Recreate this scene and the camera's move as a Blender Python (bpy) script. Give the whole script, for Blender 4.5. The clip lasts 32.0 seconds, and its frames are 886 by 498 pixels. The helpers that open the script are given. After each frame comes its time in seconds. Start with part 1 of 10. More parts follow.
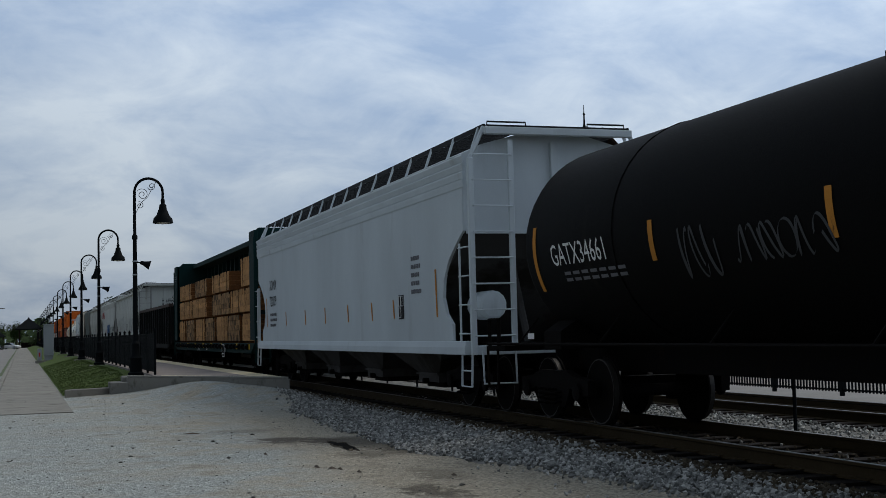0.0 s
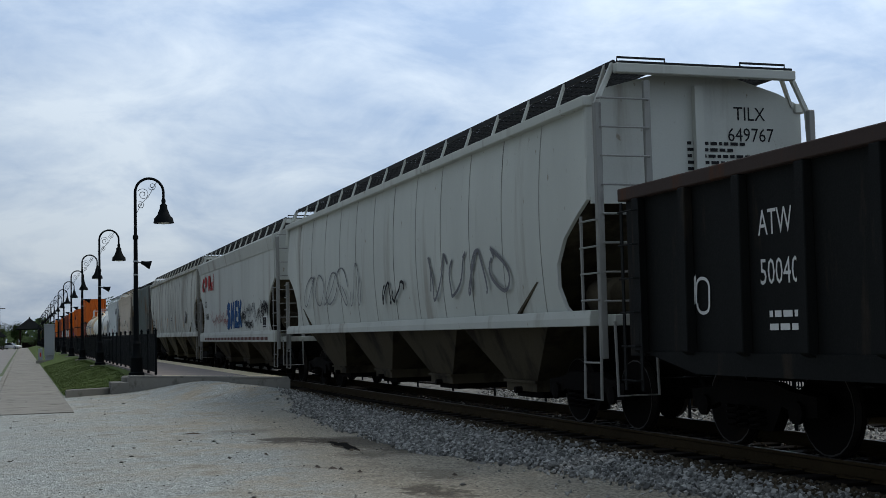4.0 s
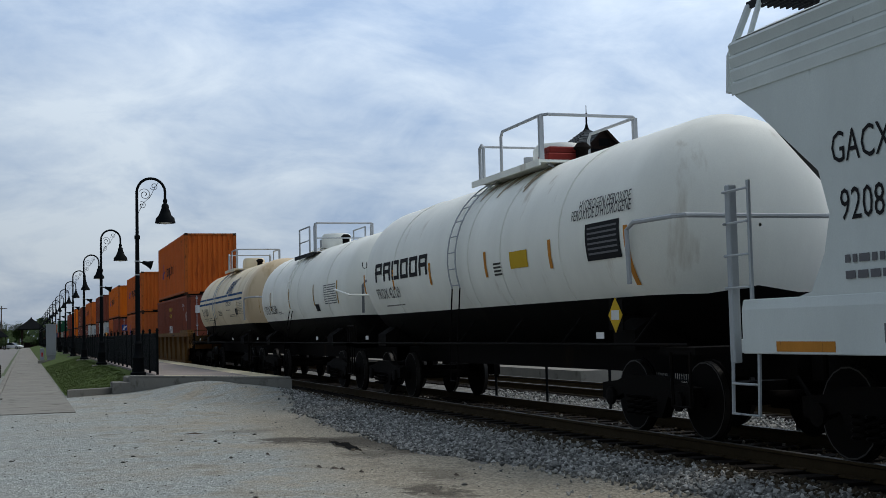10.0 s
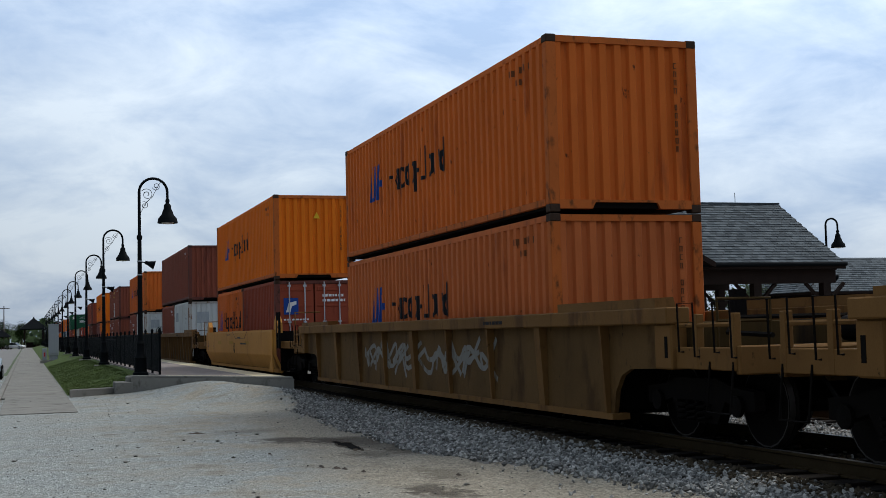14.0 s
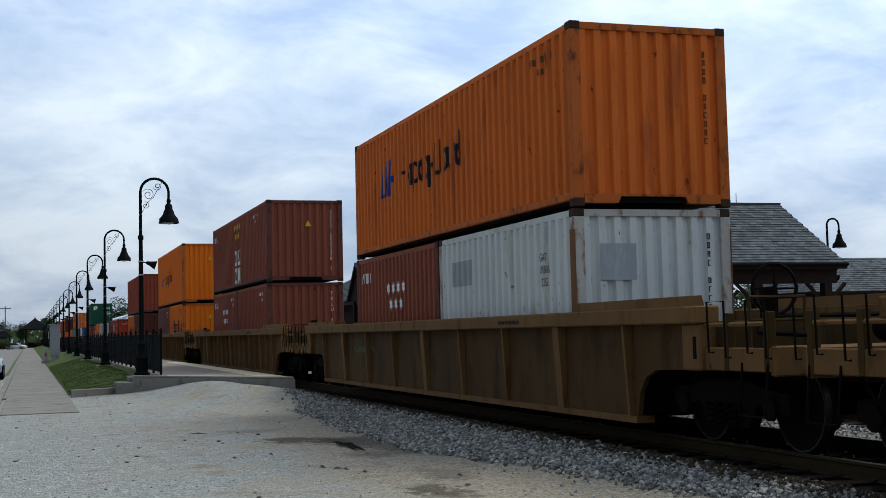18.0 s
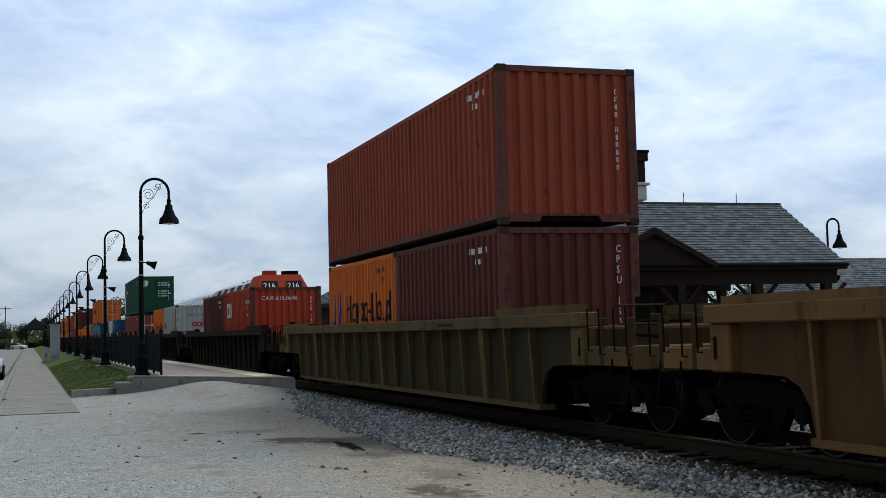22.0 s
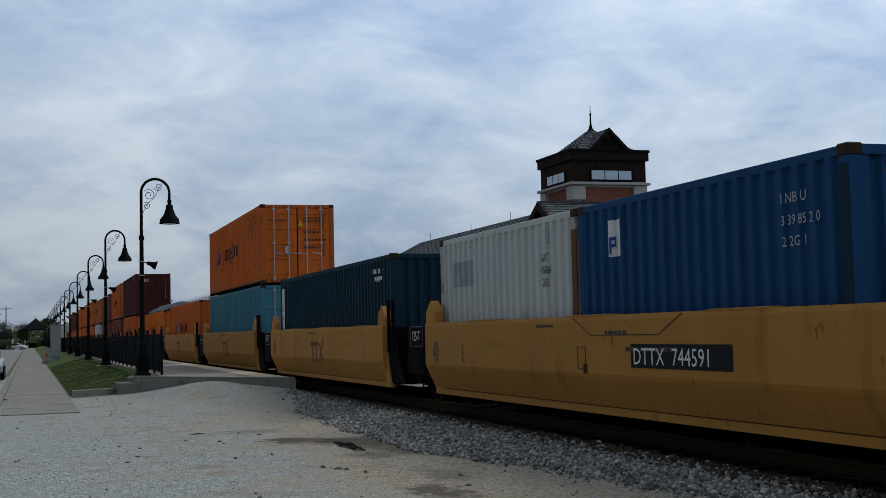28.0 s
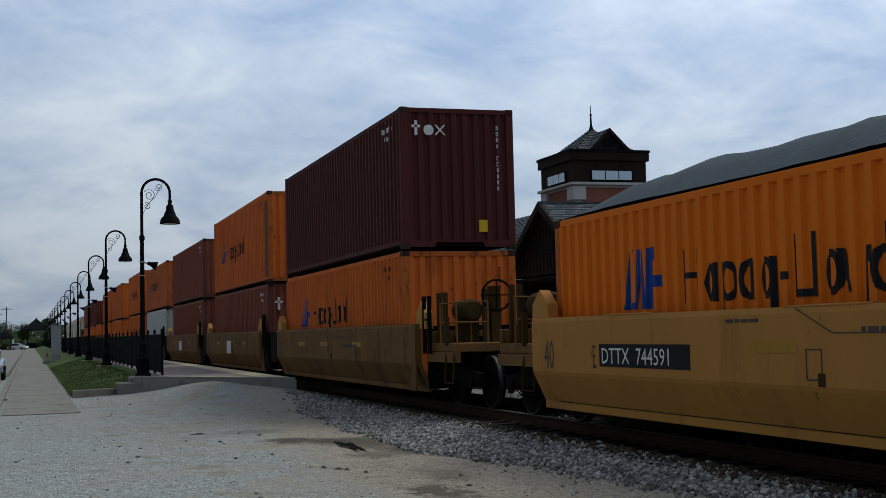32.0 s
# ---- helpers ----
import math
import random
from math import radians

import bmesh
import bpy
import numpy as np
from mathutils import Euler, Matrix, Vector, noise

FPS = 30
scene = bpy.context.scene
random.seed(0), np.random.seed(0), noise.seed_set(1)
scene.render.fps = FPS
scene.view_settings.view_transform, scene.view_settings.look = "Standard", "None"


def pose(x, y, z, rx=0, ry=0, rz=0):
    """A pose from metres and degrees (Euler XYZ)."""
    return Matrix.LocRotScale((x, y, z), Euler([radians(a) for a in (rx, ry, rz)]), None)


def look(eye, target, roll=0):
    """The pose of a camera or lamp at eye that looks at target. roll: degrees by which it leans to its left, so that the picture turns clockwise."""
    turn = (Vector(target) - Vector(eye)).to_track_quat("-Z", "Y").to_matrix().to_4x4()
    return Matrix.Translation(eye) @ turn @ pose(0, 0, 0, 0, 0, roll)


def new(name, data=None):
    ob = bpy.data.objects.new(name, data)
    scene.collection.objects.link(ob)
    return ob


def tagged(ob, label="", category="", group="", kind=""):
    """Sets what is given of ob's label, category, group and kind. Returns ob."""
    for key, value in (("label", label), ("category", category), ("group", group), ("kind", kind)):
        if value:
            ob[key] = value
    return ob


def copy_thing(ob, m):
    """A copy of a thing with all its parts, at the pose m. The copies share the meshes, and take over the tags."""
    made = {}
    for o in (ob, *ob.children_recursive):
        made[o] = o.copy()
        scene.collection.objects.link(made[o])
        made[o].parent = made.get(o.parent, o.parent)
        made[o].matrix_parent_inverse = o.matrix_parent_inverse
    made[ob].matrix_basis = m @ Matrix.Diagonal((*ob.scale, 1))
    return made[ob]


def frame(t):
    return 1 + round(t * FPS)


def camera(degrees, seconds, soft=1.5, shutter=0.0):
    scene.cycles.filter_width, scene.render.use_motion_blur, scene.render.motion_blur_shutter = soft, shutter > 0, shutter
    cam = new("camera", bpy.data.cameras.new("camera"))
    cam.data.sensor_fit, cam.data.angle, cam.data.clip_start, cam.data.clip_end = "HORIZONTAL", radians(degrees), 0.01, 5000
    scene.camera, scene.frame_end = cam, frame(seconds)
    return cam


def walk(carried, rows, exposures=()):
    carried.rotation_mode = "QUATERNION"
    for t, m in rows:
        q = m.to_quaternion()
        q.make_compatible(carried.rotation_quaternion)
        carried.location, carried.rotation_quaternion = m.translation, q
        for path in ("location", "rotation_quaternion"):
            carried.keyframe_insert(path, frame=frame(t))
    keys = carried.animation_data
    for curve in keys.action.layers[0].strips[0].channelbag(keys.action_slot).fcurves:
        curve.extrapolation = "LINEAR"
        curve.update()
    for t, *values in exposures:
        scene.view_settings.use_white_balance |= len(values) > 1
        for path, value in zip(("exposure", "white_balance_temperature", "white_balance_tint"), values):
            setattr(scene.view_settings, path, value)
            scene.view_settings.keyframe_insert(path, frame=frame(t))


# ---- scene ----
# One freight train passes a small station; the camera stands beside the track.
# x: across the track (0 = centre of the near track), y: along it, z: 0 at the rail heads.

EYE = (-8.346, 0.0, 1.344)
# seconds, heading to the right of +y, tilt: a slight drift to the left
DRIFT = [(0, 18.356, 3.681), (0.6, 18.354, 3.681), (1, 18.331, 3.681), (3.5, 18.324, 3.681), (6, 18.318, 3.681),
         (7, 18.292, 3.681), (9, 18.280, 3.681), (10, 18.254, 3.681), (11, 18.216, 3.681), (12, 18.178, 3.681),
         (13, 18.165, 3.681), (14.5, 18.149, 3.681), (16.5, 18.127, 3.682), (18, 18.102, 3.688), (21, 18.095, 3.694),
         (24, 18.089, 3.698), (28, 18.070, 3.704), (31, 18.058, 3.710), (32, 18.051, 3.714)]


def aim(a, b):
    a, b = radians(a), radians(b)
    way = Vector((math.sin(a) * math.cos(b), math.cos(a) * math.cos(b), math.sin(b)))
    return look(EYE, Vector(EYE) + 40 * way, -1.375)


cam = camera(38.387, 32.0, soft=0.5, shutter=0.0)
walk(cam, [(t, aim(a, b)) for t, a, b in DRIFT],
     [(0, -0.22), (1, -0.12), (3, 0.06), (6, 0.08), (9, 0.14), (10, 0.0), (11, -0.28), (12, -0.36), (13, 0.03), (14, 0.2), (17, 0.3), (19, 0.3), (21, 0.32), (23, 0.2), (24, -0.02), (25, -0.26), (28, -0.17), (29, -0.36), (30, 0.06), (31, -0.03), (32, -0.15)])

# ---- light: broken overcast ----
SUN = (radians(56), radians(72))  # height, heading
world = bpy.data.worlds.new("overcast")
scene.world = world
world.use_nodes = True
wt = world.node_tree
wt.nodes.clear()


def wn(kind, **sets):
    n = wt.nodes.new(kind)
    for k, v in sets.items():
        n.inputs[k.replace("_", " ")].default_value = v
    return n


w_out, w_bg = wn("ShaderNodeOutputWorld"), wn("ShaderNodeBackground")
w_sky = wn("ShaderNodeTexSky")
w_sky.sky_type, w_sky.sun_disc = "NISHITA", False
w_sky.sun_elevation, w_sky.sun_rotation = SUN
w_sky.air_density, w_sky.dust_density = 1.0, 2.5
w_tc, w_sep = wn("ShaderNodeTexCoord"), wn("ShaderNodeSeparateXYZ")
wt.links.new(w_tc.outputs["Generated"], w_sep.inputs[0])


def wmath(op, a, b):
    n = wt.nodes.new("ShaderNodeMath")
    n.operation = op
    for i, v in enumerate((a, b)):
        if isinstance(v, (int, float)):
            n.inputs[i].default_value = v
        else:
            wt.links.new(v, n.inputs[i])
    return n.outputs[0]


# the cloud deck is a plane seen from below
w_up = wmath("ADD", wmath("MAXIMUM", w_sep.outputs[2], 0.0), 0.32)
w_px, w_py = wmath("DIVIDE", w_sep.outputs[0], w_up), wmath("DIVIDE", w_sep.outputs[1], w_up)
w_com = wn("ShaderNodeCombineXYZ")
wt.links.new(w_px, w_com.inputs[0])
wt.links.new(w_py, w_com.inputs[1])
w_com.inputs[2].default_value = 3.7
w_big = wn("ShaderNodeTexNoise", Scale=1.5, Detail=8.0, Roughness=0.55, Distortion=0.4)
w_small = wn("ShaderNodeTexNoise", Scale=4.6, Detail=9.0, Roughness=0.6, Distortion=0.5)
wt.links.new(w_com.outputs[0], w_big.inputs["Vector"])
wt.links.new(w_com.outputs[0], w_small.inputs["Vector"])
w_mask = wn("ShaderNodeMapRange", From_Min=0.40, From_Max=0.60)
wt.links.new(wmath("ADD", wmath("MULTIPLY", w_big.outputs[0], 0.6), wmath("MULTIPLY", w_small.outputs[0], 0.4)), w_mask.inputs[0])
w_ramp = wn("ShaderNodeValToRGB")
w_ramp.color_ramp.elements[0].position, w_ramp.color_ramp.elements[0].color = 0.0, (3.9, 5.3, 7.6, 1)
w_ramp.color_ramp.elements[1].position, w_ramp.color_ramp.elements[1].color = 1.0, (7.9, 9.0, 10.2, 1)
wt.links.new(w_mask.outputs[0], w_ramp.inputs[0])
w_mix = wn("ShaderNodeMix")
w_mix.data_type = "RGBA"
w_mix.inputs[0].default_value = 0.82
wt.links.new(w_sky.outputs[0], w_mix.inputs[6])
wt.links.new(w_ramp.outputs[0], w_mix.inputs[7])
# the deck glows more towards the veiled sun
w_side = wmath("ADD", wmath("MULTIPLY", w_sep.outputs[0], math.sin(SUN[1])), wmath("MULTIPLY", w_sep.outputs[1], math.cos(SUN[1])))
w_glow = wn("ShaderNodeMapRange", From_Min=-1.0, From_Max=0.9, To_Min=0.42, To_Max=1.2)
w_glow.interpolation_type = "SMOOTHSTEP"
wt.links.new(w_side, w_glow.inputs[0])
w_low = wn("ShaderNodeMapRange", From_Min=0.0, From_Max=0.24, To_Min=0.60, To_Max=1.0)
wt.links.new(w_sep.outputs[2], w_low.inputs[0])
w_lit = wn("ShaderNodeVectorMath")
w_lit.operation = "SCALE"
wt.links.new(w_mix.outputs[2], w_lit.inputs[0])
wt.links.new(wmath("MULTIPLY", w_glow.outputs[0], w_low.outputs[0]), w_lit.inputs["Scale"])
wt.links.new(w_lit.outputs[0], w_bg.inputs[0])
w_bg.inputs[1].default_value = 0.1
wt.links.new(w_bg.outputs[0], w_out.inputs[0])

sun = new("sun", bpy.data.lights.new("sun", "SUN"))
sun.data.energy, sun.data.angle, sun.data.color = 1.35, radians(28), (1.0, 0.94, 0.83)
sun_way = Vector((math.cos(SUN[0]) * math.sin(SUN[1]), math.cos(SUN[0]) * math.cos(SUN[1]), math.sin(SUN[0])))
sun.matrix_basis = look(sun_way * 60, (0, 0, 0))


# ---- materials ----
def material(name, col, rough=0.6, metal=0.0, var=0.12, scale=1.5, fine=40.0, bump=0.0, stain=None, amount=0.0, streak=1.0, spec=0.4, each=0.05, spots=None):
    """A painted or natural surface: colour varied at two scales, fine relief, and stains of another colour.
    streak > 1 draws the stains out downwards."""
    m = bpy.data.materials.new(name)
    m.use_nodes = True
    t = m.node_tree
    b = t.nodes["Principled BSDF"]
    b.inputs["Roughness"].default_value, b.inputs["Metallic"].default_value = rough, metal
    b.inputs["Specular IOR Level"].default_value = spec
    tc = t.nodes.new("ShaderNodeTexCoord")
    oi = t.nodes.new("ShaderNodeObjectInfo")

    def noise_tex(s, detail, stretch=1.0):
        mp = t.nodes.new("ShaderNodeMapping")
        mp.inputs["Scale"].default_value = (1, 1, 1 / stretch)
        t.links.new(tc.outputs["Object"], mp.inputs[0])
        add = t.nodes.new("ShaderNodeVectorMath")
        add.operation = "ADD"
        t.links.new(mp.outputs[0], add.inputs[0])
        rnd = t.nodes.new("ShaderNodeMath")
        rnd.operation = "MULTIPLY"
        rnd.inputs[1].default_value = 37.0
        t.links.new(oi.outputs["Random"], rnd.inputs[0])
        t.links.new(rnd.outputs[0], add.inputs[1])
        n = t.nodes.new("ShaderNodeTexNoise")
        n.inputs["Scale"].default_value, n.inputs["Detail"].default_value = s, detail
        n.inputs["Roughness"].default_value = 0.62
        t.links.new(add.outputs[0], n.inputs["Vector"])
        return n.outputs[0]

    def remap(v, a, c, lo, hi):
        r = t.nodes.new("ShaderNodeMapRange")
        for i, x in enumerate((a, c, lo, hi)):
            r.inputs[i + 1].default_value = x
        t.links.new(v, r.inputs[0])
        return r.outputs[0]

    def mix(fac, a, c, blend="MIX"):
        x = t.nodes.new("ShaderNodeMix")
        x.data_type, x.blend_type = "RGBA", blend
        for i, v in ((0, fac), (6, a), (7, c)):
            if isinstance(v, (int, float)):
                x.inputs[i].default_value = v
            elif isinstance(v, tuple):
                x.inputs[i].default_value = (*v, 1) if len(v) == 3 else v
            else:
                t.links.new(v, x.inputs[i])
        return x.outputs[2]

    big, small = noise_tex(scale, 5, streak ** 0.5), noise_tex(fine, 3)
    dark, light = tuple(c * (1 - var) for c in col), tuple(min(1, c * (1 + var)) for c in col)
    colour = mix(remap(big, 0.3, 0.7, 0, 1), dark, light)
    colour = mix(remap(small, 0.3, 0.7, 0.0, 0.35), colour, tuple(c * (1 - 1.6 * var) for c in col))
    if stain:
        blot = noise_tex(scale * 2.3, 7, streak)
        colour = mix(remap(blot, 0.66 - 0.3 * amount, 0.74 - 0.2 * amount, 0, 0.85), colour, stain)
    if spots:
        # small chips and blisters of bare rust, a few of them run down
        chip = noise_tex(6.5, 9, 1.9)
        colour = mix(remap(chip, 0.655, 0.70, 0, 0.9), colour, spots)
    colour = mix(1.0, colour, remap(oi.outputs["Random"], 0, 1, 1 - each, 1 + each), "MULTIPLY")
    t.links.new(colour, b.inputs["Base Color"])
    t.links.new(remap(small, 0.3, 0.7, max(0.02, rough - 0.1), min(1, rough + 0.1)), b.inputs["Roughness"])
    if bump:
        bp = t.nodes.new("ShaderNodeBump")
        bp.inputs["Strength"].default_value, bp.inputs["Distance"].default_value = 0.6, bump
        t.links.new(small, bp.inputs["Height"])
        t.links.new(bp.outputs[0], b.inputs["Normal"])
    return m


RUST = (0.09, 0.035, 0.015)
GRIME = (0.035, 0.03, 0.025)
PAINT = {}


def paint(name, col, stain=RUST, amount=0.25, rough=0.7, var=0.1, streak=5.0, scale=0.9, spec=0.06, each=0.05, spots=None):
    if name not in PAINT:
        PAINT[name] = material(name, col, rough, 0.0, var, scale, 60.0, 0.002, stain, amount, streak, spec, each, spots)
    return PAINT[name]


ORANGE = paint("orange_paint", (0.62, 0.142, 0.026), (0.38, 0.084, 0.022), 0.3, scale=1.3, var=0.12, spots=(0.09, 0.03, 0.014))
WORN_ORANGE = paint("rusty_orange_edge", (0.46, 0.115, 0.026), (0.10, 0.038, 0.016), 0.4, scale=3.0, streak=2.0)
WORN_RED = paint("rusty_red_edge", (0.13, 0.047, 0.037), (0.05, 0.028, 0.02), 0.45, scale=3.0, streak=2.0)
WORN_GREY = paint("rusty_grey_edge", (0.42, 0.40, 0.36), (0.17, 0.085, 0.04), 0.5, scale=3.0, streak=2.0)
CASTING = paint("worn_corner_casting", (0.05, 0.03, 0.02), (0.02, 0.016, 0.013), 0.3, scale=4.0, streak=1.0)
ORANGE_B = paint("bright_orange_paint", (0.74, 0.172, 0.014), (0.54, 0.115, 0.016), 0.12, scale=1.3, var=0.08)
ORANGE_F = paint("faded_orange_paint", (0.52, 0.138, 0.042), (0.3, 0.078, 0.03), 0.32, scale=1.3, var=0.14, spots=(0.10, 0.035, 0.016))
MAROON = paint("maroon_paint", (0.235, 0.068, 0.041), (0.12, 0.04, 0.03), 0.22, spots=(0.05, 0.022, 0.014))
BROWN = paint("brown_paint", (0.115, 0.035, 0.025), GRIME, 0.08)
BRICKRED = paint("brick_red_paint", (0.27, 0.06, 0.032), (0.15, 0.035, 0.022), 0.2, spots=(0.07, 0.025, 0.015))
RED = paint("red_paint", (0.38, 0.052, 0.024), (0.24, 0.035, 0.02), 0.14)
WHITE_C = paint("pale_grey_paint", (0.56, 0.58, 0.56), (0.40, 0.38, 0.33), 0.26, spots=(0.15, 0.07, 0.03))
GREEN_C = paint("green_paint", (0.018, 0.085, 0.045), GRIME, 0.05)
NAVY = paint("navy_paint", (0.012, 0.036, 0.056), GRIME, 0.05)
BLUE_C = paint("blue_paint", (0.016, 0.066, 0.165), (0.02, 0.035, 0.06), 0.2, spots=(0.06, 0.03, 0.02))
TEAL = paint("teal_paint", (0.07, 0.225, 0.28), GRIME, 0.05)
YELLOW_W = paint("well_yellow_paint", (0.44, 0.208, 0.048), (0.31, 0.14, 0.035), 0.24, spots=(0.18, 0.085, 0.03), spec=0.08)
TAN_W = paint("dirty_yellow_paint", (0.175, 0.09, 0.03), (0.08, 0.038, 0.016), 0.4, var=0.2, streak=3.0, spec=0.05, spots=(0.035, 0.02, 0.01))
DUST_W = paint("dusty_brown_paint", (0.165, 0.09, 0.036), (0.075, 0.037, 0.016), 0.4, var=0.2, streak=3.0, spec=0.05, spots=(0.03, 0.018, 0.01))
# side plates: shade of the recess between ribs put into the dirty colour
TAN_PLATE = paint("dirty_shaded_tan_steel", (0.118, 0.066, 0.0245), (0.055, 0.028, 0.011), 0.45, var=0.24, streak=2.5, spec=0.04, spots=(0.022, 0.014, 0.008))
DUST_PLATE = paint("dirty_shaded_brown_steel", (0.082, 0.046, 0.0195), (0.042, 0.022, 0.010), 0.5, var=0.24, streak=2.5, spec=0.04, spots=(0.018, 0.012, 0.007))
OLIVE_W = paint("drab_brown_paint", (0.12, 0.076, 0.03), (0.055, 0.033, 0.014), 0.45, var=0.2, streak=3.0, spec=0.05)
OLIVE_PLATE = paint("dirty_shaded_drab_steel", (0.04, 0.031, 0.0135), (0.023, 0.016, 0.008), 0.42, var=0.24, streak=2.5, spec=0.04)
DARK_W = paint("dark_brown_paint", (0.019, 0.012, 0.008), (0.009, 0.006, 0.005), 0.36, 0.85, spec=0.05)
HOP_GREY = paint("light_grey_paint", (0.55, 0.60, 0.625), (0.42, 0.45, 0.46), 0.2, scale=0.5)
HOP_WHITE = paint("weathered_white_paint", (0.505, 0.52, 0.478), (0.33, 0.315, 0.275), 0.36, streak=9.0, scale=0.6, spots=(0.26, 0.23, 0.18))
HOP_DIRTY = paint("stained_grey_paint", (0.53, 0.535, 0.475), (0.27, 0.255, 0.215), 0.6, streak=16.0, scale=0.75, var=0.15, spots=(0.25, 0.23, 0.19))
HOP_BLUE = paint("grey_blue_paint", (0.235, 0.262, 0.246), (0.23, 0.145, 0.08), 0.42, streak=4.0, spots=(0.26, 0.12, 0.04))
HOP_TAN = paint("cream_paint", (0.63, 0.555, 0.445), (0.40, 0.34, 0.25), 0.24, streak=5.0, spots=(0.22, 0.17, 0.11))
HOP_ICE = paint("pale_blue_grey_paint", (0.66, 0.71, 0.695), GRIME, 0.03)
TANK_WHITE = paint("tank_white_paint", (0.89, 0.89, 0.815), (0.60, 0.56, 0.47), 0.18, 0.45, streak=6.0, scale=0.7)
TANK_TAN = paint("tank_cream_paint", (0.80, 0.68, 0.48), (0.58, 0.45, 0.29), 0.2, 0.45, streak=6.0, scale=0.7)
# darker cream for the leading dome only
TANK_BUFF = paint("tank_darker_cream", (0.68, 0.54, 0.36), (0.5, 0.37, 0.22), 0.25, 0.45, streak=6.0, scale=0.7)
TANK_BLACK = paint("tank_black_paint", (0.0042, 0.004, 0.0038), (0.012, 0.010, 0.008), 0.2, 0.7, spec=0.04, scale=0.6)
BLACK = paint("black_paint", (0.0055, 0.0055, 0.0055), (0.02, 0.014, 0.009), 0.08, 0.85, spec=0.04)
END_BROWN = paint("grimy_end_steel", (0.05, 0.031, 0.011), (0.012, 0.009, 0.007), 0.3, 0.85, spec=0.06)
SOOT = paint("soot_brown_steel", (0.006, 0.005, 0.0045), (0.016, 0.010, 0.006), 0.15, 0.9, spec=0.06)
GOND = paint("gondola_black_paint", (0.011, 0.0118, 0.0115), (0.034, 0.027, 0.02), 0.22, 0.75, spec=0.08)
BEAM_GREEN = paint("dark_green_paint", (0.0065, 0.026, 0.025), GRIME, 0.12)
LUMBER = paint("sawn_timber", (0.53, 0.28, 0.112), (0.17, 0.09, 0.04), 0.42, 0.8, 0.28, 0.8, 1.1, each=0.17, spots=(0.05, 0.03, 0.018))
LUMBER_SOILED = paint("mud_splashed_timber", (0.42, 0.24, 0.11), (0.035, 0.028, 0.02), 0.72, 0.85, 0.28, 1.5, 1.3, each=0.17, spots=(0.02, 0.016, 0.012))
# end grain and bearers, browned further: shade of the gaps is in the colour
LUMBER_END = paint("shaded_timber_end_grain", (0.19, 0.08, 0.03), (0.07, 0.034, 0.017), 0.3, 0.85, 0.25, 1.0, 7.0)
GRATE = paint("dark_grating", (0.02, 0.021, 0.022), GRIME, 0.1, spec=0.1)
STEEL_G = paint("galvanised_steel", (0.42, 0.44, 0.46), RUST, 0.05)
INK_BLACK = paint("black_lettering", (0.02, 0.02, 0.022), None)
CODE_BROWN = paint("worn_brown_lettering", (0.16, 0.06, 0.025), None)
INK_WHITE = paint("white_lettering", (0.72, 0.72, 0.70), None)
INK_BLUE = paint("blue_lettering", (0.02, 0.06, 0.26), None)
INK_RED = paint("red_lettering", (0.50, 0.03, 0.025), None)
INK_YELLOW = paint("yellow_lettering", (0.62, 0.40, 0.03), None)
PATCH_YELLOW = paint("faded_yellow_patch", (0.38, 0.21, 0.035), None)
INK_ORANGE = paint("orange_reflector", (0.52, 0.22, 0.04), GRIME, 0.1, scale=5.0)
INK_PLUM = paint("faded_plum_lettering", (0.17, 0.075, 0.05), None)
MARKER = paint("grey_marker_lines", (0.07, 0.065, 0.06), None)
INK_WORN = paint("worn_pale_lettering", (0.40, 0.42, 0.44), (0.06, 0.1, 0.16), 0.35, scale=7.0, streak=1.0)
SPRAY = paint("faded_spray_lines", (0.16, 0.16, 0.17), None)
DIRT = material("dusty_gravel", (0.30, 0.265, 0.21), 0.95, 0, 0.2, 0.6, 45.0, 0.03, (0.17, 0.14, 0.11), 0.4)


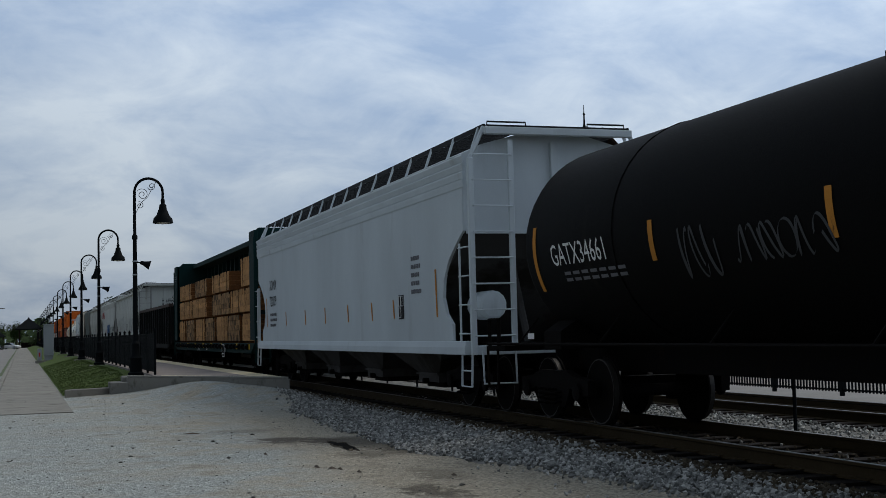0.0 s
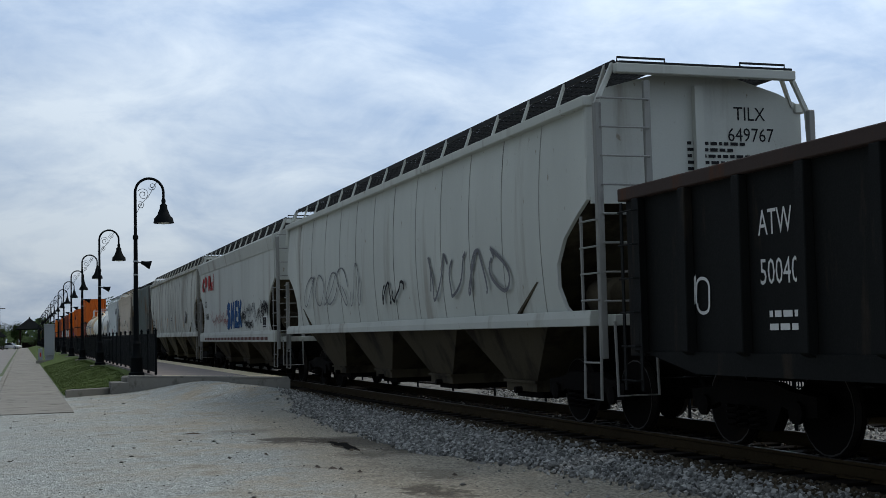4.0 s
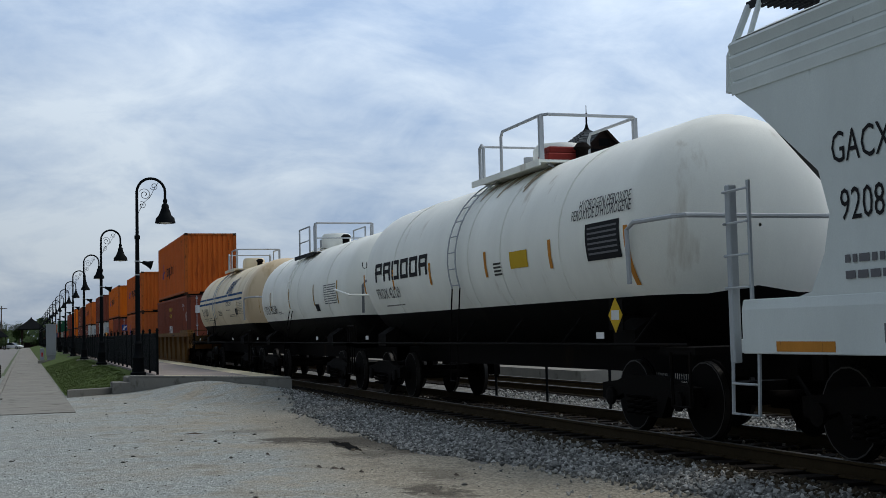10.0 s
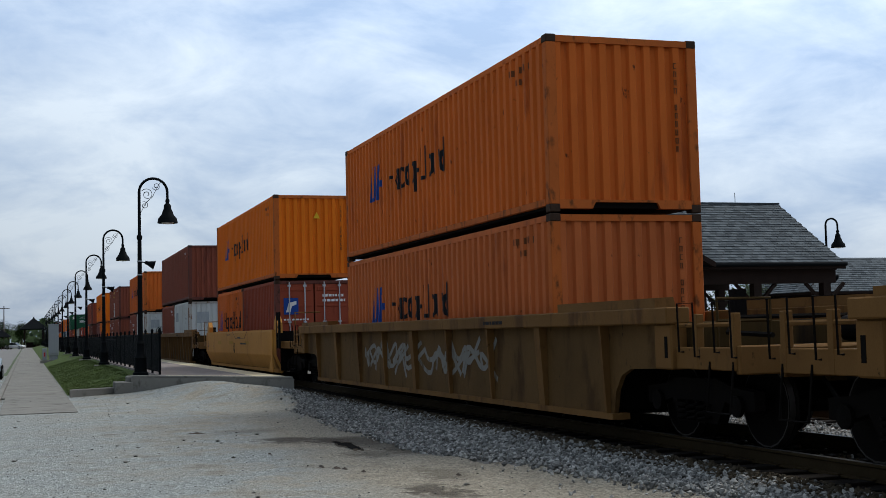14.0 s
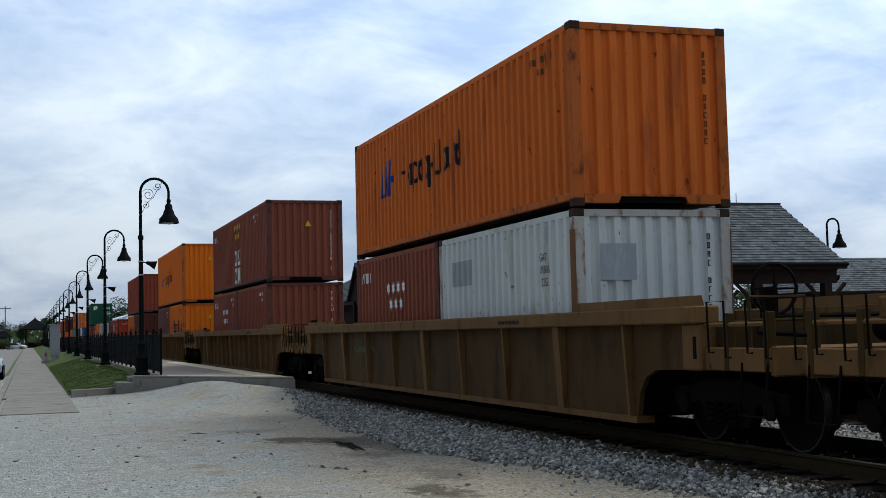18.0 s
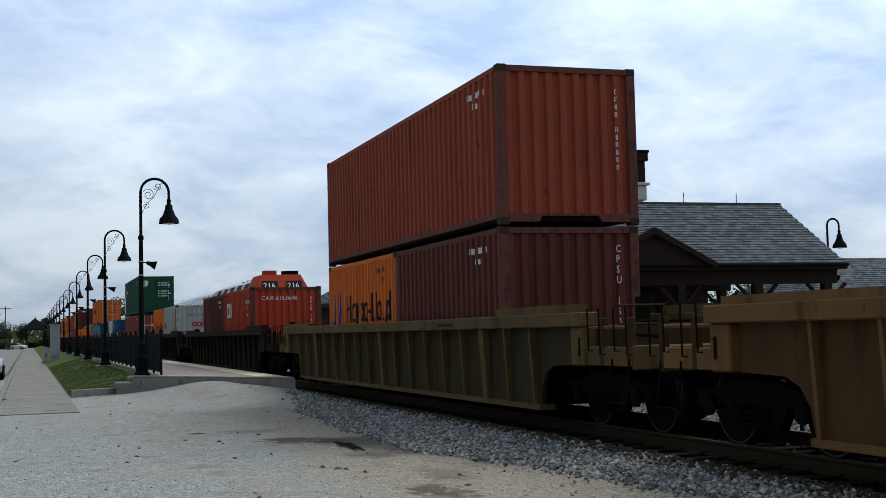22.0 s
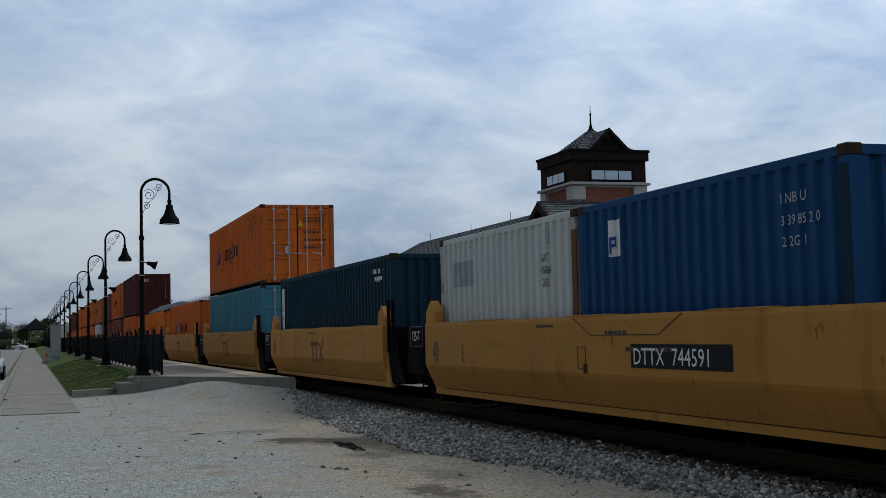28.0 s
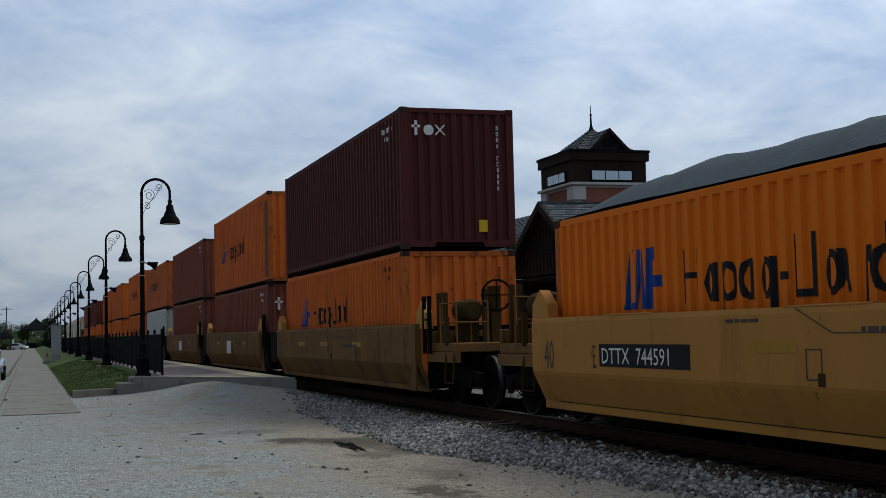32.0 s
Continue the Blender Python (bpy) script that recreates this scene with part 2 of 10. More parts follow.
def lot_material():
    """Packed limestone chips with a worn brown track through it along the rails."""
    m = bpy.data.materials.new("gravel_lot")
    m.use_nodes = True
    t = m.node_tree
    b = t.nodes["Principled BSDF"]
    b.inputs["Roughness"].default_value = 0.95
    b.inputs["Specular IOR Level"].default_value = 0.2
    tc = t.nodes.new("ShaderNodeTexCoord")
    sep = t.nodes.new("ShaderNodeSeparateXYZ")
    t.links.new(tc.outputs["Object"], sep.inputs[0])

    def tex(scale, detail, rough=0.6):
        n = t.nodes.new("ShaderNodeTexNoise")
        n.inputs["Scale"].default_value, n.inputs["Detail"].default_value, n.inputs["Roughness"].default_value = scale, detail, rough
        t.links.new(tc.outputs["Object"], n.inputs["Vector"])
        return n.outputs[0]

    def calc(op, p, q):
        n = t.nodes.new("ShaderNodeMath")
        n.operation = op
        for i, v in enumerate((p, q)):
            if isinstance(v, (int, float)):
                n.inputs[i].default_value = v
            else:
                t.links.new(v, n.inputs[i])
        return n.outputs[0]

    def ramp(v, lo, hi, a0=0.0, a1=1.0):
        r = t.nodes.new("ShaderNodeMapRange")
        for i, x in enumerate((lo, hi, a0, a1)):
            r.inputs[i + 1].default_value = x
        t.links.new(v, r.inputs[0])
        return r.outputs[0]

    def mix(f, p, q):
        x = t.nodes.new("ShaderNodeMix")
        x.data_type = "RGBA"
        t.links.new(f, x.inputs[0])
        for i, v in ((6, p), (7, q)):
            if isinstance(v, tuple):
                x.inputs[i].default_value = (*v, 1)
            else:
                t.links.new(v, x.inputs[i])
        return x.outputs[2]

    vor = t.nodes.new("ShaderNodeTexVoronoi")
    vor.inputs["Scale"].default_value = 38.0
    t.links.new(tc.outputs["Object"], vor.inputs["Vector"])
    chips = t.nodes.new("ShaderNodeSeparateColor")
    t.links.new(vor.outputs["Color"], chips.inputs[0])
    wide, mid = tex(0.45, 6), tex(5.0, 6)
    stone = mix(chips.outputs[0], (0.115, 0.125, 0.12), (0.455, 0.482, 0.455))
    stone = mix(ramp(mid, 0.40, 0.64, 0.0, 0.55), stone, (0.225, 0.238, 0.228))
    earth = mix(chips.outputs[1], (0.165, 0.147, 0.113), (0.43, 0.39, 0.31))
    earth = mix(ramp(mid, 0.4, 0.7, 0.0, 0.6), earth, (0.27, 0.235, 0.18))
    side = calc("SUBTRACT", calc("ADD", sep.outputs[0], calc("MULTIPLY", wide, 2.6)), calc("MULTIPLY", sep.outputs[1], 0.05))
    near_y = ramp(sep.outputs[1], 25.0, 34.0, 1.0, 0.0)
    patches = tex(1.6, 7, 0.65)
    worn = calc("MULTIPLY", ramp(side, -5.0, -3.8), near_y)
    haze = calc("MULTIPLY", ramp(calc("ADD", calc("MULTIPLY", wide, 0.5), calc("MULTIPLY", patches, 0.5)), 0.45, 0.58), ramp(sep.outputs[0], -8.2, -4.8, 0.2, 0.95))
    damp = None
    for cx, cy, rx, ry, k in ((-4.25, 20.6, 0.5, 0.55, 0.85), (-3.75, 20.1, 0.35, 0.5, 0.9), (-3.35, 19.6, 0.55, 1.0, 0.75), (-3.0, 18.2, 0.55, 1.1, 0.7), (-3.75, 17.6, 0.35, 0.5, 0.5), (-4.2, 13.0, 0.3, 0.7, 0.75), (-3.6, 14.6, 0.3, 0.8, 0.4), (-4.6, 22.8, 0.6, 0.6, 0.35)):
        dx = calc("DIVIDE", calc("ADD", calc("SUBTRACT", sep.outputs[0], cx), calc("MULTIPLY", calc("SUBTRACT", mid, 0.5), 1.3)), rx)
        dy = calc("DIVIDE", calc("ADD", calc("SUBTRACT", sep.outputs[1], cy), calc("MULTIPLY", calc("SUBTRACT", wide, 0.5), 2.0)), ry)
        one = calc("MULTIPLY", ramp(calc("ADD", calc("MULTIPLY", dx, dx), calc("MULTIPLY", dy, dy)), 1.5, 0.3), k)
        damp = one if damp is None else calc("MAXIMUM", damp, one)
    dry = mix(calc("MAXIMUM", worn, haze), stone, earth)
    dry = mix(calc("MULTIPLY", ramp(patches, 0.56, 0.7), 0.55), dry, (0.12, 0.108, 0.088))
    t.links.new(mix(damp, dry, (0.05, 0.04, 0.03)), b.inputs["Base Color"])
    bp = t.nodes.new("ShaderNodeBump")
    bp.inputs["Strength"].default_value, bp.inputs["Distance"].default_value = 0.8, 0.02
    t.links.new(calc("ADD", vor.outputs["Distance"], calc("MULTIPLY", mid, 0.8)), bp.inputs["Height"])
    t.links.new(bp.outputs[0], b.inputs["Normal"])
    return m


LOT = lot_material()
BALLAST = material("ballast_stone", (0.18, 0.176, 0.162), 0.95, 0, 0.5, 3.0, 26.0, 0.06, spec=0.1)
# bed between the rails: the train's shade is put into this near-black
SHADED_BED = material("dark_trackbed", (0.014, 0.011, 0.009), 0.95, 0, 0.3, 1.2, 22.0, 0.04, spec=0.1)
CONCRETE = material("worn_concrete", (0.215, 0.205, 0.18), 0.92, 0, 0.16, 0.8, 60.0, 0.004, (0.10, 0.095, 0.08), 0.36, spec=0.15)
PAVING = material("platform_pavers", (0.25, 0.215, 0.195), 0.9, 0, 0.12, 1.2, 30.0, 0.004, (0.19, 0.155, 0.14), 0.2, spec=0.15)
TACTILE = material("cream_edge_strip", (0.66, 0.56, 0.36), 0.8, 0, 0.12, 1.0, 40.0, 0.004)
ASPHALT = material("asphalt", (0.19, 0.18, 0.165), 0.9, 0, 0.15, 0.6, 60.0, 0.006)
GRASS = material("mown_grass", (0.076, 0.108, 0.034), 0.95, 0, 0.3, 0.5, 30.0, 0.02, (0.085, 0.095, 0.04), 0.36, spec=0.05)
FIELD = material("rough_grass", (0.07, 0.095, 0.035), 0.95, 0, 0.3, 0.05, 3.0, 0.0)
RAIL = material("rusty_rail", (0.04, 0.027, 0.012), 0.85, 0.0, 0.2, 2.0, 40.0, 0.003, spec=0.1)
TREAD = material("worn_wheel_tread", (0.02, 0.017, 0.014), 0.6, 0.0, 0.2, 3.0, 30.0)
RAIL_TOP = material("worn_rail_head", (0.13, 0.12, 0.11), 0.5, 0.7, 0.1, 2.0, 40.0)
TIE = material("creosoted_timber", (0.014, 0.011, 0.009), 0.9, 0, 0.3, 2.0, 25.0, 0.01, spec=0.1)
IRON = paint("black_cast_iron", (0.005, 0.0065, 0.0075), (0.008, 0.010, 0.011), 0.05, 0.75, spec=0.05)
SLATE = material("slate_roof", (0.055, 0.066, 0.074), 0.75, 0, 0.28, 1.1, 14.0, 0.01, (0.035, 0.042, 0.048), 0.3, spec=0.2)
SIDING = material("dark_brown_siding", (0.020, 0.012, 0.009), 0.85, 0, 0.2, 1.5, 30.0, 0.004, spec=0.12)
BRICK = material("red_brick", (0.24, 0.085, 0.055), 0.9, 0, 0.2, 2.5, 20.0, 0.006)
LIMESTONE = material("pale_limestone", (0.42, 0.415, 0.39), 0.85, 0, 0.1, 1.2, 30.0, 0.004)
GREYBOX = paint("cabinet_grey_paint", (0.30, 0.32, 0.33), None)
LEAF = material("tree_leaves", (0.032, 0.055, 0.016), 0.8, 0, 0.45, 0.8, 8.0, spec=0.15)
BARK = material("bark", (0.08, 0.06, 0.045), 0.95, 0, 0.3, 3.0, 25.0, 0.01)
COACH = material("ribbed_stainless_steel", (0.50, 0.52, 0.54), 0.35, 0.8, 0.08, 1.5, 40.0)
LOCO_RED = paint("locomotive_red_paint", (0.38, 0.055, 0.025), GRIME, 0.06)
LOCO_BLUE = paint("locomotive_blue_paint", (0.03, 0.11, 0.32), GRIME, 0.06)
LOCO_GREY = paint("locomotive_pale_grey_paint", (0.50, 0.50, 0.50), GRIME, 0.06)
LENS = material("frosted_lamp_glass", (0.75, 0.74, 0.7), 0.4)
TARP = material("grey_tarpaulin", (0.034, 0.054, 0.066), 0.95, 0, 0.2, 1.2, 12.0, 0.02)


def glass(name, col):
    m = bpy.data.materials.new(name)
    m.use_nodes = True
    b = m.node_tree.nodes["Principled BSDF"]
    b.inputs["Base Color"].default_value = (*col, 1)
    b.inputs["Roughness"].default_value, b.inputs["IOR"].default_value = 0.06, 1.5
    b.inputs["Specular IOR Level"].default_value = 0.8
    return m


GLASS = glass("dark_window_glass", (0.02, 0.025, 0.03))
GLASS_SKY = glass("pale_reflecting_glass", (0.35, 0.42, 0.46))
GLASS_SKY.node_tree.nodes["Principled BSDF"].inputs["Metallic"].default_value = 0.7


# ---- mesh tools ----
class Geo:
    """Collects corners and faces of one mesh."""

    def __init__(self):
        self.v, self.f, self.k = [], [], []

    def add(self, vs, fs, k=0):
        n = len(self.v)
        self.v += [tuple(p) for p in vs]
        self.f += [tuple(i + n for i in q) for q in fs]
        self.k += [k] * len(fs)
        return self

    def box(self, x0, x1, y0, y1, z0, z1, k=0):
        return self.add([(x, y, z) for z in (z0, z1) for y in (y0, y1) for x in (x0, x1)],
                        [(0, 2, 3, 1), (4, 5, 7, 6), (0, 1, 5, 4), (2, 6, 7, 3), (0, 4, 6, 2), (1, 3, 7, 5)], k)

    def slab(self, poly, axis, a, b, k=0):
        """A closed outline drawn out along an axis from a to b. The outline lies in the two other axes, in order."""
        put = {"x": lambda p, d: (d, p[0], p[1]), "y": lambda p, d: (p[0], d, p[1]), "z": lambda p, d: (p[0], p[1], d)}[axis]
        n = len(poly)
        vs = [put(p, a) for p in poly] + [put(p, b) for p in poly]
        fs = [tuple(range(n))[::-1], tuple(range(n, 2 * n))] + [(i, (i + 1) % n, n + (i + 1) % n, n + i) for i in range(n)]
        return self.add(vs, fs, k)

    def rod(self, p, q, r, n=6, r2=None, k=0):
        p, q = Vector(p), Vector(q)
        d = (q - p).normalized()
        a = d.orthogonal().normalized()
        b = d.cross(a)
        r2 = r if r2 is None else r2
        ring = [(math.cos(2 * math.pi * i / n), math.sin(2 * math.pi * i / n)) for i in range(n)]
        vs = [p + r * (c * a + s * b) for c, s in ring] + [q + r2 * (c * a + s * b) for c, s in ring]
        fs = [(i, (i + 1) % n, n + (i + 1) % n, n + i) for i in range(n)] + [tuple(range(n))[::-1], tuple(range(n, 2 * n))]
        return self.add(vs, fs, k)

    def pipe(self, pts, r, n=6, k=0):
        """A bent tube through the points."""
        pts = [Vector(p) for p in pts]
        vs, b = [], None
        for i, p in enumerate(pts):
            d = (pts[min(i + 1, len(pts) - 1)] - pts[max(i - 1, 0)]).normalized()
            if b is None:
                b = d.orthogonal().normalized()
            b = (b - d * b.dot(d)).normalized()
            e = d.cross(b)
            vs += [p + r * (math.cos(2 * math.pi * j / n) * b + math.sin(2 * math.pi * j / n) * e) for j in range(n)]
        m = len(pts)
        fs = [(i * n + j, i * n + (j + 1) % n, (i + 1) * n + (j + 1) % n, (i + 1) * n + j) for i in range(m - 1) for j in range(n)]
        return self.add(vs, fs + [tuple(range(n))[::-1], tuple(range((m - 1) * n, m * n))], k)

    def lathe(self, prof, centre=(0, 0, 0), axis="z", n=16, k=0):
        """A profile of (radius, height) turned about an axis through centre."""
        cx, cy, cz = centre
        vs = []
        for r, h in prof:
            for i in range(n):
                a = 2 * math.pi * i / n
                c, s = r * math.cos(a), r * math.sin(a)
                vs.append({"z": (cx + c, cy + s, cz + h), "y": (cx + s, cy + h, cz + c), "x": (cx + h, cy + c, cz + s)}[axis])
        fs = [(j * n + i, j * n + (i + 1) % n, (j + 1) * n + (i + 1) % n, (j + 1) * n + i)
              for j in range(len(prof) - 1) for i in range(n)]
        fs += [tuple(range(n))[::-1], tuple(range((len(prof) - 1) * n, len(prof) * n))]
        return self.add(vs, fs, k)

    def mesh(self, name, mats, smooth=False, bevel=0.0, weld=False):
        me = bpy.data.meshes.new(name)
        me.from_pydata(self.v, [], self.f)
        for m in (mats if isinstance(mats, (list, tuple)) else [mats]):
            me.materials.append(m)
        if any(self.k):
            me.polygons.foreach_set("material_index", self.k)
        bm = bmesh.new()
        bm.from_mesh(me)
        if weld:
            bmesh.ops.remove_doubles(bm, verts=bm.verts, dist=0.0005)
        bmesh.ops.recalc_face_normals(bm, faces=bm.faces)
        if bevel:
            edges = [e for e in bm.edges if len(e.link_faces) == 2 and e.calc_face_angle(0) > 0.6]
            bmesh.ops.bevel(bm, geom=edges, offset=bevel, segments=1, affect="EDGES", clamp_overlap=True)
        if smooth:
            for f in bm.faces:
                f.smooth = True
            for e in bm.edges:
                if len(e.link_faces) == 2 and e.calc_face_angle(0) > 0.7:
                    e.smooth = False
        bm.to_mesh(me)
        bm.free()
        return me


SHARED = {}


def part(name, geo, mat, parent, label="", smooth=False, bevel=0.0, at=None, key=None, weld=False):
    """One mesh object under a thing or a part. key: alike pieces share one mesh. geo may be a function, called once for a key."""
    if key is not None:
        key = (name, key, mat.name if not isinstance(mat, (list, tuple)) else tuple(m.name for m in mat))
        if key not in SHARED:
            SHARED[key] = (geo() if callable(geo) else geo).mesh(name, mat, smooth, bevel, weld)
        me = SHARED[key]
    else:
        me = (geo() if callable(geo) else geo).mesh(name, mat, smooth, bevel, weld)
    ob = new(name, me)
    ob.parent = parent
    if at is not None:
        ob.matrix_basis = at
    if label:
        tagged(ob, label)
    return ob


def thing(name, label, category, group="", m=None, kind=""):
    ob = new(name)
    ob.empty_display_size = 0.2
    if m is not None:
        ob.matrix_basis = m
    return tagged(ob, label, category, group, kind)


def solid(name, geo, mat, label, category, m=None, group="", kind="", smooth=False, bevel=0.0):
    ob = new(name, geo.mesh(name, mat, smooth, bevel))
    if m is not None:
        ob.matrix_basis = m
    return tagged(ob, label, category, group, kind)


GLYPHS = {}


def letters(text, size, mat, parent, at, name="lettering", thick=0.0, squeeze=1.0, label=""):
    """Flat letters of the built-in font as a mesh part. Their baseline starts at the pose, along its x."""
    key = (text, size, mat.name, squeeze)
    if key not in GLYPHS:
        cu = bpy.data.curves.new("glyphs", "FONT")
        cu.body, cu.size, cu.extrude, cu.resolution_u = text, size, 0.0, 2
        tmp = new("glyphs", cu)
        dg = bpy.context.evaluated_depsgraph_get()
        me = bpy.data.meshes.new_from_object(tmp.evaluated_get(dg))
        bpy.data.objects.remove(tmp)
        bpy.data.curves.remove(cu)
        me.transform(Matrix.Diagonal((squeeze, 1, 1, 1)))
        me.materials.clear()
        me.materials.append(mat)
        GLYPHS[key] = me
    ob = new(name, GLYPHS[key])
    ob.parent = parent
    ob.matrix_basis = at
    return tagged(ob, label, kind="stuff" if len(text) > 1 else "")


def on_side(x, y, z):
    """The pose of writing on a side that faces -x: it runs towards -y."""
    return Matrix(((0, 0, -1, x), (-1, 0, 0, y), (0, 1, 0, z), (0, 0, 0, 1)))


def on_end(x, y, z):
    """The pose of writing on an end that faces -y: it runs towards +x."""
    return Matrix(((1, 0, 0, x), (0, 0, -1, y), (0, 1, 0, z), (0, 0, 0, 1)))


MOVERS = []  # things of the freight train: object, x, place along the train, z


def ride(ob, x, u, z=0.0):
    MOVERS.append((ob, x, u, z))
    ob.location = (x, u, z)
    return ob


# ---- ground and tracks ----
TRACK2 = 4.2


def rise(x, y):
    """Height of the ground sheet."""
    bed = 0.0
    for c in (0.0, TRACK2):
        d = abs(x - c)
        bed = max(bed, 0.17 if d < 1.45 else max(0.0, 0.17 - (d - 1.45) * 0.13))
    z = -0.36 + bed
    if 1.4 < x < 2.8:
        z = max(z, -0.26)
    if x < -9.3 and y > 31:
        z -= 0.12  # the road lies below the kerb
    # gravel heaped against the skewed platform end
    d = 39.35 - (x + 5.35) * 1.635 - y
    if -9 < d < 14 and x < -1.3:
        z += 0.46 * math.exp(-((max(0, d - 0.4)) / 3.4) ** 2) * math.exp(-((x + 3.35) / 1.55) ** 2) * min(1.0, (-1.3 - x) / 0.7)
    return z + 0.012 * noise.noise((x * 0.7, y * 0.5, 0)) * (1 if x < -1.5 else 0)


def lines(*spans):
    out = []
    for a, b, step in spans:
        n = max(1, round((b - a) / step))
        out += [a + (b - a) * i / n for i in range(n)]
    return out + [spans[-1][1]]


def ballast_edge(y):
    """Where the ballast shoulder gives way to the lot: widest beside the hole, narrow at the heap."""
    return np.interp(y, (9.0, 14.0, 17.0, 21.0, 27.0, 34.0, 38.0), (-2.2, -2.32, -2.95, -2.98, -2.7, -1.7, -1.45))


def ground():
    xs = lines((-900, -60, 120), (-60, -12, 8), (-12, -7.2, 0.8), (-7.2, -1.2, 0.2), (-1.2, 1.2, 0.8), (1.2, 8, 0.34), (8, 60, 8), (60, 900, 120))
    ys = lines((-700, -40, 60), (-40, 4, 4), (4, 34, 0.6), (34, 42, 0.3), (42, 100, 3), (100, 400, 25), (400, 1500, 120))
    g = Geo()
    nx = len(xs)
    vs = [(x, y, rise(x, y)) for y in ys for x in xs]
    fs, ks = [], []
    for j in range(len(ys) - 1):
        for i in range(nx - 1):
            x, y = (xs[i] + xs[i + 1]) / 2, (ys[j] + ys[j + 1]) / 2
            wob = 0.2 + 0.12 * noise.noise((x * 0.6, y * 0.35, 4.0))
            if ballast_edge(y) - 0.15 + wob < x < 6.1:
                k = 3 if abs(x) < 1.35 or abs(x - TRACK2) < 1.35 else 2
            elif 6.1 <= x < 60 and -60 < y < 160:
                k = 4
            elif x < -9.3 and x > -60 and y < 160:
                k = 4 if y > 33 else 0
            elif y > 70 or abs(x) > 60:
                k = 5
            else:
                k = 0
            fs.append((j * nx + i, j * nx + i + 1, (j + 1) * nx + i + 1, (j + 1) * nx + i))
            ks.append(k)
    g.v, g.f, g.k = vs, fs, ks
    ob = solid("ground", g, [LOT, DIRT, BALLAST, SHADED_BED, ASPHALT, FIELD], "pale crushed gravel lot beside grey railway ballast", "ground", kind="structure", smooth=True)
    return ob


ground()


def stones():
    """Loose ballast along the shoulder and between the tracks."""
    rng = np.random.default_rng(5)
    ico_v = np.array([(0, 0, 1), (.9, 0, .35), (.28, .85, .4), (-.72, .53, .45), (-.72, -.53, .4), (.28, -.85, .35), (.1, .1, -.7)])
    ico_f = np.array([(0, 1, 2), (0, 2, 3), (0, 3, 4), (0, 4, 5), (0, 5, 1), (6, 2, 1), (6, 3, 2), (6, 4, 3), (6, 5, 4), (6, 1, 5)])
    spots = []
    for x0, x1, y0, y1, count in ((-3.2, -1.28, 9.0, 22.0, 27500), (-3.1, -1.28, 22.0, 40.0, 18500), (-0.62, 0.62, 9, 30, 1500), (1.2, 3.0, 11.0, 30.0, 5200), (5.4, 6.6, 12.0, 30.0, 2600)):
        spots.append(np.column_stack((rng.uniform(x0, x1, count), rng.uniform(y0, y1, count))))
    pts = np.vstack(spots)
    edge = ballast_edge(pts[:, 1]) + 0.08 * np.sin(pts[:, 1] * 1.3) + 0.05 * np.sin(pts[:, 1] * 3.1)
    keep = (pts[:, 0] > edge + rng.normal(0, 0.1, len(pts))) | (rng.random(len(pts)) < 0.004)
    pts = pts[keep]
    n = len(pts)
    size = rng.uniform(0.018, 0.044, n)
    base = np.array([rise(x, y) for x, y in pts]) + rng.uniform(-0.005, 0.035, n)
    ang = rng.uniform(0, 2 * np.pi, (n, 3))
    cx, sx, cz, sz = np.cos(ang[:, 0]), np.sin(ang[:, 0]), np.cos(ang[:, 1]), np.sin(ang[:, 1])
    v = ico_v[None] * (size[:, None, None] * rng.uniform(0.78, 1.22, (n, 7, 1))) * rng.uniform(0.7, 1.2, (n, 1, 3))
    y2 = v[..., 1] * cx[:, None] - v[..., 2] * sx[:, None]
    z2 = v[..., 1] * sx[:, None] + v[..., 2] * cx[:, None]
    x3 = v[..., 0] * cz[:, None] - y2 * sz[:, None]
    y3 = v[..., 0] * sz[:, None] + y2 * cz[:, None]
    allv = np.stack((x3 + pts[:, :1], y3 + pts[:, 1:], z2 + base[:, None]), -1).reshape(-1, 3)
    allf = (ico_f[None] + 7 * np.arange(n)[:, None, None]).reshape(-1, 3)
    me = bpy.data.meshes.new("ballast_stones")
    me.from_pydata(allv.tolist(), [], allf.tolist())
    m = bpy.data.materials.new("broken_ballast")
    m.use_nodes = True
    t = m.node_tree
    b = t.nodes["Principled BSDF"]
    b.inputs["Roughness"].default_value = 0.85
    geo, ramp = t.nodes.new("ShaderNodeNewGeometry"), t.nodes.new("ShaderNodeValToRGB")
    ramp.color_ramp.elements[0].color, ramp.color_ramp.elements[1].color = (0.085, 0.085, 0.079, 1), (0.47, 0.46, 0.425, 1)
    ramp.color_ramp.elements.new(0.6).color = (0.24, 0.238, 0.222, 1)
    t.links.new(geo.outputs["Random Per Island"], ramp.inputs[0])
    t.links.new(ramp.outputs[0], b.inputs["Base Color"])
    me.materials.append(m)
    # stones by the rails: grease and under-train shade in one dark colour
    me.materials.append(material("shaded_greasy_ballast", (0.066, 0.052, 0.034), 0.9, 0, 0.45, 4.0, 26.0, 0.01, spec=0.15))
    dark_soiled = (pts[:, 0] < 1.0) & (rng.random(n) < np.clip((pts[:, 0] + 1.8) / 0.45, 0, 0.9))
    me.polygons.foreach_set("material_index", np.repeat(dark_soiled.astype(np.int32), 10))
    tagged(new("ballast_stones", me), "loose grey broken ballast stones along the track", "gravel", kind="stuff")
    # pebbles and clods strewn over the lot
    g = Geo()
    rng2 = random.Random(8)
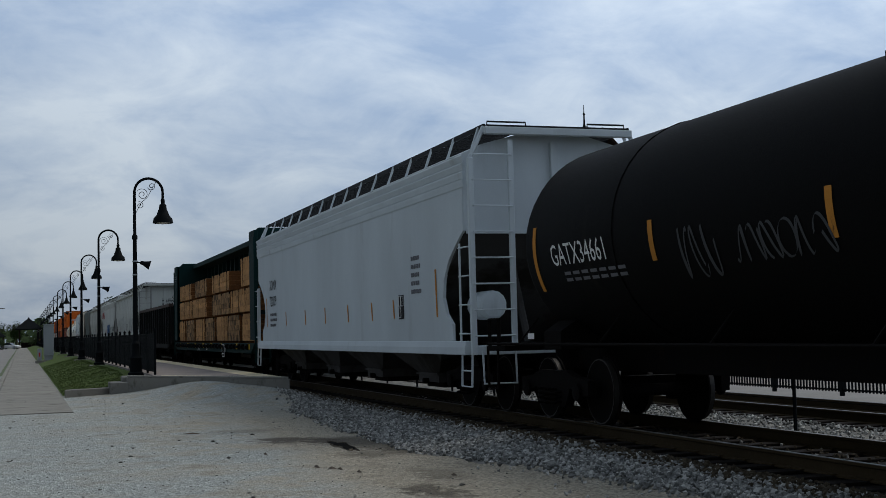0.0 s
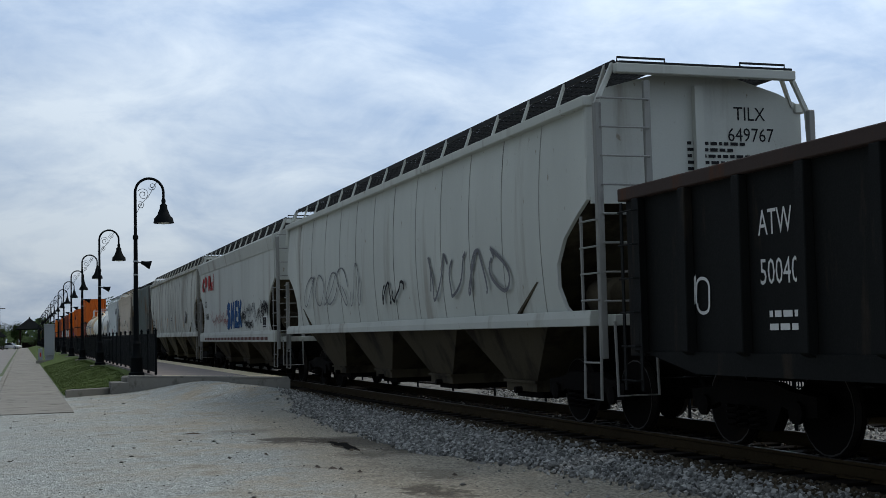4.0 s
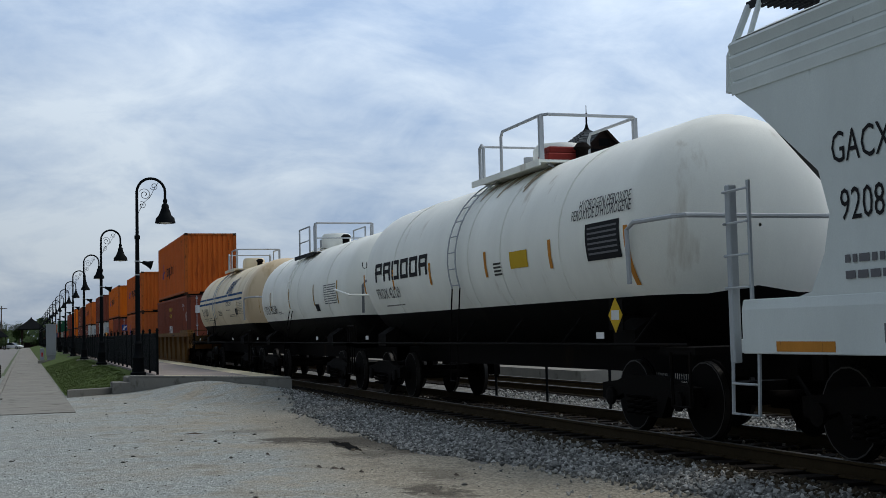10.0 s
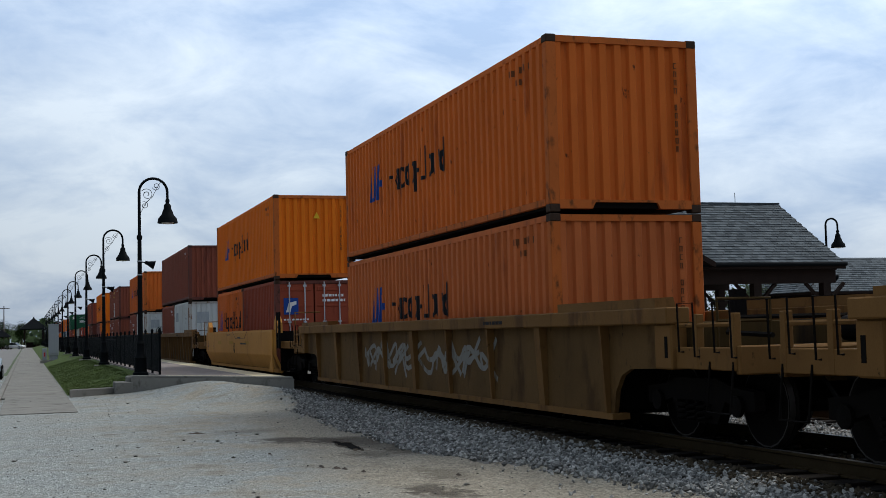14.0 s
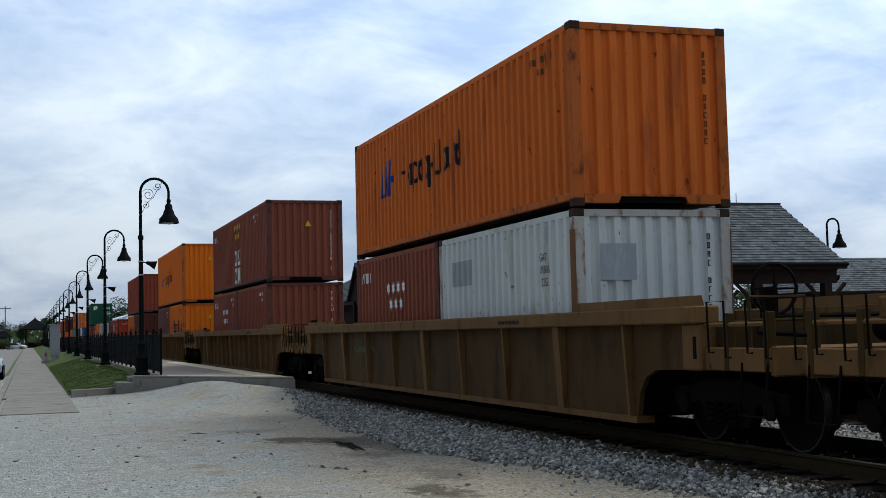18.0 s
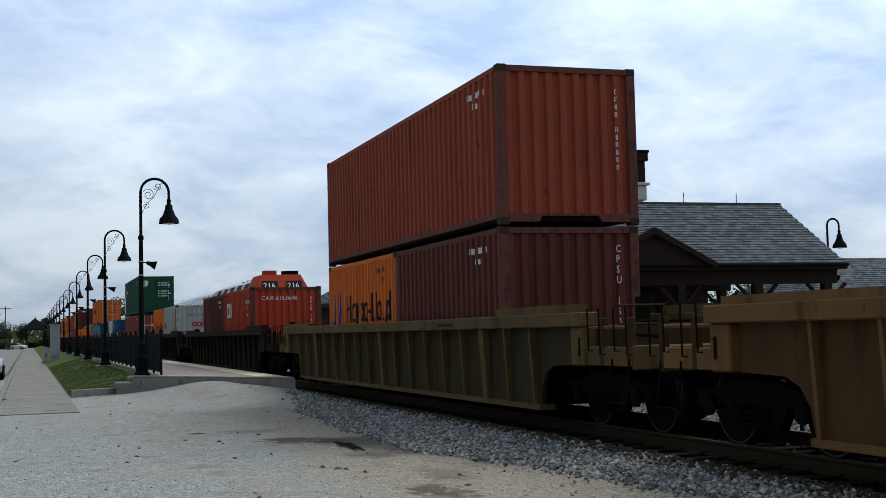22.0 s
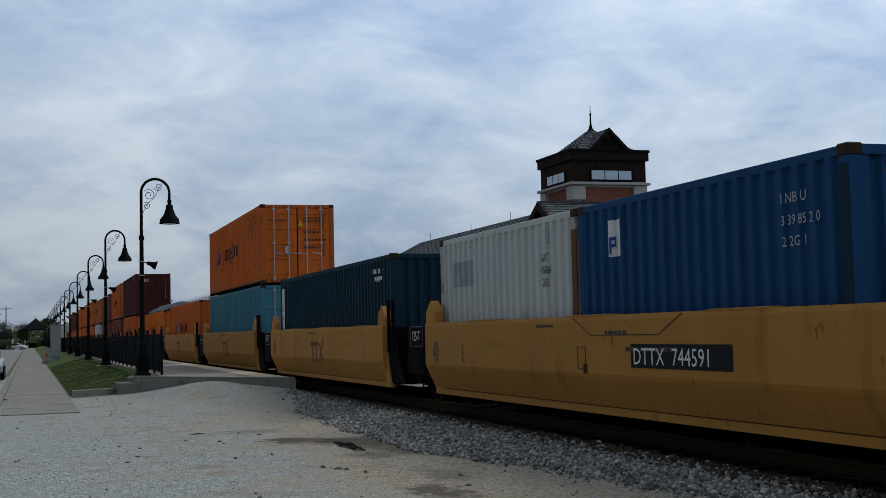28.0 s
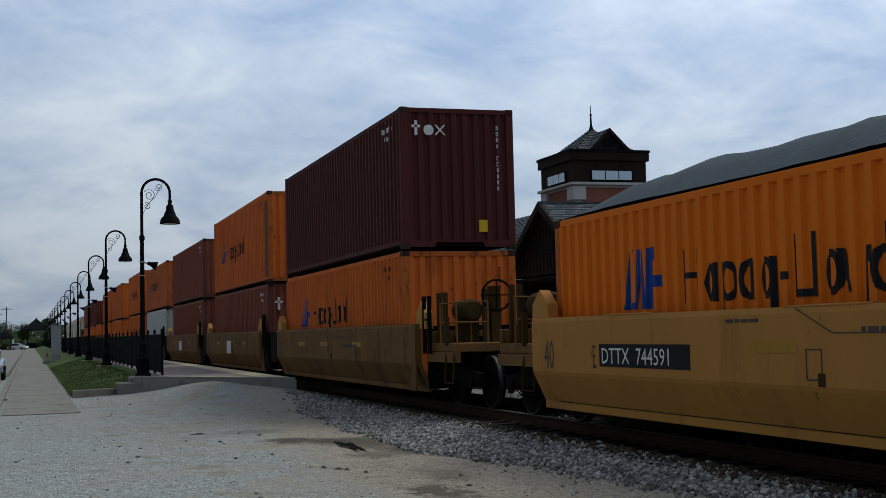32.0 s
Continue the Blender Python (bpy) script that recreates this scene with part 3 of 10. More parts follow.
    for _ in range(800):
        x, y = rng2.uniform(-8.6, -2.8), 11 + 29 * rng2.random() ** 1.6
        r = rng2.uniform(0.006, 0.016) * (2.4 if rng2.random() < 0.05 else 1)
        z = rise(x, y)
        vs = [(x + r * 1.3 * a * rng2.uniform(0.7, 1.3), y + r * b * rng2.uniform(0.7, 1.3), z + r * c * 0.7 + r * 0.1) for a, b, c in ico_v.tolist()]
        g.add(vs, ico_f.tolist())
    solid("pebbles", g, BALLAST, "small stones and clods strewn over the gravel", "stones", kind="stuff")


stones()


def broken_hole():
    """A small broken-in hole with a jagged rim in the damp hollow at the foot of the ballast."""
    cx, cy, n = -3.74, 18.95, 22
    rng = random.Random(14)
    rim, low = [], []
    for i in range(n):
        w = 2 * math.pi * i / n
        r = 1 + 0.55 * noise.noise((math.cos(w) * 1.7, math.sin(w) * 1.7, 2.2)) + rng.uniform(-0.16, 0.16)
        x, y = cx + 0.105 * r * math.cos(w), cy + 0.72 * r * math.sin(w)
        rim.append((x, y, rise(x, y) + 0.012))
        low.append((cx + (x - cx) * 1.12, cy + (y - cy) * 1.08, rise(x, y) - 0.004))
    # flat sheet; the dark inside of the hole is painted as its colour
    pit = Geo().add(rim + [(cx, cy, rise(cx, cy) + 0.009)], [(i, (i + 1) % n, n) for i in range(n)])
    m = material("pit_shade", (0.008, 0.007, 0.006), 0.95, 0, 0.3, 3.0, 30.0, 0.004, spec=0.03)
    ob = thing("broken_hole", "dark broken hole in the gravel lot", "hole", kind="structure")
    part("pit", pit, m, ob)
    crust = material("damp_crust", (0.12, 0.10, 0.075), 0.95, 0, 0.3, 3.0, 30.0, 0.01, spec=0.1)
    for i in range(n):
        j = (i + 1) % n
        if i % 5 == 3:
            continue
        lift = rng.uniform(0.0, 0.02)
        (ax, ay, az), (bx, by, bz) = rim[i], rim[j]
        part("crust_flake", Geo().add([rim[i], rim[j], low[j], low[i], (ax, ay, az + lift), (bx, by, bz + lift)], [(0, 1, 5, 4), (4, 5, 2, 3)]), crust, ob)
    g = Geo()
    for x, y, a, b in ((-4.62, 15.9, 0.05, 0.15), (-4.55, 15.75, 0.03, 0.1), (-4.42, 15.3, 0.04, 0.08), (-5.5, 22.8, 0.2, 0.04), (-5.05, 18.2, 0.03, 0.1), (-3.5, 14.4, 0.03, 0.1), (-4.75, 16.2, 0.03, 0.12)):
        pts = [(x + a * math.cos(k * 0.7) * rng.uniform(0.6, 1.2), y + b * math.sin(k * 0.7) * rng.uniform(0.6, 1.2)) for k in range(9)]
        g.add([(p, q, rise(p, q) + 0.004) for p, q in pts] + [(x, y, rise(x, y) + 0.03)], [(k, (k + 1) % 9, 9) for k in range(9)])
    solid("dark_clods", g, BARK, "dark clods and a stick lying on the gravel", "debris", kind="stuff")


broken_hole()


def railway(name, cx, y0, y1):
    prof = [(-0.068, -0.17), (0.068, -0.17), (0.068, -0.155), (0.012, -0.14), (0.012, -0.045), (0.036, -0.032), (0.036, -0.004), (-0.036, -0.004), (-0.036, -0.032), (-0.012, -0.045), (-0.012, -0.14), (-0.068, -0.155)]
    ob = thing(name, "standard gauge railway track with rusty brown rails", "track", kind="structure")
    for s in (-0.7525, 0.7525):
        r = part("rail", Geo().slab([(cx + s + a, b) for a, b in prof], "y", y0, y1), RAIL, ob)
        part("rail_head", Geo().slab([(cx + s - 0.03, -0.004), (cx + s + 0.03, -0.004), (cx + s + 0.026, 0.0), (cx + s - 0.026, 0.0)], "y", y0, y1), RAIL_TOP, r, "worn steel running surface")
    mesh = Geo().box(-1.3, 1.3, -0.115, 0.115, -0.3, -0.155).mesh("sleeper", TIE, bevel=0.008)
    plate = Geo().box(-0.09, 0.09, -0.1, 0.1, -0.155, -0.14).mesh("tie_plate", RAIL)
    n = 0
    y = 6.0
    while y < 70 and n < 125:
        o = new("sleeper", mesh)
        o.parent, o.location = ob, (cx + 0.03 * noise.noise((y, cx, 1)), y, 0)
        n += 1
        if cx == 0 and y < 36:
            for s in (-0.7525, 0.7525):
                o2 = new("tie_plate", plate)
                o2.parent, o2.location = ob, (s, y, 0)
        y += 0.535
    g = Geo()
    while y < 420:
        g.box(cx - 1.3, cx + 1.3, y - 0.115, y + 0.115, -0.3, -0.155)
        y += 0.535
    tagged(part("far_sleepers", g, TIE, ob), kind="stuff")
    return ob


railway("track_1", 0.0, -620, 1400)
railway("track_2", TRACK2, -200, 1400)


# ---- platform side ----
def strip(name, corners, z0, z1, mat, label, category, bevel=0.0):
    return solid(name, Geo().slab(corners, "z", z0, z1), mat, label, category, kind="structure", bevel=bevel)


PZ = 0.22
plat = strip("platform_slab", [(-5.35, 39.35), (-1.65, 33.3), (-1.65, 330), (-4.62, 330), (-4.62, 41.5), (-5.35, 41.5)], -0.45, PZ - 0.045, CONCRETE, "concrete platform slab with a skewed end wall", "platform")
strip("platform_paving", [(-4.6, 38.6), (-2.35, 34.9), (-2.35, 330), (-4.6, 330)], PZ - 0.045, PZ, PAVING, "reddish paved platform surface", "pavement")
strip("platform_edge", [(-2.35, 34.9), (-1.7, 33.85), (-1.7, 330), (-2.35, 330)], PZ - 0.045, PZ + 0.004, TACTILE, "yellow tactile strip along the platform edge", "pavement")
strip("platform_end_line", [(-4.42, 38.42), (-2.36, 35.05), (-2.36, 35.3), (-4.42, 38.67)], PZ - 0.02, PZ + 0.006, TACTILE, "pale line along the platform end", "pavement")
strip("platform_curb", [(-5.33, 39.37), (-1.66, 33.37), (-1.66, 33.75), (-5.33, 39.75)], PZ - 0.045, PZ + 0.01, CONCRETE, "pale concrete coping at the platform end", "curb", 0.01)

# the walk: separate slabs
walk_ob = thing("sidewalk", "pale concrete sidewalk in square slabs", "sidewalk", kind="structure")
y = 31.3
while y < 330:
    stepy = 1.5 if y < 110 else 6.0
    part("slab", Geo().box(-8.97 if y < 40 else -9.07, -7.2, y, y + stepy - 0.012, -0.45, -0.345 + 0.006 * noise.noise((y, 0, 0))), CONCRETE, walk_ob, bevel=0.006 if y < 60 else 0)
    y += stepy
curb_ob = thing("road_curb", "worn concrete kerb along the road", "kerb", kind="structure")
y = 33.4
while y < 330:
    stepy = 3.0 if y < 100 else 12.0
    part("kerb_stone", Geo().box(-9.27, -9.085, y, y + stepy - 0.02, -0.6, -0.325), CONCRETE, curb_ob, bevel=0.015 if y < 60 else 0)
    y += stepy
strip("parking_road", [(-60, 31), (-9.28, 31), (-9.28, 330), (-60, 330)], -0.7, -0.472, ASPHALT, "grey asphalt parking road", "road")


def lawn():
    g = Geo()
    xs = lines((-7.18, -4.6, 0.25))
    ys = lines((40.4, 80, 1.0), (80, 330, 10))
    nx = len(xs)
    zz = lambda x, y: -0.34 + 0.5 * min(1, max(0, (x + 7.18) / 1.9)) * min(1.0, 0.3 + (y - 40.4) / 10) + 0.03 * noise.noise((x, y, 3))
    g.v = [(x, y, zz(x, y)) for y in ys for x in xs]
    g.f = [(j * nx + i, j * nx + i + 1, (j + 1) * nx + i + 1, (j + 1) * nx + i) for j in range(len(ys) - 1) for i in range(nx - 1)]
    g.k = [0] * len(g.f)
    solid("lawn", g, GRASS, "short green lawn between sidewalk and fence", "lawn", kind="structure", smooth=True)
    rng = np.random.default_rng(3)
    n = 42000
    x = rng.uniform(-7.15, -5.0, n)
    yy = 40.5 + 44 * rng.random(n) ** 1.5
    h, lean, w = rng.uniform(0.012, 0.04, n), rng.normal(0, 0.025, (n, 2)), rng.uniform(0.005, 0.012, n)
    a = rng.uniform(0, np.pi, n)
    z = np.array([zz(p, q) for p, q in zip(x, yy)])
    v = np.empty((n, 3, 3))
    v[:, 0] = np.column_stack((x - w * np.cos(a), yy - w * np.sin(a), z))
    v[:, 1] = np.column_stack((x + w * np.cos(a), yy + w * np.sin(a), z))
    v[:, 2] = np.column_stack((x + lean[:, 0], yy + lean[:, 1], z + h))
    me = bpy.data.meshes.new("grass_blades")
    me.from_pydata(v.reshape(-1, 3).tolist(), [], np.arange(3 * n).reshape(-1, 3).tolist())
    me.materials.append(GRASS)
    tagged(new("grass_blades", me), "short mown grass blades", "grass", kind="stuff")


lawn()
strip("lawn_curb_low", [(-7.15, 39.3), (-5.75, 40.2), (-5.75, 40.45), (-7.15, 39.55)], -0.5, -0.13, CONCRETE, "low concrete curb at the lawn's end", "curb", 0.02)
strip("lawn_curb_step", [(-5.83, 39.6), (-5.3, 39.3), (-5.3, 40.6), (-5.83, 40.7)], -0.5, 0.03, CONCRETE, "stepped concrete curb block", "curb", 0.02)


def arc_pts(cx, cz, r, a0, a1, n, y=0.0):
    return [(cx + r * math.cos(radians(a0 + (a1 - a0) * i / n)), y, cz + r * math.sin(radians(a0 + (a1 - a0) * i / n))) for i in range(n + 1)]


def scroll(cx, cz, r, turns, a0, sgn):
    pts = []
    n = int(14 * turns)
    for i in range(n + 1):
        q = r * (1 - 0.8 * i / n)
        a = radians(a0) + sgn * 2 * math.pi * turns * i / n
        pts.append((cx + q * math.cos(a), 0, cz + q * math.sin(a)))
    return pts


LAMP_H = 6.13


def street_lamp(r=0.43):
    ob = thing("street_lamp", "tall black cast-iron gooseneck lamp with a bell shade", "street lamp", "lamps along the platform")
    part("base", Geo().lathe([(0.24, 0), (0.24, 0.1), (0.19, 0.14), (0.17, 0.5), (0.20, 0.56), (0.13, 0.66), (0.11, 0.95), (0.13, 1.0), (0.08, 1.08)], n=12), IRON, ob, smooth=True)
    part("pole", Geo().lathe([(0.08, 1.05), (0.075, 2.4), (0.06, 4.2), (0.085, 4.22), (0.085, 4.32), (0.05, 4.36), (0.045, LAMP_H - 0.42)], n=10), IRON, ob, smooth=True)
    part("arch", Geo().pipe([(0, 0, LAMP_H - 0.75)] + arc_pts(r, LAMP_H - 0.45, r, 180, 0, 18) + [(2 * r, 0, LAMP_H - 0.85)], 0.042, 7), IRON, ob, smooth=True)
    for pts in () if r < 0.4 else (scroll(0.24, LAMP_H - 0.52, 0.19, 1.6, 150, -1), scroll(0.16, LAMP_H - 0.86, 0.12, 1.4, 120, -1), scroll(0.52, LAMP_H - 0.26, 0.13, 1.4, 200, 1),
                [(0.04, 0, LAMP_H - 1.1), (0.2, 0, LAMP_H - 0.78), (0.4, 0, LAMP_H - 0.6), (0.5, 0, LAMP_H - 0.4), (0.66, 0, LAMP_H - 0.12)]):
        part("scrollwork", Geo().pipe(pts, 0.011, 4), IRON, ob, "curled wrought-iron ornament")
    x = 2 * r
    shade = part("shade", Geo().lathe([(0.05, -1.0), (0.07, -1.06), (0.055, -1.14), (0.11, -1.2), (0.12, -1.32), (0.15, -1.38), (0.19, -1.5), (0.29, -1.62), (0.315, -1.76), (0.30, -1.765), (0.27, -1.64), (0.14, -1.45), (0.02, -1.42)], (x, 0, LAMP_H + 0.35), n=16), IRON, ob, smooth=True)
    part("lens", Geo().lathe([(0.02, -1.80), (0.16, -1.77), (0.26, -1.72), (0.02, -1.7)], (x, 0, LAMP_H + 0.35), n=14), LENS, shade, "frosted glass under the shade", smooth=True)
    horn = part("loudspeaker", Geo().lathe([(0.05, 0), (0.07, 0.12), (0.13, 0.28), (0.15, 0.30)], n=12), IRON, ob, smooth=True,
                at=Matrix.Translation((0.16, 0, 3.5)) @ Matrix.Rotation(radians(108), 4, "Y"))
    part("bracket", Geo().rod((0, 0, 0.02), (0.03, 0, -0.13), 0.02, 6), IRON, horn)
    for z in (3.1, 3.52):
        part("clamp", Geo().lathe([(0.085, 0), (0.085, 0.03)], (0, 0, z), n=10), STEEL_G, ob)
    return ob


LAMP_X = -5.03
first_lamp = street_lamp()
first_lamp.matrix_basis = pose(LAMP_X, 40.2, 0.18, 0, 0, 0)
for i in range(1, 16):
    copy_thing(first_lamp, pose(LAMP_X, 59.7 + 17.75 * (i - 1), 0.18, 0, 0, 1.5 * noise.noise((i, 0, 0))))
for i in range(0, 16):
    solid("lamp_footing", Geo().box(-0.42, 0.42, -0.42, 0.42, -0.6, 0.0), CONCRETE, "square concrete lamp footing", "footing", pose(LAMP_X, 59.7 + 17.75 * (i - 1) if i else 40.3, 0.178 if i == 0 else 0.185), "lamp footings", bevel=0.02)


def fence(name, label, pts, h, z, group, pitch=0.11, pickets=True, near=80.0):
    """A black metal picket fence; panels between posts, each picket a piece near the camera."""
    fobs = []
    posts = []
    for (x0, y0), (x1, y1) in zip(pts, pts[1:]):
        n = max(1, round(math.hypot(x1 - x0, y1 - y0) / 2.4))
        posts += [(x0 + (x1 - x0) * i / n, y0 + (y1 - y0) * i / n) for i in range(n)]
    posts.append(pts[-1])
    ob = thing(name, label, "fence", group)
    pm = Geo().box(-0.035, 0.035, -0.035, 0.035, 0, h + 0.08).lathe([(0.055, h + 0.08), (0.055, h + 0.1), (0.03, h + 0.115), (0.035, h + 0.14), (0.01, h + 0.16)], n=6).mesh("post", IRON)
    pk = Geo().box(-0.016, 0.016, -0.016, 0.016, 0.08, h - 0.02).mesh("picket", IRON)
    rest = Geo()
    made = 0
    for i, (x, y) in enumerate(posts):
        if y < 150:
            o = new("post", pm)
            o.parent, o.location = ob, (x, y, z)
        else:
            rest.box(x - 0.035, x + 0.035, y - 0.035, y + 0.035, z, z + h + 0.2)
        if i + 1 == len(posts):
            break
        x1, y1 = posts[i + 1]
        a, ln = math.atan2(y1 - y, x1 - x), math.hypot(x1 - x, y1 - y)
        if y < near:
            for hz in (0.12, h - 0.16, h - 0.02):
                o = part("rail_bar", lambda ln=ln: Geo().box(0, ln, -0.014, 0.014, -0.018, 0.018), IRON, ob, key=(name, round(ln, 3)), at=Matrix.Translation((x, y, z + hz)) @ Matrix.Rotation(a, 4, "Z"))
        else:
            for hz in (0.12, h - 0.16, h - 0.02):
                rest.rod((x, y, z + hz), (x1, y1, z + hz), 0.018, 4)
        m = int(ln / pitch)
        for k in range(1, m):
            px, py = x + (x1 - x) * k / m, y + (y1 - y) * k / m
            if made < (300 if z > 0 else 90) and y < near:
                o = new("picket", pk)
                o.parent, o.location = ob, (px, py, z)
                made += 1
            elif y < 150:
                rest.box(px - 0.014, px + 0.014, py - 0.014, py + 0.014, z + 0.08, z + h - 0.02)
    if rest.f:
        tagged(part("picket_rest", rest, IRON, ob), kind="stuff")
    return ob


fence("platform_fence", "black metal picket fence behind the platform", [(-4.5, 39.7), (-4.5, 300)], 1.26, 0.22, "fences", 0.062, near=70)
fence("far_fence", "black metal picket fence beyond the second track", [(6.75, -14), (6.75, 30.5)], 0.86, -0.1, "fences", 0.105, near=40)


def between_posts():
    ob = thing("track_fence", "thin black posts with wires between the tracks", "fence", "fences")
    for i in range(12):
        y = 6.6 + 3.05 * i
        part("post", lambda: Geo().rod((0, 0, 0), (0, 0, 1.15), 0.028, 6), IRON, ob, key="thin", at=Matrix.Translation((2.1, y, -0.27)))
    for z in (0.25, 0.82):
        part("wire", Geo().rod((2.1, 3, z), (2.1, 42, z), 0.006, 4), IRON, ob)


between_posts()


# ---- station beyond the tracks ----
def slate_roof(ob, planes, name="slate_course", row=0.21, label=""):
    """Courses of slate laid over each four-cornered plane: eave left, eave right, ridge right, ridge left."""
    for n, (a, b, c, d) in enumerate(planes):
        a, b, c, d = (Vector(p) for p in (a, b, c, d))
        nrm = (b - a).cross(d - a)
        if nrm.length < 1e-6:
            nrm = (b - a).cross(c - a)
        nrm.normalize()
        if nrm.z < 0:
            nrm = -nrm
        rows = max(2, int((d - a).length / row))
        rng = random.Random(n * 7 + 3)
        g = Geo()
        base = [a, b, c, d]
        g.add([p - nrm * 0.14 for p in base] + [p for p in base], [(3, 2, 1, 0), (0, 1, 5, 4), (1, 2, 6, 5), (2, 3, 7, 6), (3, 0, 4, 7), (4, 5, 6, 7)])
        part("roof_deck", g, SIDING, ob)
        g = Geo()
        for r in range(rows):
            f0, f1 = r / rows, min(1.0, (r + 1.25) / rows)
            l0, r0, l1, r1 = a.lerp(d, f0), b.lerp(c, f0), a.lerp(d, f1), b.lerp(c, f1)
            m = max(1, int((r0 - l0).length / 0.3))
            for k in range(m):
                s0, s1 = (k + 0.5 * (r % 2) - 0.25) / m, (k + 0.5 * (r % 2) + 0.72) / m
                s0, s1 = max(0, s0), min(1, s1)
                if s1 - s0 < 0.2 / m:
                    continue
                lift = nrm * (0.035 + 0.012 * rng.random())
                low = nrm * 0.012
                q = [l0.lerp(r0, s0), l0.lerp(r0, s1), l1.lerp(r1, s1), l1.lerp(r1, s0)]
                g.add([q[0] + lift, q[1] + lift, q[2] + low, q[3] + low, q[0], q[1]], [(0, 1, 2, 3), (4, 5, 1, 0)])
        me = part(name, g, SLATE_I, ob, label or "overlapping grey slates")
        tagged(me, kind="stuff")


SLATE_I = bpy.data.materials.new("slates")
SLATE_I.use_nodes = True
_t = SLATE_I.node_tree
_b = _t.nodes["Principled BSDF"]
_b.inputs["Roughness"].default_value = 0.8
_b.inputs["Specular IOR Level"].default_value = 0.15
_g, _r = _t.nodes.new("ShaderNodeNewGeometry"), _t.nodes.new("ShaderNodeValToRGB")
_r.color_ramp.elements[0].color, _r.color_ramp.elements[1].color = (0.038, 0.048, 0.055, 1), (0.098, 0.115, 0.125, 1)
_t.links.new(_g.outputs["Random Per Island"], _r.inputs[0])
_t.links.new(_r.outputs[0], _b.inputs["Base Color"])


def boards_x(g, x, y0, y1, z0, ztop, pitch=0.3):
    """Vertical battens on a wall that faces -x, under a line ztop(y)."""
    n = int((y1 - y0) / pitch)
    for i in range(n):
        y = y0 + (y1 - y0) * (i + 0.5) / n
        z1 = ztop(y)
        if z1 > z0 + 0.05:
            g.box(x - 0.035, x, y - 0.03, y + 0.03, z0, z1)


def waiting_hall():
    """The open shelter nearest the track, its gable towards the rails."""
    ob = thing("station_shelter", "station shelter with a slate gable roof and dark timber", "station")
    x0, x1, yr, hw, ez, rz = 10.4, 21.0, 45.2, 4.3, 3.56, 6.2
    # eaves run along x
    slate_roof(ob, [((x0 - 0.1, yr - hw, ez), (x1, yr - hw, ez), (x1, yr, rz), (x0 - 0.1, yr, rz)),
                    ((x1, yr + hw, ez), (x0 - 0.1, yr + hw, ez), (x0 - 0.1, yr, rz), (x1, yr, rz))])
    part("gable_wall", Geo().slab([(yr - hw + 0.15, ez - 0.1), (yr + hw - 0.15, ez - 0.1), (yr, rz - 0.18)], "x", x1 - 0.35, x1 - 0.2), SIDING, ob)
    gab = Geo().slab([(yr - hw + 0.15, ez - 0.1), (yr + hw - 0.15, ez - 0.1), (yr, rz - 0.18)], "x", x0 + 0.25, x0 + 0.4)
    part("gable_wall", gab, SIDING, ob)
    g = Geo()
    boards_x(g, x0 + 0.25, yr - hw + 0.2, yr + hw - 0.2, ez, lambda y: rz - 0.2 - abs(y - yr) * (rz - ez) / hw, 0.34)
    tagged(part("batten", g, SIDING, ob), kind="stuff")
    for s in (-1, 1):
        part("bargeboard", Geo().slab([(yr, rz + 0.02), (yr, rz - 0.28), (yr + s * hw, ez - 0.28), (yr + s * hw, ez + 0.02)], "x", x0 - 0.16, x0 - 0.02), SIDING, ob)
    part("louvre", Geo().box(x0 + 0.19, x0 + 0.25, yr - 0.62, yr + 0.62, 4.25, 4.75), IRON, ob, "dark louvre on the gable")
    part("fascia", Geo().box(x0, x1 + 0.02, yr - hw - 0.06, yr - hw + 0.12, ez - 0.22, ez - 0.02), SIDING, ob)
    part("gutter", Geo().rod((x0, yr - hw - 0.11, ez - 0.06), (x1 + 0.02, yr - hw - 0.11, ez - 0.06), 0.075, 8), IRON, ob)
    part("ceiling_beam", Geo().box(x0 + 0.3, x1 - 0.2, yr - hw + 0.3, yr - hw + 0.6, ez - 0.75, ez - 0.25), SIDING, ob)
    part("ceiling_beam", Geo().box(x0 + 0.3, x1 - 0.2, yr + hw - 0.6, yr + hw - 0.3, ez - 0.75, ez - 0.25), SIDING, ob)
    part("soffit", Geo().box(x0 + 0.3, x1 - 0.2, yr - hw + 0.2, yr + hw - 0.2, ez - 0.26, ez - 0.18), SIDING, ob)
    # front dormer
    dx, dw, dz = 12.8, 2.3, 4.75
    part("dormer_wall", Geo().slab([(dx - dw, ez - 0.05), (dx + dw, ez - 0.05), (dx, dz)], "y", yr - hw - 0.25, yr - hw + 0.1), SIDING, ob)
    slate_roof(ob, [((dx - dw - 0.15, yr - hw - 0.4, ez), (dx - dw - 0.15, yr - hw + 0.1, ez + 0.02), (dx, yr - 1.9, dz + 0.12), (dx, yr - hw - 0.4, dz + 0.1)),
                    ((dx + dw + 0.15, yr - hw + 0.1, ez + 0.02), (dx + dw + 0.15, yr - hw - 0.4, ez), (dx, yr - hw - 0.4, dz + 0.1), (dx, yr - 1.9, dz + 0.12))])
    for s in (-1, 1):
        part("bargeboard", Geo().slab([(dx, dz + 0.1), (dx, dz - 0.14), (dx + s * (dw + 0.15), ez - 0.18), (dx + s * (dw + 0.15), ez + 0.02)], "y", yr - hw - 0.46, yr - hw - 0.36), SIDING, ob)
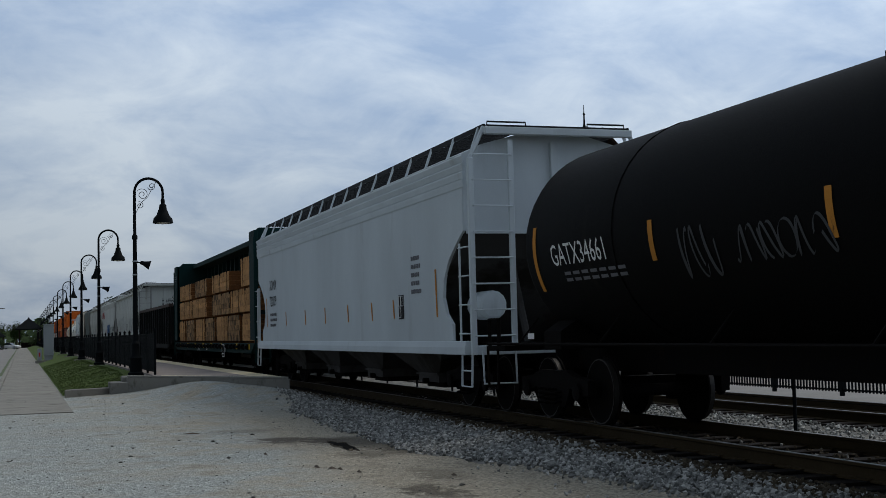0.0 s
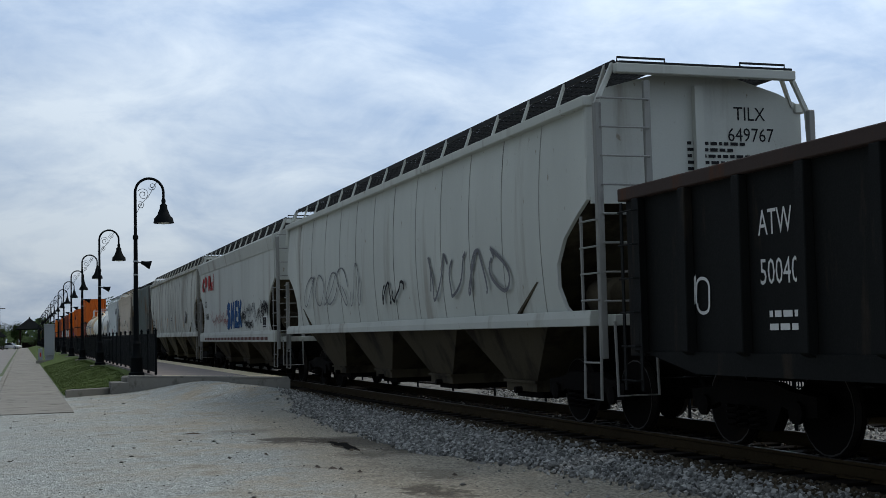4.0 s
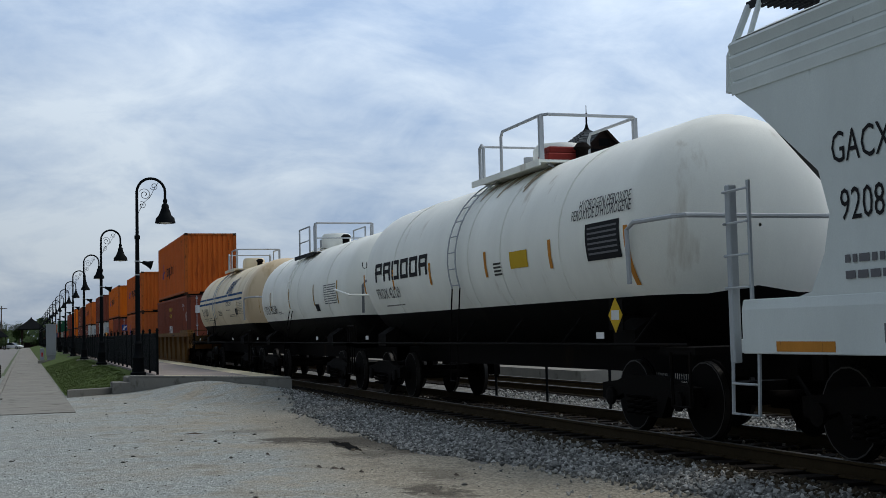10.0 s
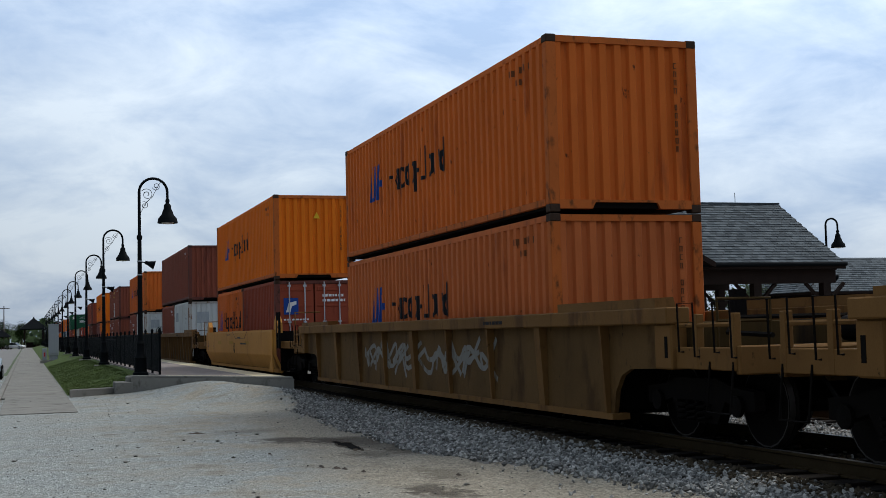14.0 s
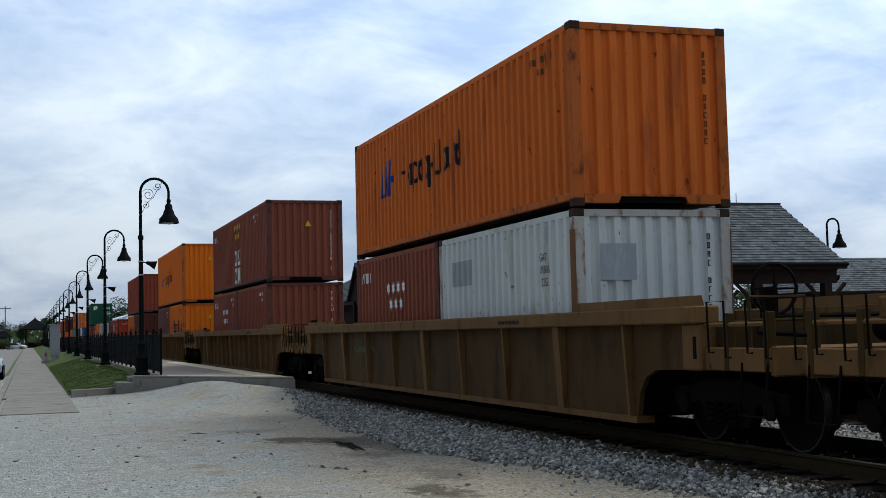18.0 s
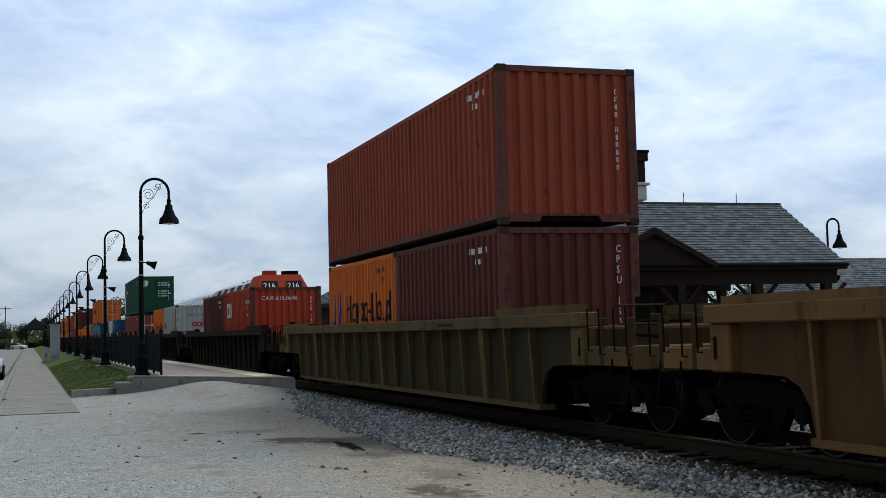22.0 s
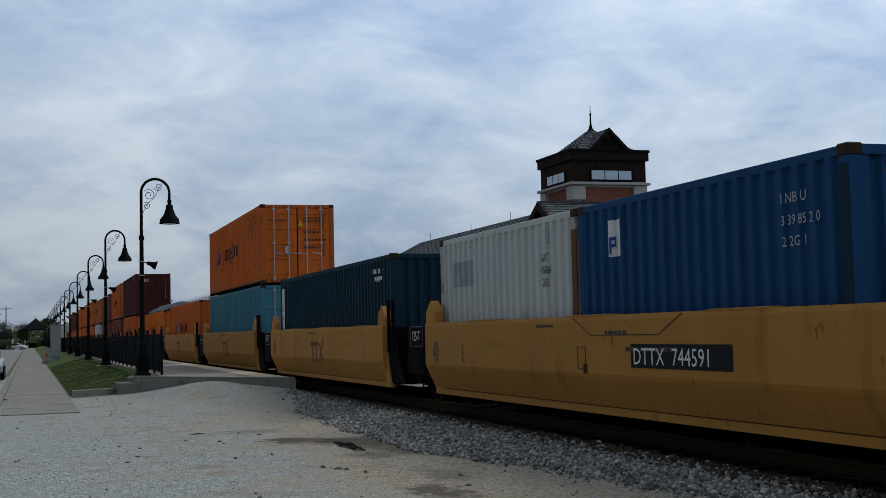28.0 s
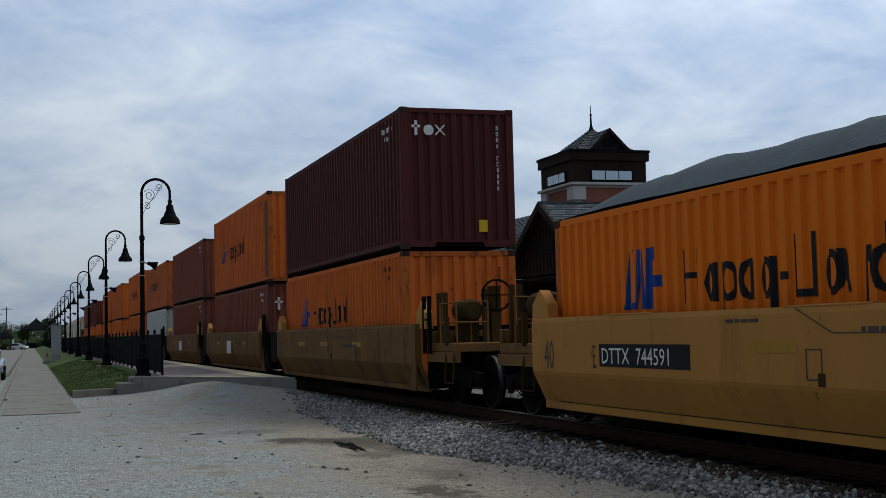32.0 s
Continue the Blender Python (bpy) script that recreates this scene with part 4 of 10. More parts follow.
    for x in (x0 + 0.9, 14.2, 17.4, x1 - 0.6):
        for y in (yr - hw + 0.45, yr + hw - 0.45):
            col = part("column", Geo().box(x - 0.16, x + 0.16, y - 0.16, y + 0.16, 1.0, ez - 0.7), SIDING, ob)
            part("pier", Geo().box(x - 0.33, x + 0.33, y - 0.33, y + 0.33, -0.1, 1.0), BRICK, col, "brick pier under the column")
            for s in (-1, 1):
                part("brace", Geo().rod((x, y, ez - 1.6), (x + s * 0.85, y, ez - 0.75), 0.08, 4), SIDING, col)
    part("ridge_rod", Geo().rod((x1 - 2.0, yr, rz), (x1 - 2.0, yr, rz + 0.45), 0.015, 5), IRON, ob)
    part("ridge_rod", Geo().rod((x0 + 6.2, yr, rz), (x0 + 6.2, yr, rz + 0.45), 0.015, 5), IRON, ob)
    part("ridge_cap", Geo().box(x0 - 0.12, x1, yr - 0.12, yr + 0.12, rz - 0.02, rz + 0.05), SLATE, ob)


waiting_hall()


def tower():
    """Square clock-style tower: brick shaft, stone band, dark timber lantern, pyramid roof with small gables."""
    ob = thing("station_tower", "square brick station tower with a dark lantern and slate spire", "tower")
    cx, cy, r = 18.03, 56.9, 1.8
    part("shaft", Geo().box(cx - r, cx + r, cy - r, cy + r, -0.3, 8.02), BRICK, ob)
    g = Geo()
    for i in range(7):
        z = 5.84 + 0.27 * i
        g.box(cx - r - 0.012, cx + r + 0.012, cy - r - 0.012, cy + r + 0.012, z, z + 0.235)
    part("brick_course", g, BRICK, ob, "raised courses of red brick")
    part("stone_band", Geo().box(cx - r - 0.1, cx + r + 0.1, cy - r - 0.1, cy + r + 0.1, 8.02, 8.13), LIMESTONE, ob, bevel=0.03)
    for sx in (-1, 1):
        for sy in (-1, 1):
            x, y = cx + sx * (r - 0.18), cy + sy * (r - 0.18)
            q = part("corner_stone", Geo().box(x - 0.36, x + 0.36, y - 0.36, y + 0.36, 7.4, 8.1), LIMESTONE, ob, "pale stone corner block", bevel=0.04)
            for k in range(6):
                w = 0.21 if k % 2 == 0 else 0.3
                part("quoin", Geo().box(x - w, x + w, y - w, y + w, 7.4 - 0.25 * (k + 1), 7.392 - 0.25 * k), LIMESTONE, q)
    part("lantern_wall", Geo().box(cx - r - 0.13, cx + r + 0.13, cy - r - 0.13, cy + r + 0.13, 8.19, 9.39), SIDING, ob)
    for face in ("front", "side"):
        win = part("window", Geo().box(-1.12, 1.12, -0.05, 0.05, 8.32, 8.86), IRON, ob, "row of three panes under the eaves",
                   at=Matrix.Translation((cx + 0.1, cy - r - 0.13, 0)) if face == "front" else Matrix.Translation((cx - r - 0.13, cy - 0.1, 0)) @ Matrix.Rotation(radians(-90), 4, "Z"))
        for i in range(3):
            part("pane", Geo().box(-1.05 + 0.71 * i, -1.05 + 0.71 * i + 0.66, -0.075, -0.05, 8.38, 8.81), GLASS_SKY, win)
    part("eave", Geo().box(cx - r - 0.26, cx + r + 0.26, cy - r - 0.26, cy + r + 0.26, 9.3, 9.76), SIDING, ob, bevel=0.02)
    part("lead_gutter", Geo().box(cx - r - 0.3, cx + r + 0.3, cy - r - 0.3, cy + r + 0.3, 9.7, 9.82), IRON, ob)
    e, top, ez = 1.62, 11.12, 9.79
    slate_roof(ob, [((cx - e, cy - e, ez), (cx + e, cy - e, ez), (cx + 0.03, cy, top), (cx - 0.03, cy, top)),
                    ((cx - e, cy + e, ez), (cx - e, cy - e, ez), (cx, cy - 0.03, top), (cx, cy + 0.03, top)),
                    ((cx + e, cy - e, ez), (cx + e, cy + e, ez), (cx, cy + 0.03, top), (cx, cy - 0.03, top)),
                    ((cx + e, cy + e, ez), (cx - e, cy + e, ez), (cx - 0.03, cy, top), (cx + 0.03, cy, top))], row=0.2)
    gx, gw, gz = cx + 0.02, 0.95, 10.85
    part("gable", Geo().slab([(gx - gw, 9.74), (gx + gw, 9.74), (gx, gz - 0.08)], "y", cy - r - 0.1, cy - 0.3), SIDING, ob)
    slate_roof(ob, [((gx - gw - 0.05, cy - 0.4, 9.8), (gx - gw - 0.05, cy - r - 0.16, 9.8), (gx, cy - r - 0.16, gz), (gx, cy - 0.1, gz)),
                    ((gx + gw + 0.05, cy - r - 0.16, 9.8), (gx + gw + 0.05, cy - 0.4, 9.8), (gx, cy - 0.1, gz), (gx, cy - r - 0.16, gz))], row=0.2)
    for q in (-1, 1):
        part("gable_trim", Geo().slab([(gx, gz + 0.03), (gx, gz - 0.14), (gx + q * (gw + 0.06), 9.68), (gx + q * (gw + 0.12), 9.82)], "y", cy - r - 0.26, cy - r - 0.16), SIDING, ob)
    part("vent_louvre", Geo().box(gx - 0.28, gx + 0.28, cy - r - 0.13, cy - r - 0.1, 10.0, 10.35), IRON, ob)
    for q in (-0.62, 0.62):
        part("lantern_batten", Geo().box(cx + q - 0.03, cx + q + 0.03, cy - r - 0.17, cy - r - 0.12, 8.9, 9.32), SIDING, ob)
    part("stone_cap", Geo().box(cx - r - 0.3, cx + r + 0.3, cy - r - 0.3, cy + r + 0.3, 8.12, 8.25), LIMESTONE, ob, bevel=0.02)
    for z in (7.2, 7.62):
        part("brick_shadow_course", Geo().box(cx - r - 0.03, cx + r + 0.03, cy - r - 0.03, cy + r + 0.03, z, z + 0.05), BRICK, ob)
    part("spire", Geo().lathe([(0.16, 0), (0.1, 0.12), (0.05, 0.3), (0.04, 0.75), (0.07, 0.8), (0.025, 0.86), (0.015, 1.25)], (cx, cy, 11.05), n=8), IRON, ob, smooth=True)


tower()


def main_building():
    ob = thing("station_building", "long low station with hipped slate roof and dark walls", "station")
    x0, x1, y0, y1 = 11.2, 22.0, 53.0, 90.0
    part("wall", Geo().box(x0, x1, y0, y1, -0.3, 3.4), SIDING, ob)
    ez, rz, e = 3.35, 7.3, 0.8
    xm = x0 + 5.4
    slate_roof(ob, [((x0 - e, y1 + e, ez), (x0 - e, y0 - e, ez), (xm, y0 + 5.4, rz), (xm, y1 - 9.0, rz)),
                    ((x1 + e, y0 - e, ez), (x1 + e, y1 + e, ez), (xm, y1 - 9.0, rz), (xm, y0 + 5.4, rz)),
                    ((x0 - e, y0 - e, ez), (x1 + e, y0 - e, ez), (xm + 0.02, y0 + 5.4, rz), (xm, y0 + 5.4, rz)),
                    ((x1 + e, y1 + e, ez), (x0 - e, y1 + e, ez), (xm, y1 - 9.0, rz), (xm + 0.02, y1 - 9.0, rz))], row=0.3)
    part("fascia", Geo().box(x0 - e - 0.03, x0 - e + 0.05, y0 - e, y1 + e, ez - 0.28, ez), SIDING, ob)
    for i in range(7):
        y = y0 + 1.6 + 3.1 * i
        w = part("window", Geo().box(x0 - 0.06, x0 + 0.03, y, y + 1.5, 0.9, 2.6), IRON, ob)
        for k in range(2):
            part("pane", Geo().box(x0 - 0.075, x0 - 0.06, y + 0.06 + 0.73 * k, y + 0.71 + 0.73 * k, 0.97, 2.53), GLASS, w)
    part("stone_sill_course", Geo().box(x0 - 0.05, x0 - 0.002, y0, y1, -0.3, 0.8), BRICK, ob, "red brick base course")
    # small cross gable and vents
    gx, gy = x0 - 1.0, 73.0
    part("porch_gable", Geo().slab([(gy - 2.0, ez - 0.1), (gy + 2.0, ez - 0.1), (gy, 5.35)], "x", gx, gx + 0.2), SIDING, ob)
    slate_roof(ob, [((gx - 0.2, gy - 2.2, ez), (gx + 0.6, gy - 2.2, ez), (gx + 3.6, gy, 5.5), (gx - 0.2, gy, 5.5)),
                    ((gx + 0.6, gy + 2.2, ez), (gx - 0.2, gy + 2.2, ez), (gx - 0.2, gy, 5.5), (gx + 3.6, gy, 5.5))])
    for s in (-1.7, 1.7):
        c = part("porch_post", Geo().box(gx + 0.1, gx + 0.4, gy + s - 0.15, gy + s + 0.15, 0.9, ez), SIDING, ob)
        part("pier", Geo().box(gx - 0.1, gx + 0.6, gy + s - 0.35, gy + s + 0.35, -0.3, 0.9), BRICK, c)
    for i, yy in enumerate((79.0, 71.0, 64.5)):
        part("roof_rod", Geo().rod((xm, yy, rz), (xm, yy, rz + 0.45), 0.015, 5), IRON, ob)


main_building()


def low_building():
    ob = thing("freight_house", "low dark building with a slate roof and pale windows", "building")
    x0, x1, y0, y1 = 31.0, 62.0, 57.5, 64.5
    part("wall", Geo().box(x0, x1, y0, y1, -0.3, 3.0), SIDING, ob)
    slate_roof(ob, [((x0 - 0.8, y0 - 0.8, 2.9), (x1 + 0.8, y0 - 0.8, 2.9), (x1 - 3, (y0 + y1) / 2, 4.9), (x0 + 2.8, (y0 + y1) / 2, 4.9)),
                    ((x1 + 0.8, y1 + 0.8, 2.9), (x0 - 0.8, y1 + 0.8, 2.9), (x0 + 2.8, (y0 + y1) / 2, 4.9), (x1 - 3, (y0 + y1) / 2, 4.9)),
                    ((x0 - 0.8, y1 + 0.8, 2.9), (x0 - 0.8, y0 - 0.8, 2.9), (x0 + 2.8, (y0 + y1) / 2 - 0.02, 4.9), (x0 + 2.8, (y0 + y1) / 2, 4.9))], row=0.35)
    for i in range(8):
        x = x0 + 0.8 + 2.6 * i
        w = part("window", Geo().box(x, x + 1.5, y0 - 0.08, y0 + 0.02, 0.7, 2.4), LIMESTONE, ob, "white framed window")
        for k in range(2):
            part("pane", Geo().box(x + 0.1 + 0.68 * k, x + 0.72 + 0.68 * k, y0 - 0.1, y0 - 0.08, 0.85, 2.3), GLASS_SKY, w)


low_building()
far_lamp = street_lamp(0.3)
tagged(far_lamp, group="lamps beyond the station")
far_lamp.matrix_basis = pose(23.1, 45.0, -0.1, 0, 0, 0) @ Matrix.Scale(0.955, 4)
strip("far_platform", [(5.85, 31.5), (10.2, 31.5), (10.2, 330), (5.85, 330)], -0.4, 0.18, CONCRETE, "concrete platform beyond the second track", "platform")


# ---- distance ----
def tree(name, x, y, z, h, w, seed, label):
    rng = random.Random(seed)
    ob = thing(name, label, "tree", "trees", pose(x, y, z))
    g = Geo()
    g.rod((0, 0, -0.3), (0.1, 0, h * 0.45), 0.035 * h, 7, 0.02 * h)
    for i in range(6):
        a, zz = i * 1.05 + rng.random(), h * rng.uniform(0.3, 0.5)
        g.rod((0, 0, zz), (w * 0.38 * math.cos(a), w * 0.38 * math.sin(a), zz + h * rng.uniform(0.2, 0.35)), 0.014 * h, 5, 0.005 * h)
    part("trunk", g, BARK, ob)
    g = Geo()
    blobs = [(rng.gauss(0, w * 0.2), rng.gauss(0, w * 0.2), h * rng.uniform(0.38, 0.86), w * rng.uniform(0.14, 0.26)) for _ in range(20)]
    leaf = max(0.14, h * 0.021)
    for bx, by, bz, br in blobs:
        for _ in range(190):
            d = Vector((rng.gauss(0, 1), rng.gauss(0, 1), rng.gauss(0, 0.8))).normalized() * br * rng.random() ** 0.35
            c = Vector((bx, by, bz)) + d
            u = Vector((rng.gauss(0, 1), rng.gauss(0, 1), rng.gauss(0, 0.6))).normalized()
            v = u.orthogonal().normalized()
            s = leaf * rng.uniform(0.6, 1.3)
            g.add([c + s * u, c + s * 0.6 * v, c - s * u, c - s * 0.6 * v], [(0, 1, 2, 3)])
    part("crown", g, LEAF, ob)
    return ob


oak = tree("tree", 12.0, 232.0, -0.4, 13.0, 11.0, 1, "broad leafy green tree behind the tracks")
oak.matrix_basis = pose(12.0, 232.0, -0.4) @ Matrix.Scale(0.8, 4)
rt = random.Random(12)
for i, (x, y, sc) in enumerate([(7.5, 238, 0.74), (17.5, 236, 0.74), (23.5, 244, 0.76), (30.0, 250, 0.72), (30, 62, 0.40), (27.5, 64, 0.36), (34, 66, 0.42), (-21, 400, 0.75), (-26, 410, 0.8), (-16.5, 430, 0.8), (-30, 380, 0.7), (-10, 470, 0.8), (-2, 480, 0.7), (40, 520, 0.8), (14, 520, 0.7), (-13.6, 292, 0.2), (-12.6, 288, 0.22), (-15.0, 290, 0.2), (-6.2, 322, 0.25), (-5.0, 318, 0.22)]):
    copy_thing(oak, pose(x, y, -0.4, 0, 0, rt.uniform(0, 360)) @ Matrix.Scale(sc, 4))


def far_woods():
    rng = random.Random(4)
    g = Geo()
    for i in range(9000):
        a = rng.uniform(-0.35, 0.75)
        d = rng.uniform(560, 720)
        x, y = -8 + d * math.sin(a), d * math.cos(a)
        hgt = 8 + 4 * noise.noise((a * 30, 0, 0)) + 4 * noise.noise((a * 110, 2, 0))
        c = Vector((x, y, rng.random() ** 0.7 * hgt))
        s = rng.uniform(0.8, 2.2)
        u = Vector((rng.gauss(0, 1), rng.gauss(0, 0.4), rng.gauss(0, 0.7))).normalized()
        v = u.orthogonal().normalized()
        g.add([c + s * u, c + s * 0.7 * v, c - s * u, c - s * 0.7 * v], [(0, 1, 2, 3)])
    solid("far_woods", g, LEAF, "dark line of distant woods", "woods", kind="stuff")


far_woods()


def pavilion(x, y, sc, label):
    ob = thing("pavilion", label, "shelter", "pavilions", pose(x, y, -0.35) @ Matrix.Scale(sc, 4))
    for i, (a, b) in enumerate(((0, 1), (1, 2), (2, 3), (3, 0))):
        cs = [(-2.3, -2.3), (2.3, -2.3), (2.3, 2.3), (-2.3, 2.3)]
        (ax, ay), (bx, by) = cs[a], cs[b]
        part("roof_slope", Geo().add([(ax, ay, 3.2), (bx, by, 3.2), (0, 0, 5.05), (ax, ay, 3.05), (bx, by, 3.05), (0, 0, 4.9)], [(0, 1, 2), (5, 4, 3), (0, 3, 4, 1), (1, 4, 5, 2), (2, 5, 3, 0)]), IRON, ob)
    part("finial", Geo().lathe([(0.14, 4.95), (0.1, 5.1), (0.02, 5.2)], n=6), IRON, ob)
    for sx in (-1.5, 1.5):
        for sy in (-1.5, 1.5):
            part("post", Geo().box(sx - 0.14, sx + 0.14, sy - 0.14, sy + 0.14, 0, 3.1), SIDING, ob)
    part("seat", Geo().box(-1.3, 1.3, 1.1, 1.4, 0.0, 0.9), SIDING, ob, "dark bench back inside")
    part("rail_panel", Geo().box(-1.45, -1.4, -1.4, 1.4, 0.2, 1.0).box(1.4, 1.45, -1.4, 1.4, 0.2, 1.0), SIDING, ob)
    return ob


pavilion(-6.75, 330.0, 1.45, "dark timber pavilion with a pyramid roof on the walk")
pavilion(-13.6, 300.0, 0.85, "small dark shelter beside the road")


def cabinet():
    ob = thing("signal_cabinet", "tall grey steel signal cabinet on a concrete pad", "cabinet", m=pose(-6.45, 100.0, -0.25))
    part("pad", Geo().box(-0.95, 1.3, -1.0, 1.0, -0.4, 0.12), CONCRETE, ob)
    body = part("body", Geo().box(-0.36, 0.36, -0.4, 0.4, 0.45, 2.75), GREYBOX, ob, bevel=0.02)
    part("leg", Geo().box(-0.3, 0.3, -0.3, 0.3, 0.12, 0.45), GREYBOX, ob)
    d = part("door", Geo().box(-0.3, 0.3, -0.425, -0.4, 0.6, 2.6), GREYBOX, body, bevel=0.01)
    d2 = part("hood", Geo().box(-0.4, 0.4, -0.45, 0.45, 2.75, 2.8), GREYBOX, body)
    part("small_box", Geo().box(-0.8, -0.5, -0.2, 0.2, 0.12, 1.0), GREYBOX, ob, bevel=0.02)
    part("warning_plate", Geo().box(-0.7, -0.6, -0.22, -0.202, 0.4, 0.7), INK_RED, ob, "small red warning plate")


cabinet()


def parked_car(x, y, rz, mat, label):
    ob = thing("car", label, "car", "parked cars", pose(x, y, -0.47, 0, 0, rz))
    body = [(-2.2, 0.35), (-2.25, 0.75), (-1.35, 0.95), (2.1, 1.0), (2.2, 0.6), (2.15, 0.35)]
    cab = [(-0.95, 0.93), (-0.35, 1.42), (1.1, 1.45), (1.85, 0.98)]
    b = part("body", Geo().slab([(p, q) for p, q in body], "x", -0.88, 0.88), mat, ob, bevel=0.06)
    c = part("cabin", Geo().slab([(p, q) for p, q in cab], "x", -0.74, 0.74), GLASS, ob, bevel=0.04)
    part("roof", Geo().box(-0.7, 0.7, -0.3, 1.05, 1.43, 1.48), mat, c, bevel=0.02)
    for sx in (-0.86, 0.86):
        for sy in (-1.4, 1.35):
            w = part("wheel", Geo().lathe([(0.2, -0.1), (0.32, -0.09), (0.33, 0.0), (0.32, 0.09), (0.2, 0.1)], (0, 0, 0), "x", 16), BLACK, ob, smooth=True, at=Matrix.Translation((sx, sy, 0.33)))
            part("hub", Geo().lathe([(0.19, -0.105), (0.19, 0.105)], (0, 0, 0), "x", 10), STEEL_G, w)
    for sx in (-0.65, 0.65):
        part("headlight", Geo().box(sx - 0.16, sx + 0.16, -2.27, -2.2, 0.62, 0.76), LENS, ob)
    return ob


CAR_BLUE = paint("pale_blue_car_paint", (0.30, 0.36, 0.42), None, 0, 0.25)
CAR_WHITE = paint("white_car_paint", (0.7, 0.7, 0.7), None, 0, 0.25)
parked_car(-10.42, 66.0, 0, CAR_BLUE, "pale blue car parked along the kerb")
parked_car(-10.9, 300.0, 65, CAR_WHITE, "white car parked by the pavilion")


def utility_pole(x, y):
    ob = thing("utility_pole", "wooden utility pole with one crossarm", "pole", "utility poles", pose(x, y, -0.4))
    part("pole", Geo().rod((0, 0, 0), (0, 0, 9.6), 0.16, 7, 0.1), BARK, ob)
    part("crossarm", Geo().box(-1.2, 1.2, -0.06, 0.06, 9.0, 9.15), BARK, ob)


utility_pole(-13.2, 300.0)
utility_pole(-16.5, 360.0)


# ---- passenger train waiting on the second track ----
def passenger_engine():
    ob = thing("locomotive", "red, blue and pale grey passenger locomotive", "locomotive")
    # nose end at y = 0, body runs away from the camera
    w = 1.5
    body = part("hood", Geo().slab([(-w, 1.3), (w, 1.3), (w, 3.4), (w - 0.35, 4.2), (0.7, 4.42), (-0.7, 4.42), (-w + 0.35, 4.2), (-w, 3.4)], "y", 3.0, 16.6), LOCO_GREY, ob, bevel=0.03)
    for i in range(9):
        y = 4.2 + 1.3 * i
        part("grille", Geo().box(-w - 0.02, -w + 0.02, y, y + 0.9, 2.3, 3.2), GRATE, body)
    part("stripe", Geo().box(-w - 0.012, w + 0.012, 3.0, 16.4, 1.6, 2.2), LOCO_BLUE, ob, "blue band along the hood")
    cabp = [(-w, 1.3), (w, 1.3), (w, 3.5), (1.05, 4.5), (-1.05, 4.5), (-w, 3.5)]
    cabn = part("cab", Geo().slab(cabp, "y", 0.6, 3.0), LOCO_RED, ob, bevel=0.04)
    part("cab_front", Geo().add([(-w, 0.0, 2.2), (w, 0.0, 2.2), (w, 0.0, 3.45), (-w, 0.0, 3.45), (-1.05, 0.62, 4.5), (1.05, 0.62, 4.5), (w, 0.6, 1.3), (-w, 0.6, 1.3)], [(0, 1, 2, 3), (3, 2, 5, 4), (7, 6, 1, 0), (1, 6, 5, 2), (0, 3, 4, 7)]), LOCO_RED, cabn)
    part("windscreen", Geo().box(-1.25, -0.12, -0.03, 0.0, 2.75, 3.35).box(0.12, 1.25, -0.03, 0.0, 2.75, 3.35), GLASS, cabn)
    part("blue_mask", Geo().box(-w - 0.02, w + 0.02, -0.015, 2.9, 2.3, 2.72), LOCO_BLUE, cabn)
    part("side_window", Geo().box(-w - 0.02, -w + 0.03, 1.3, 2.4, 2.9, 3.5), GLASS, cabn)
    for sx in (-0.63, 0.63):
        q = part("number_board", Geo().add([(sx - 0.42, 0.13, 3.75), (sx + 0.42, 0.13, 3.75), (sx + 0.42, 0.36, 4.17), (sx - 0.42, 0.36, 4.17)], [(0, 1, 2, 3)]), INK_BLACK, cabn)
        letters("216", 0.42, INK_WHITE, q, Matrix(((1, 0, 0, sx - 0.36), (0, 0.48, -0.88, 0.15), (0, 0.88, 0.48, 3.8), (0, 0, 0, 1))))
    part("nose", Geo().box(-1.3, 1.3, -0.9, 0.05, 1.0, 2.5), LOCO_BLUE, ob, bevel=0.08)
    part("roof_pod", Geo().box(-0.85, -0.2, 0.7, 1.4, 4.5, 4.72), LOCO_RED, ob, "red roof pod")
    part("roof_pod", Geo().box(0.15, 0.95, 0.7, 1.3, 4.5, 4.7), BLACK, ob)
    for y in (6.5, 8.2, 9.9):
        part("roof_fan", Geo().lathe([(0.55, 4.35), (0.55, 4.52), (0.2, 4.54)], (0, y, 0), n=14), GRATE, ob)
    for k in range(5):
        part("roof_panel", Geo().slab([(-w + 0.02, 3.5), (-w - 0.01, 3.5), (-1.17, 4.18), (-1.12, 4.18)], "y", 3.3 + 2.6 * k, 4.7 + 2.6 * k), GRATE, ob)
    part("red_roof_edge", Geo().slab([(-w - 0.015, 2.9), (-w, 2.9), (-w, 3.38), (-w - 0.015, 3.38)], "y", 3.0, 9.5), LOCO_RED, ob)
    part("exhaust_hood", Geo().slab([(-1.2, 3.6), (1.2, 3.6), (1.1, 4.15), (0.6, 4.42), (-0.6, 4.42), (-1.1, 4.15)], "y", 12.8, 16.4), BLACK, ob)
    part("frame", Geo().box(-1.45, 1.45, -0.9, 16.8, 0.95, 1.3), BLACK, ob)
    part("fuel_tank", Geo().box(-1.3, 1.3, 6.2, 10.6, 0.35, 0.95), BLACK, ob)
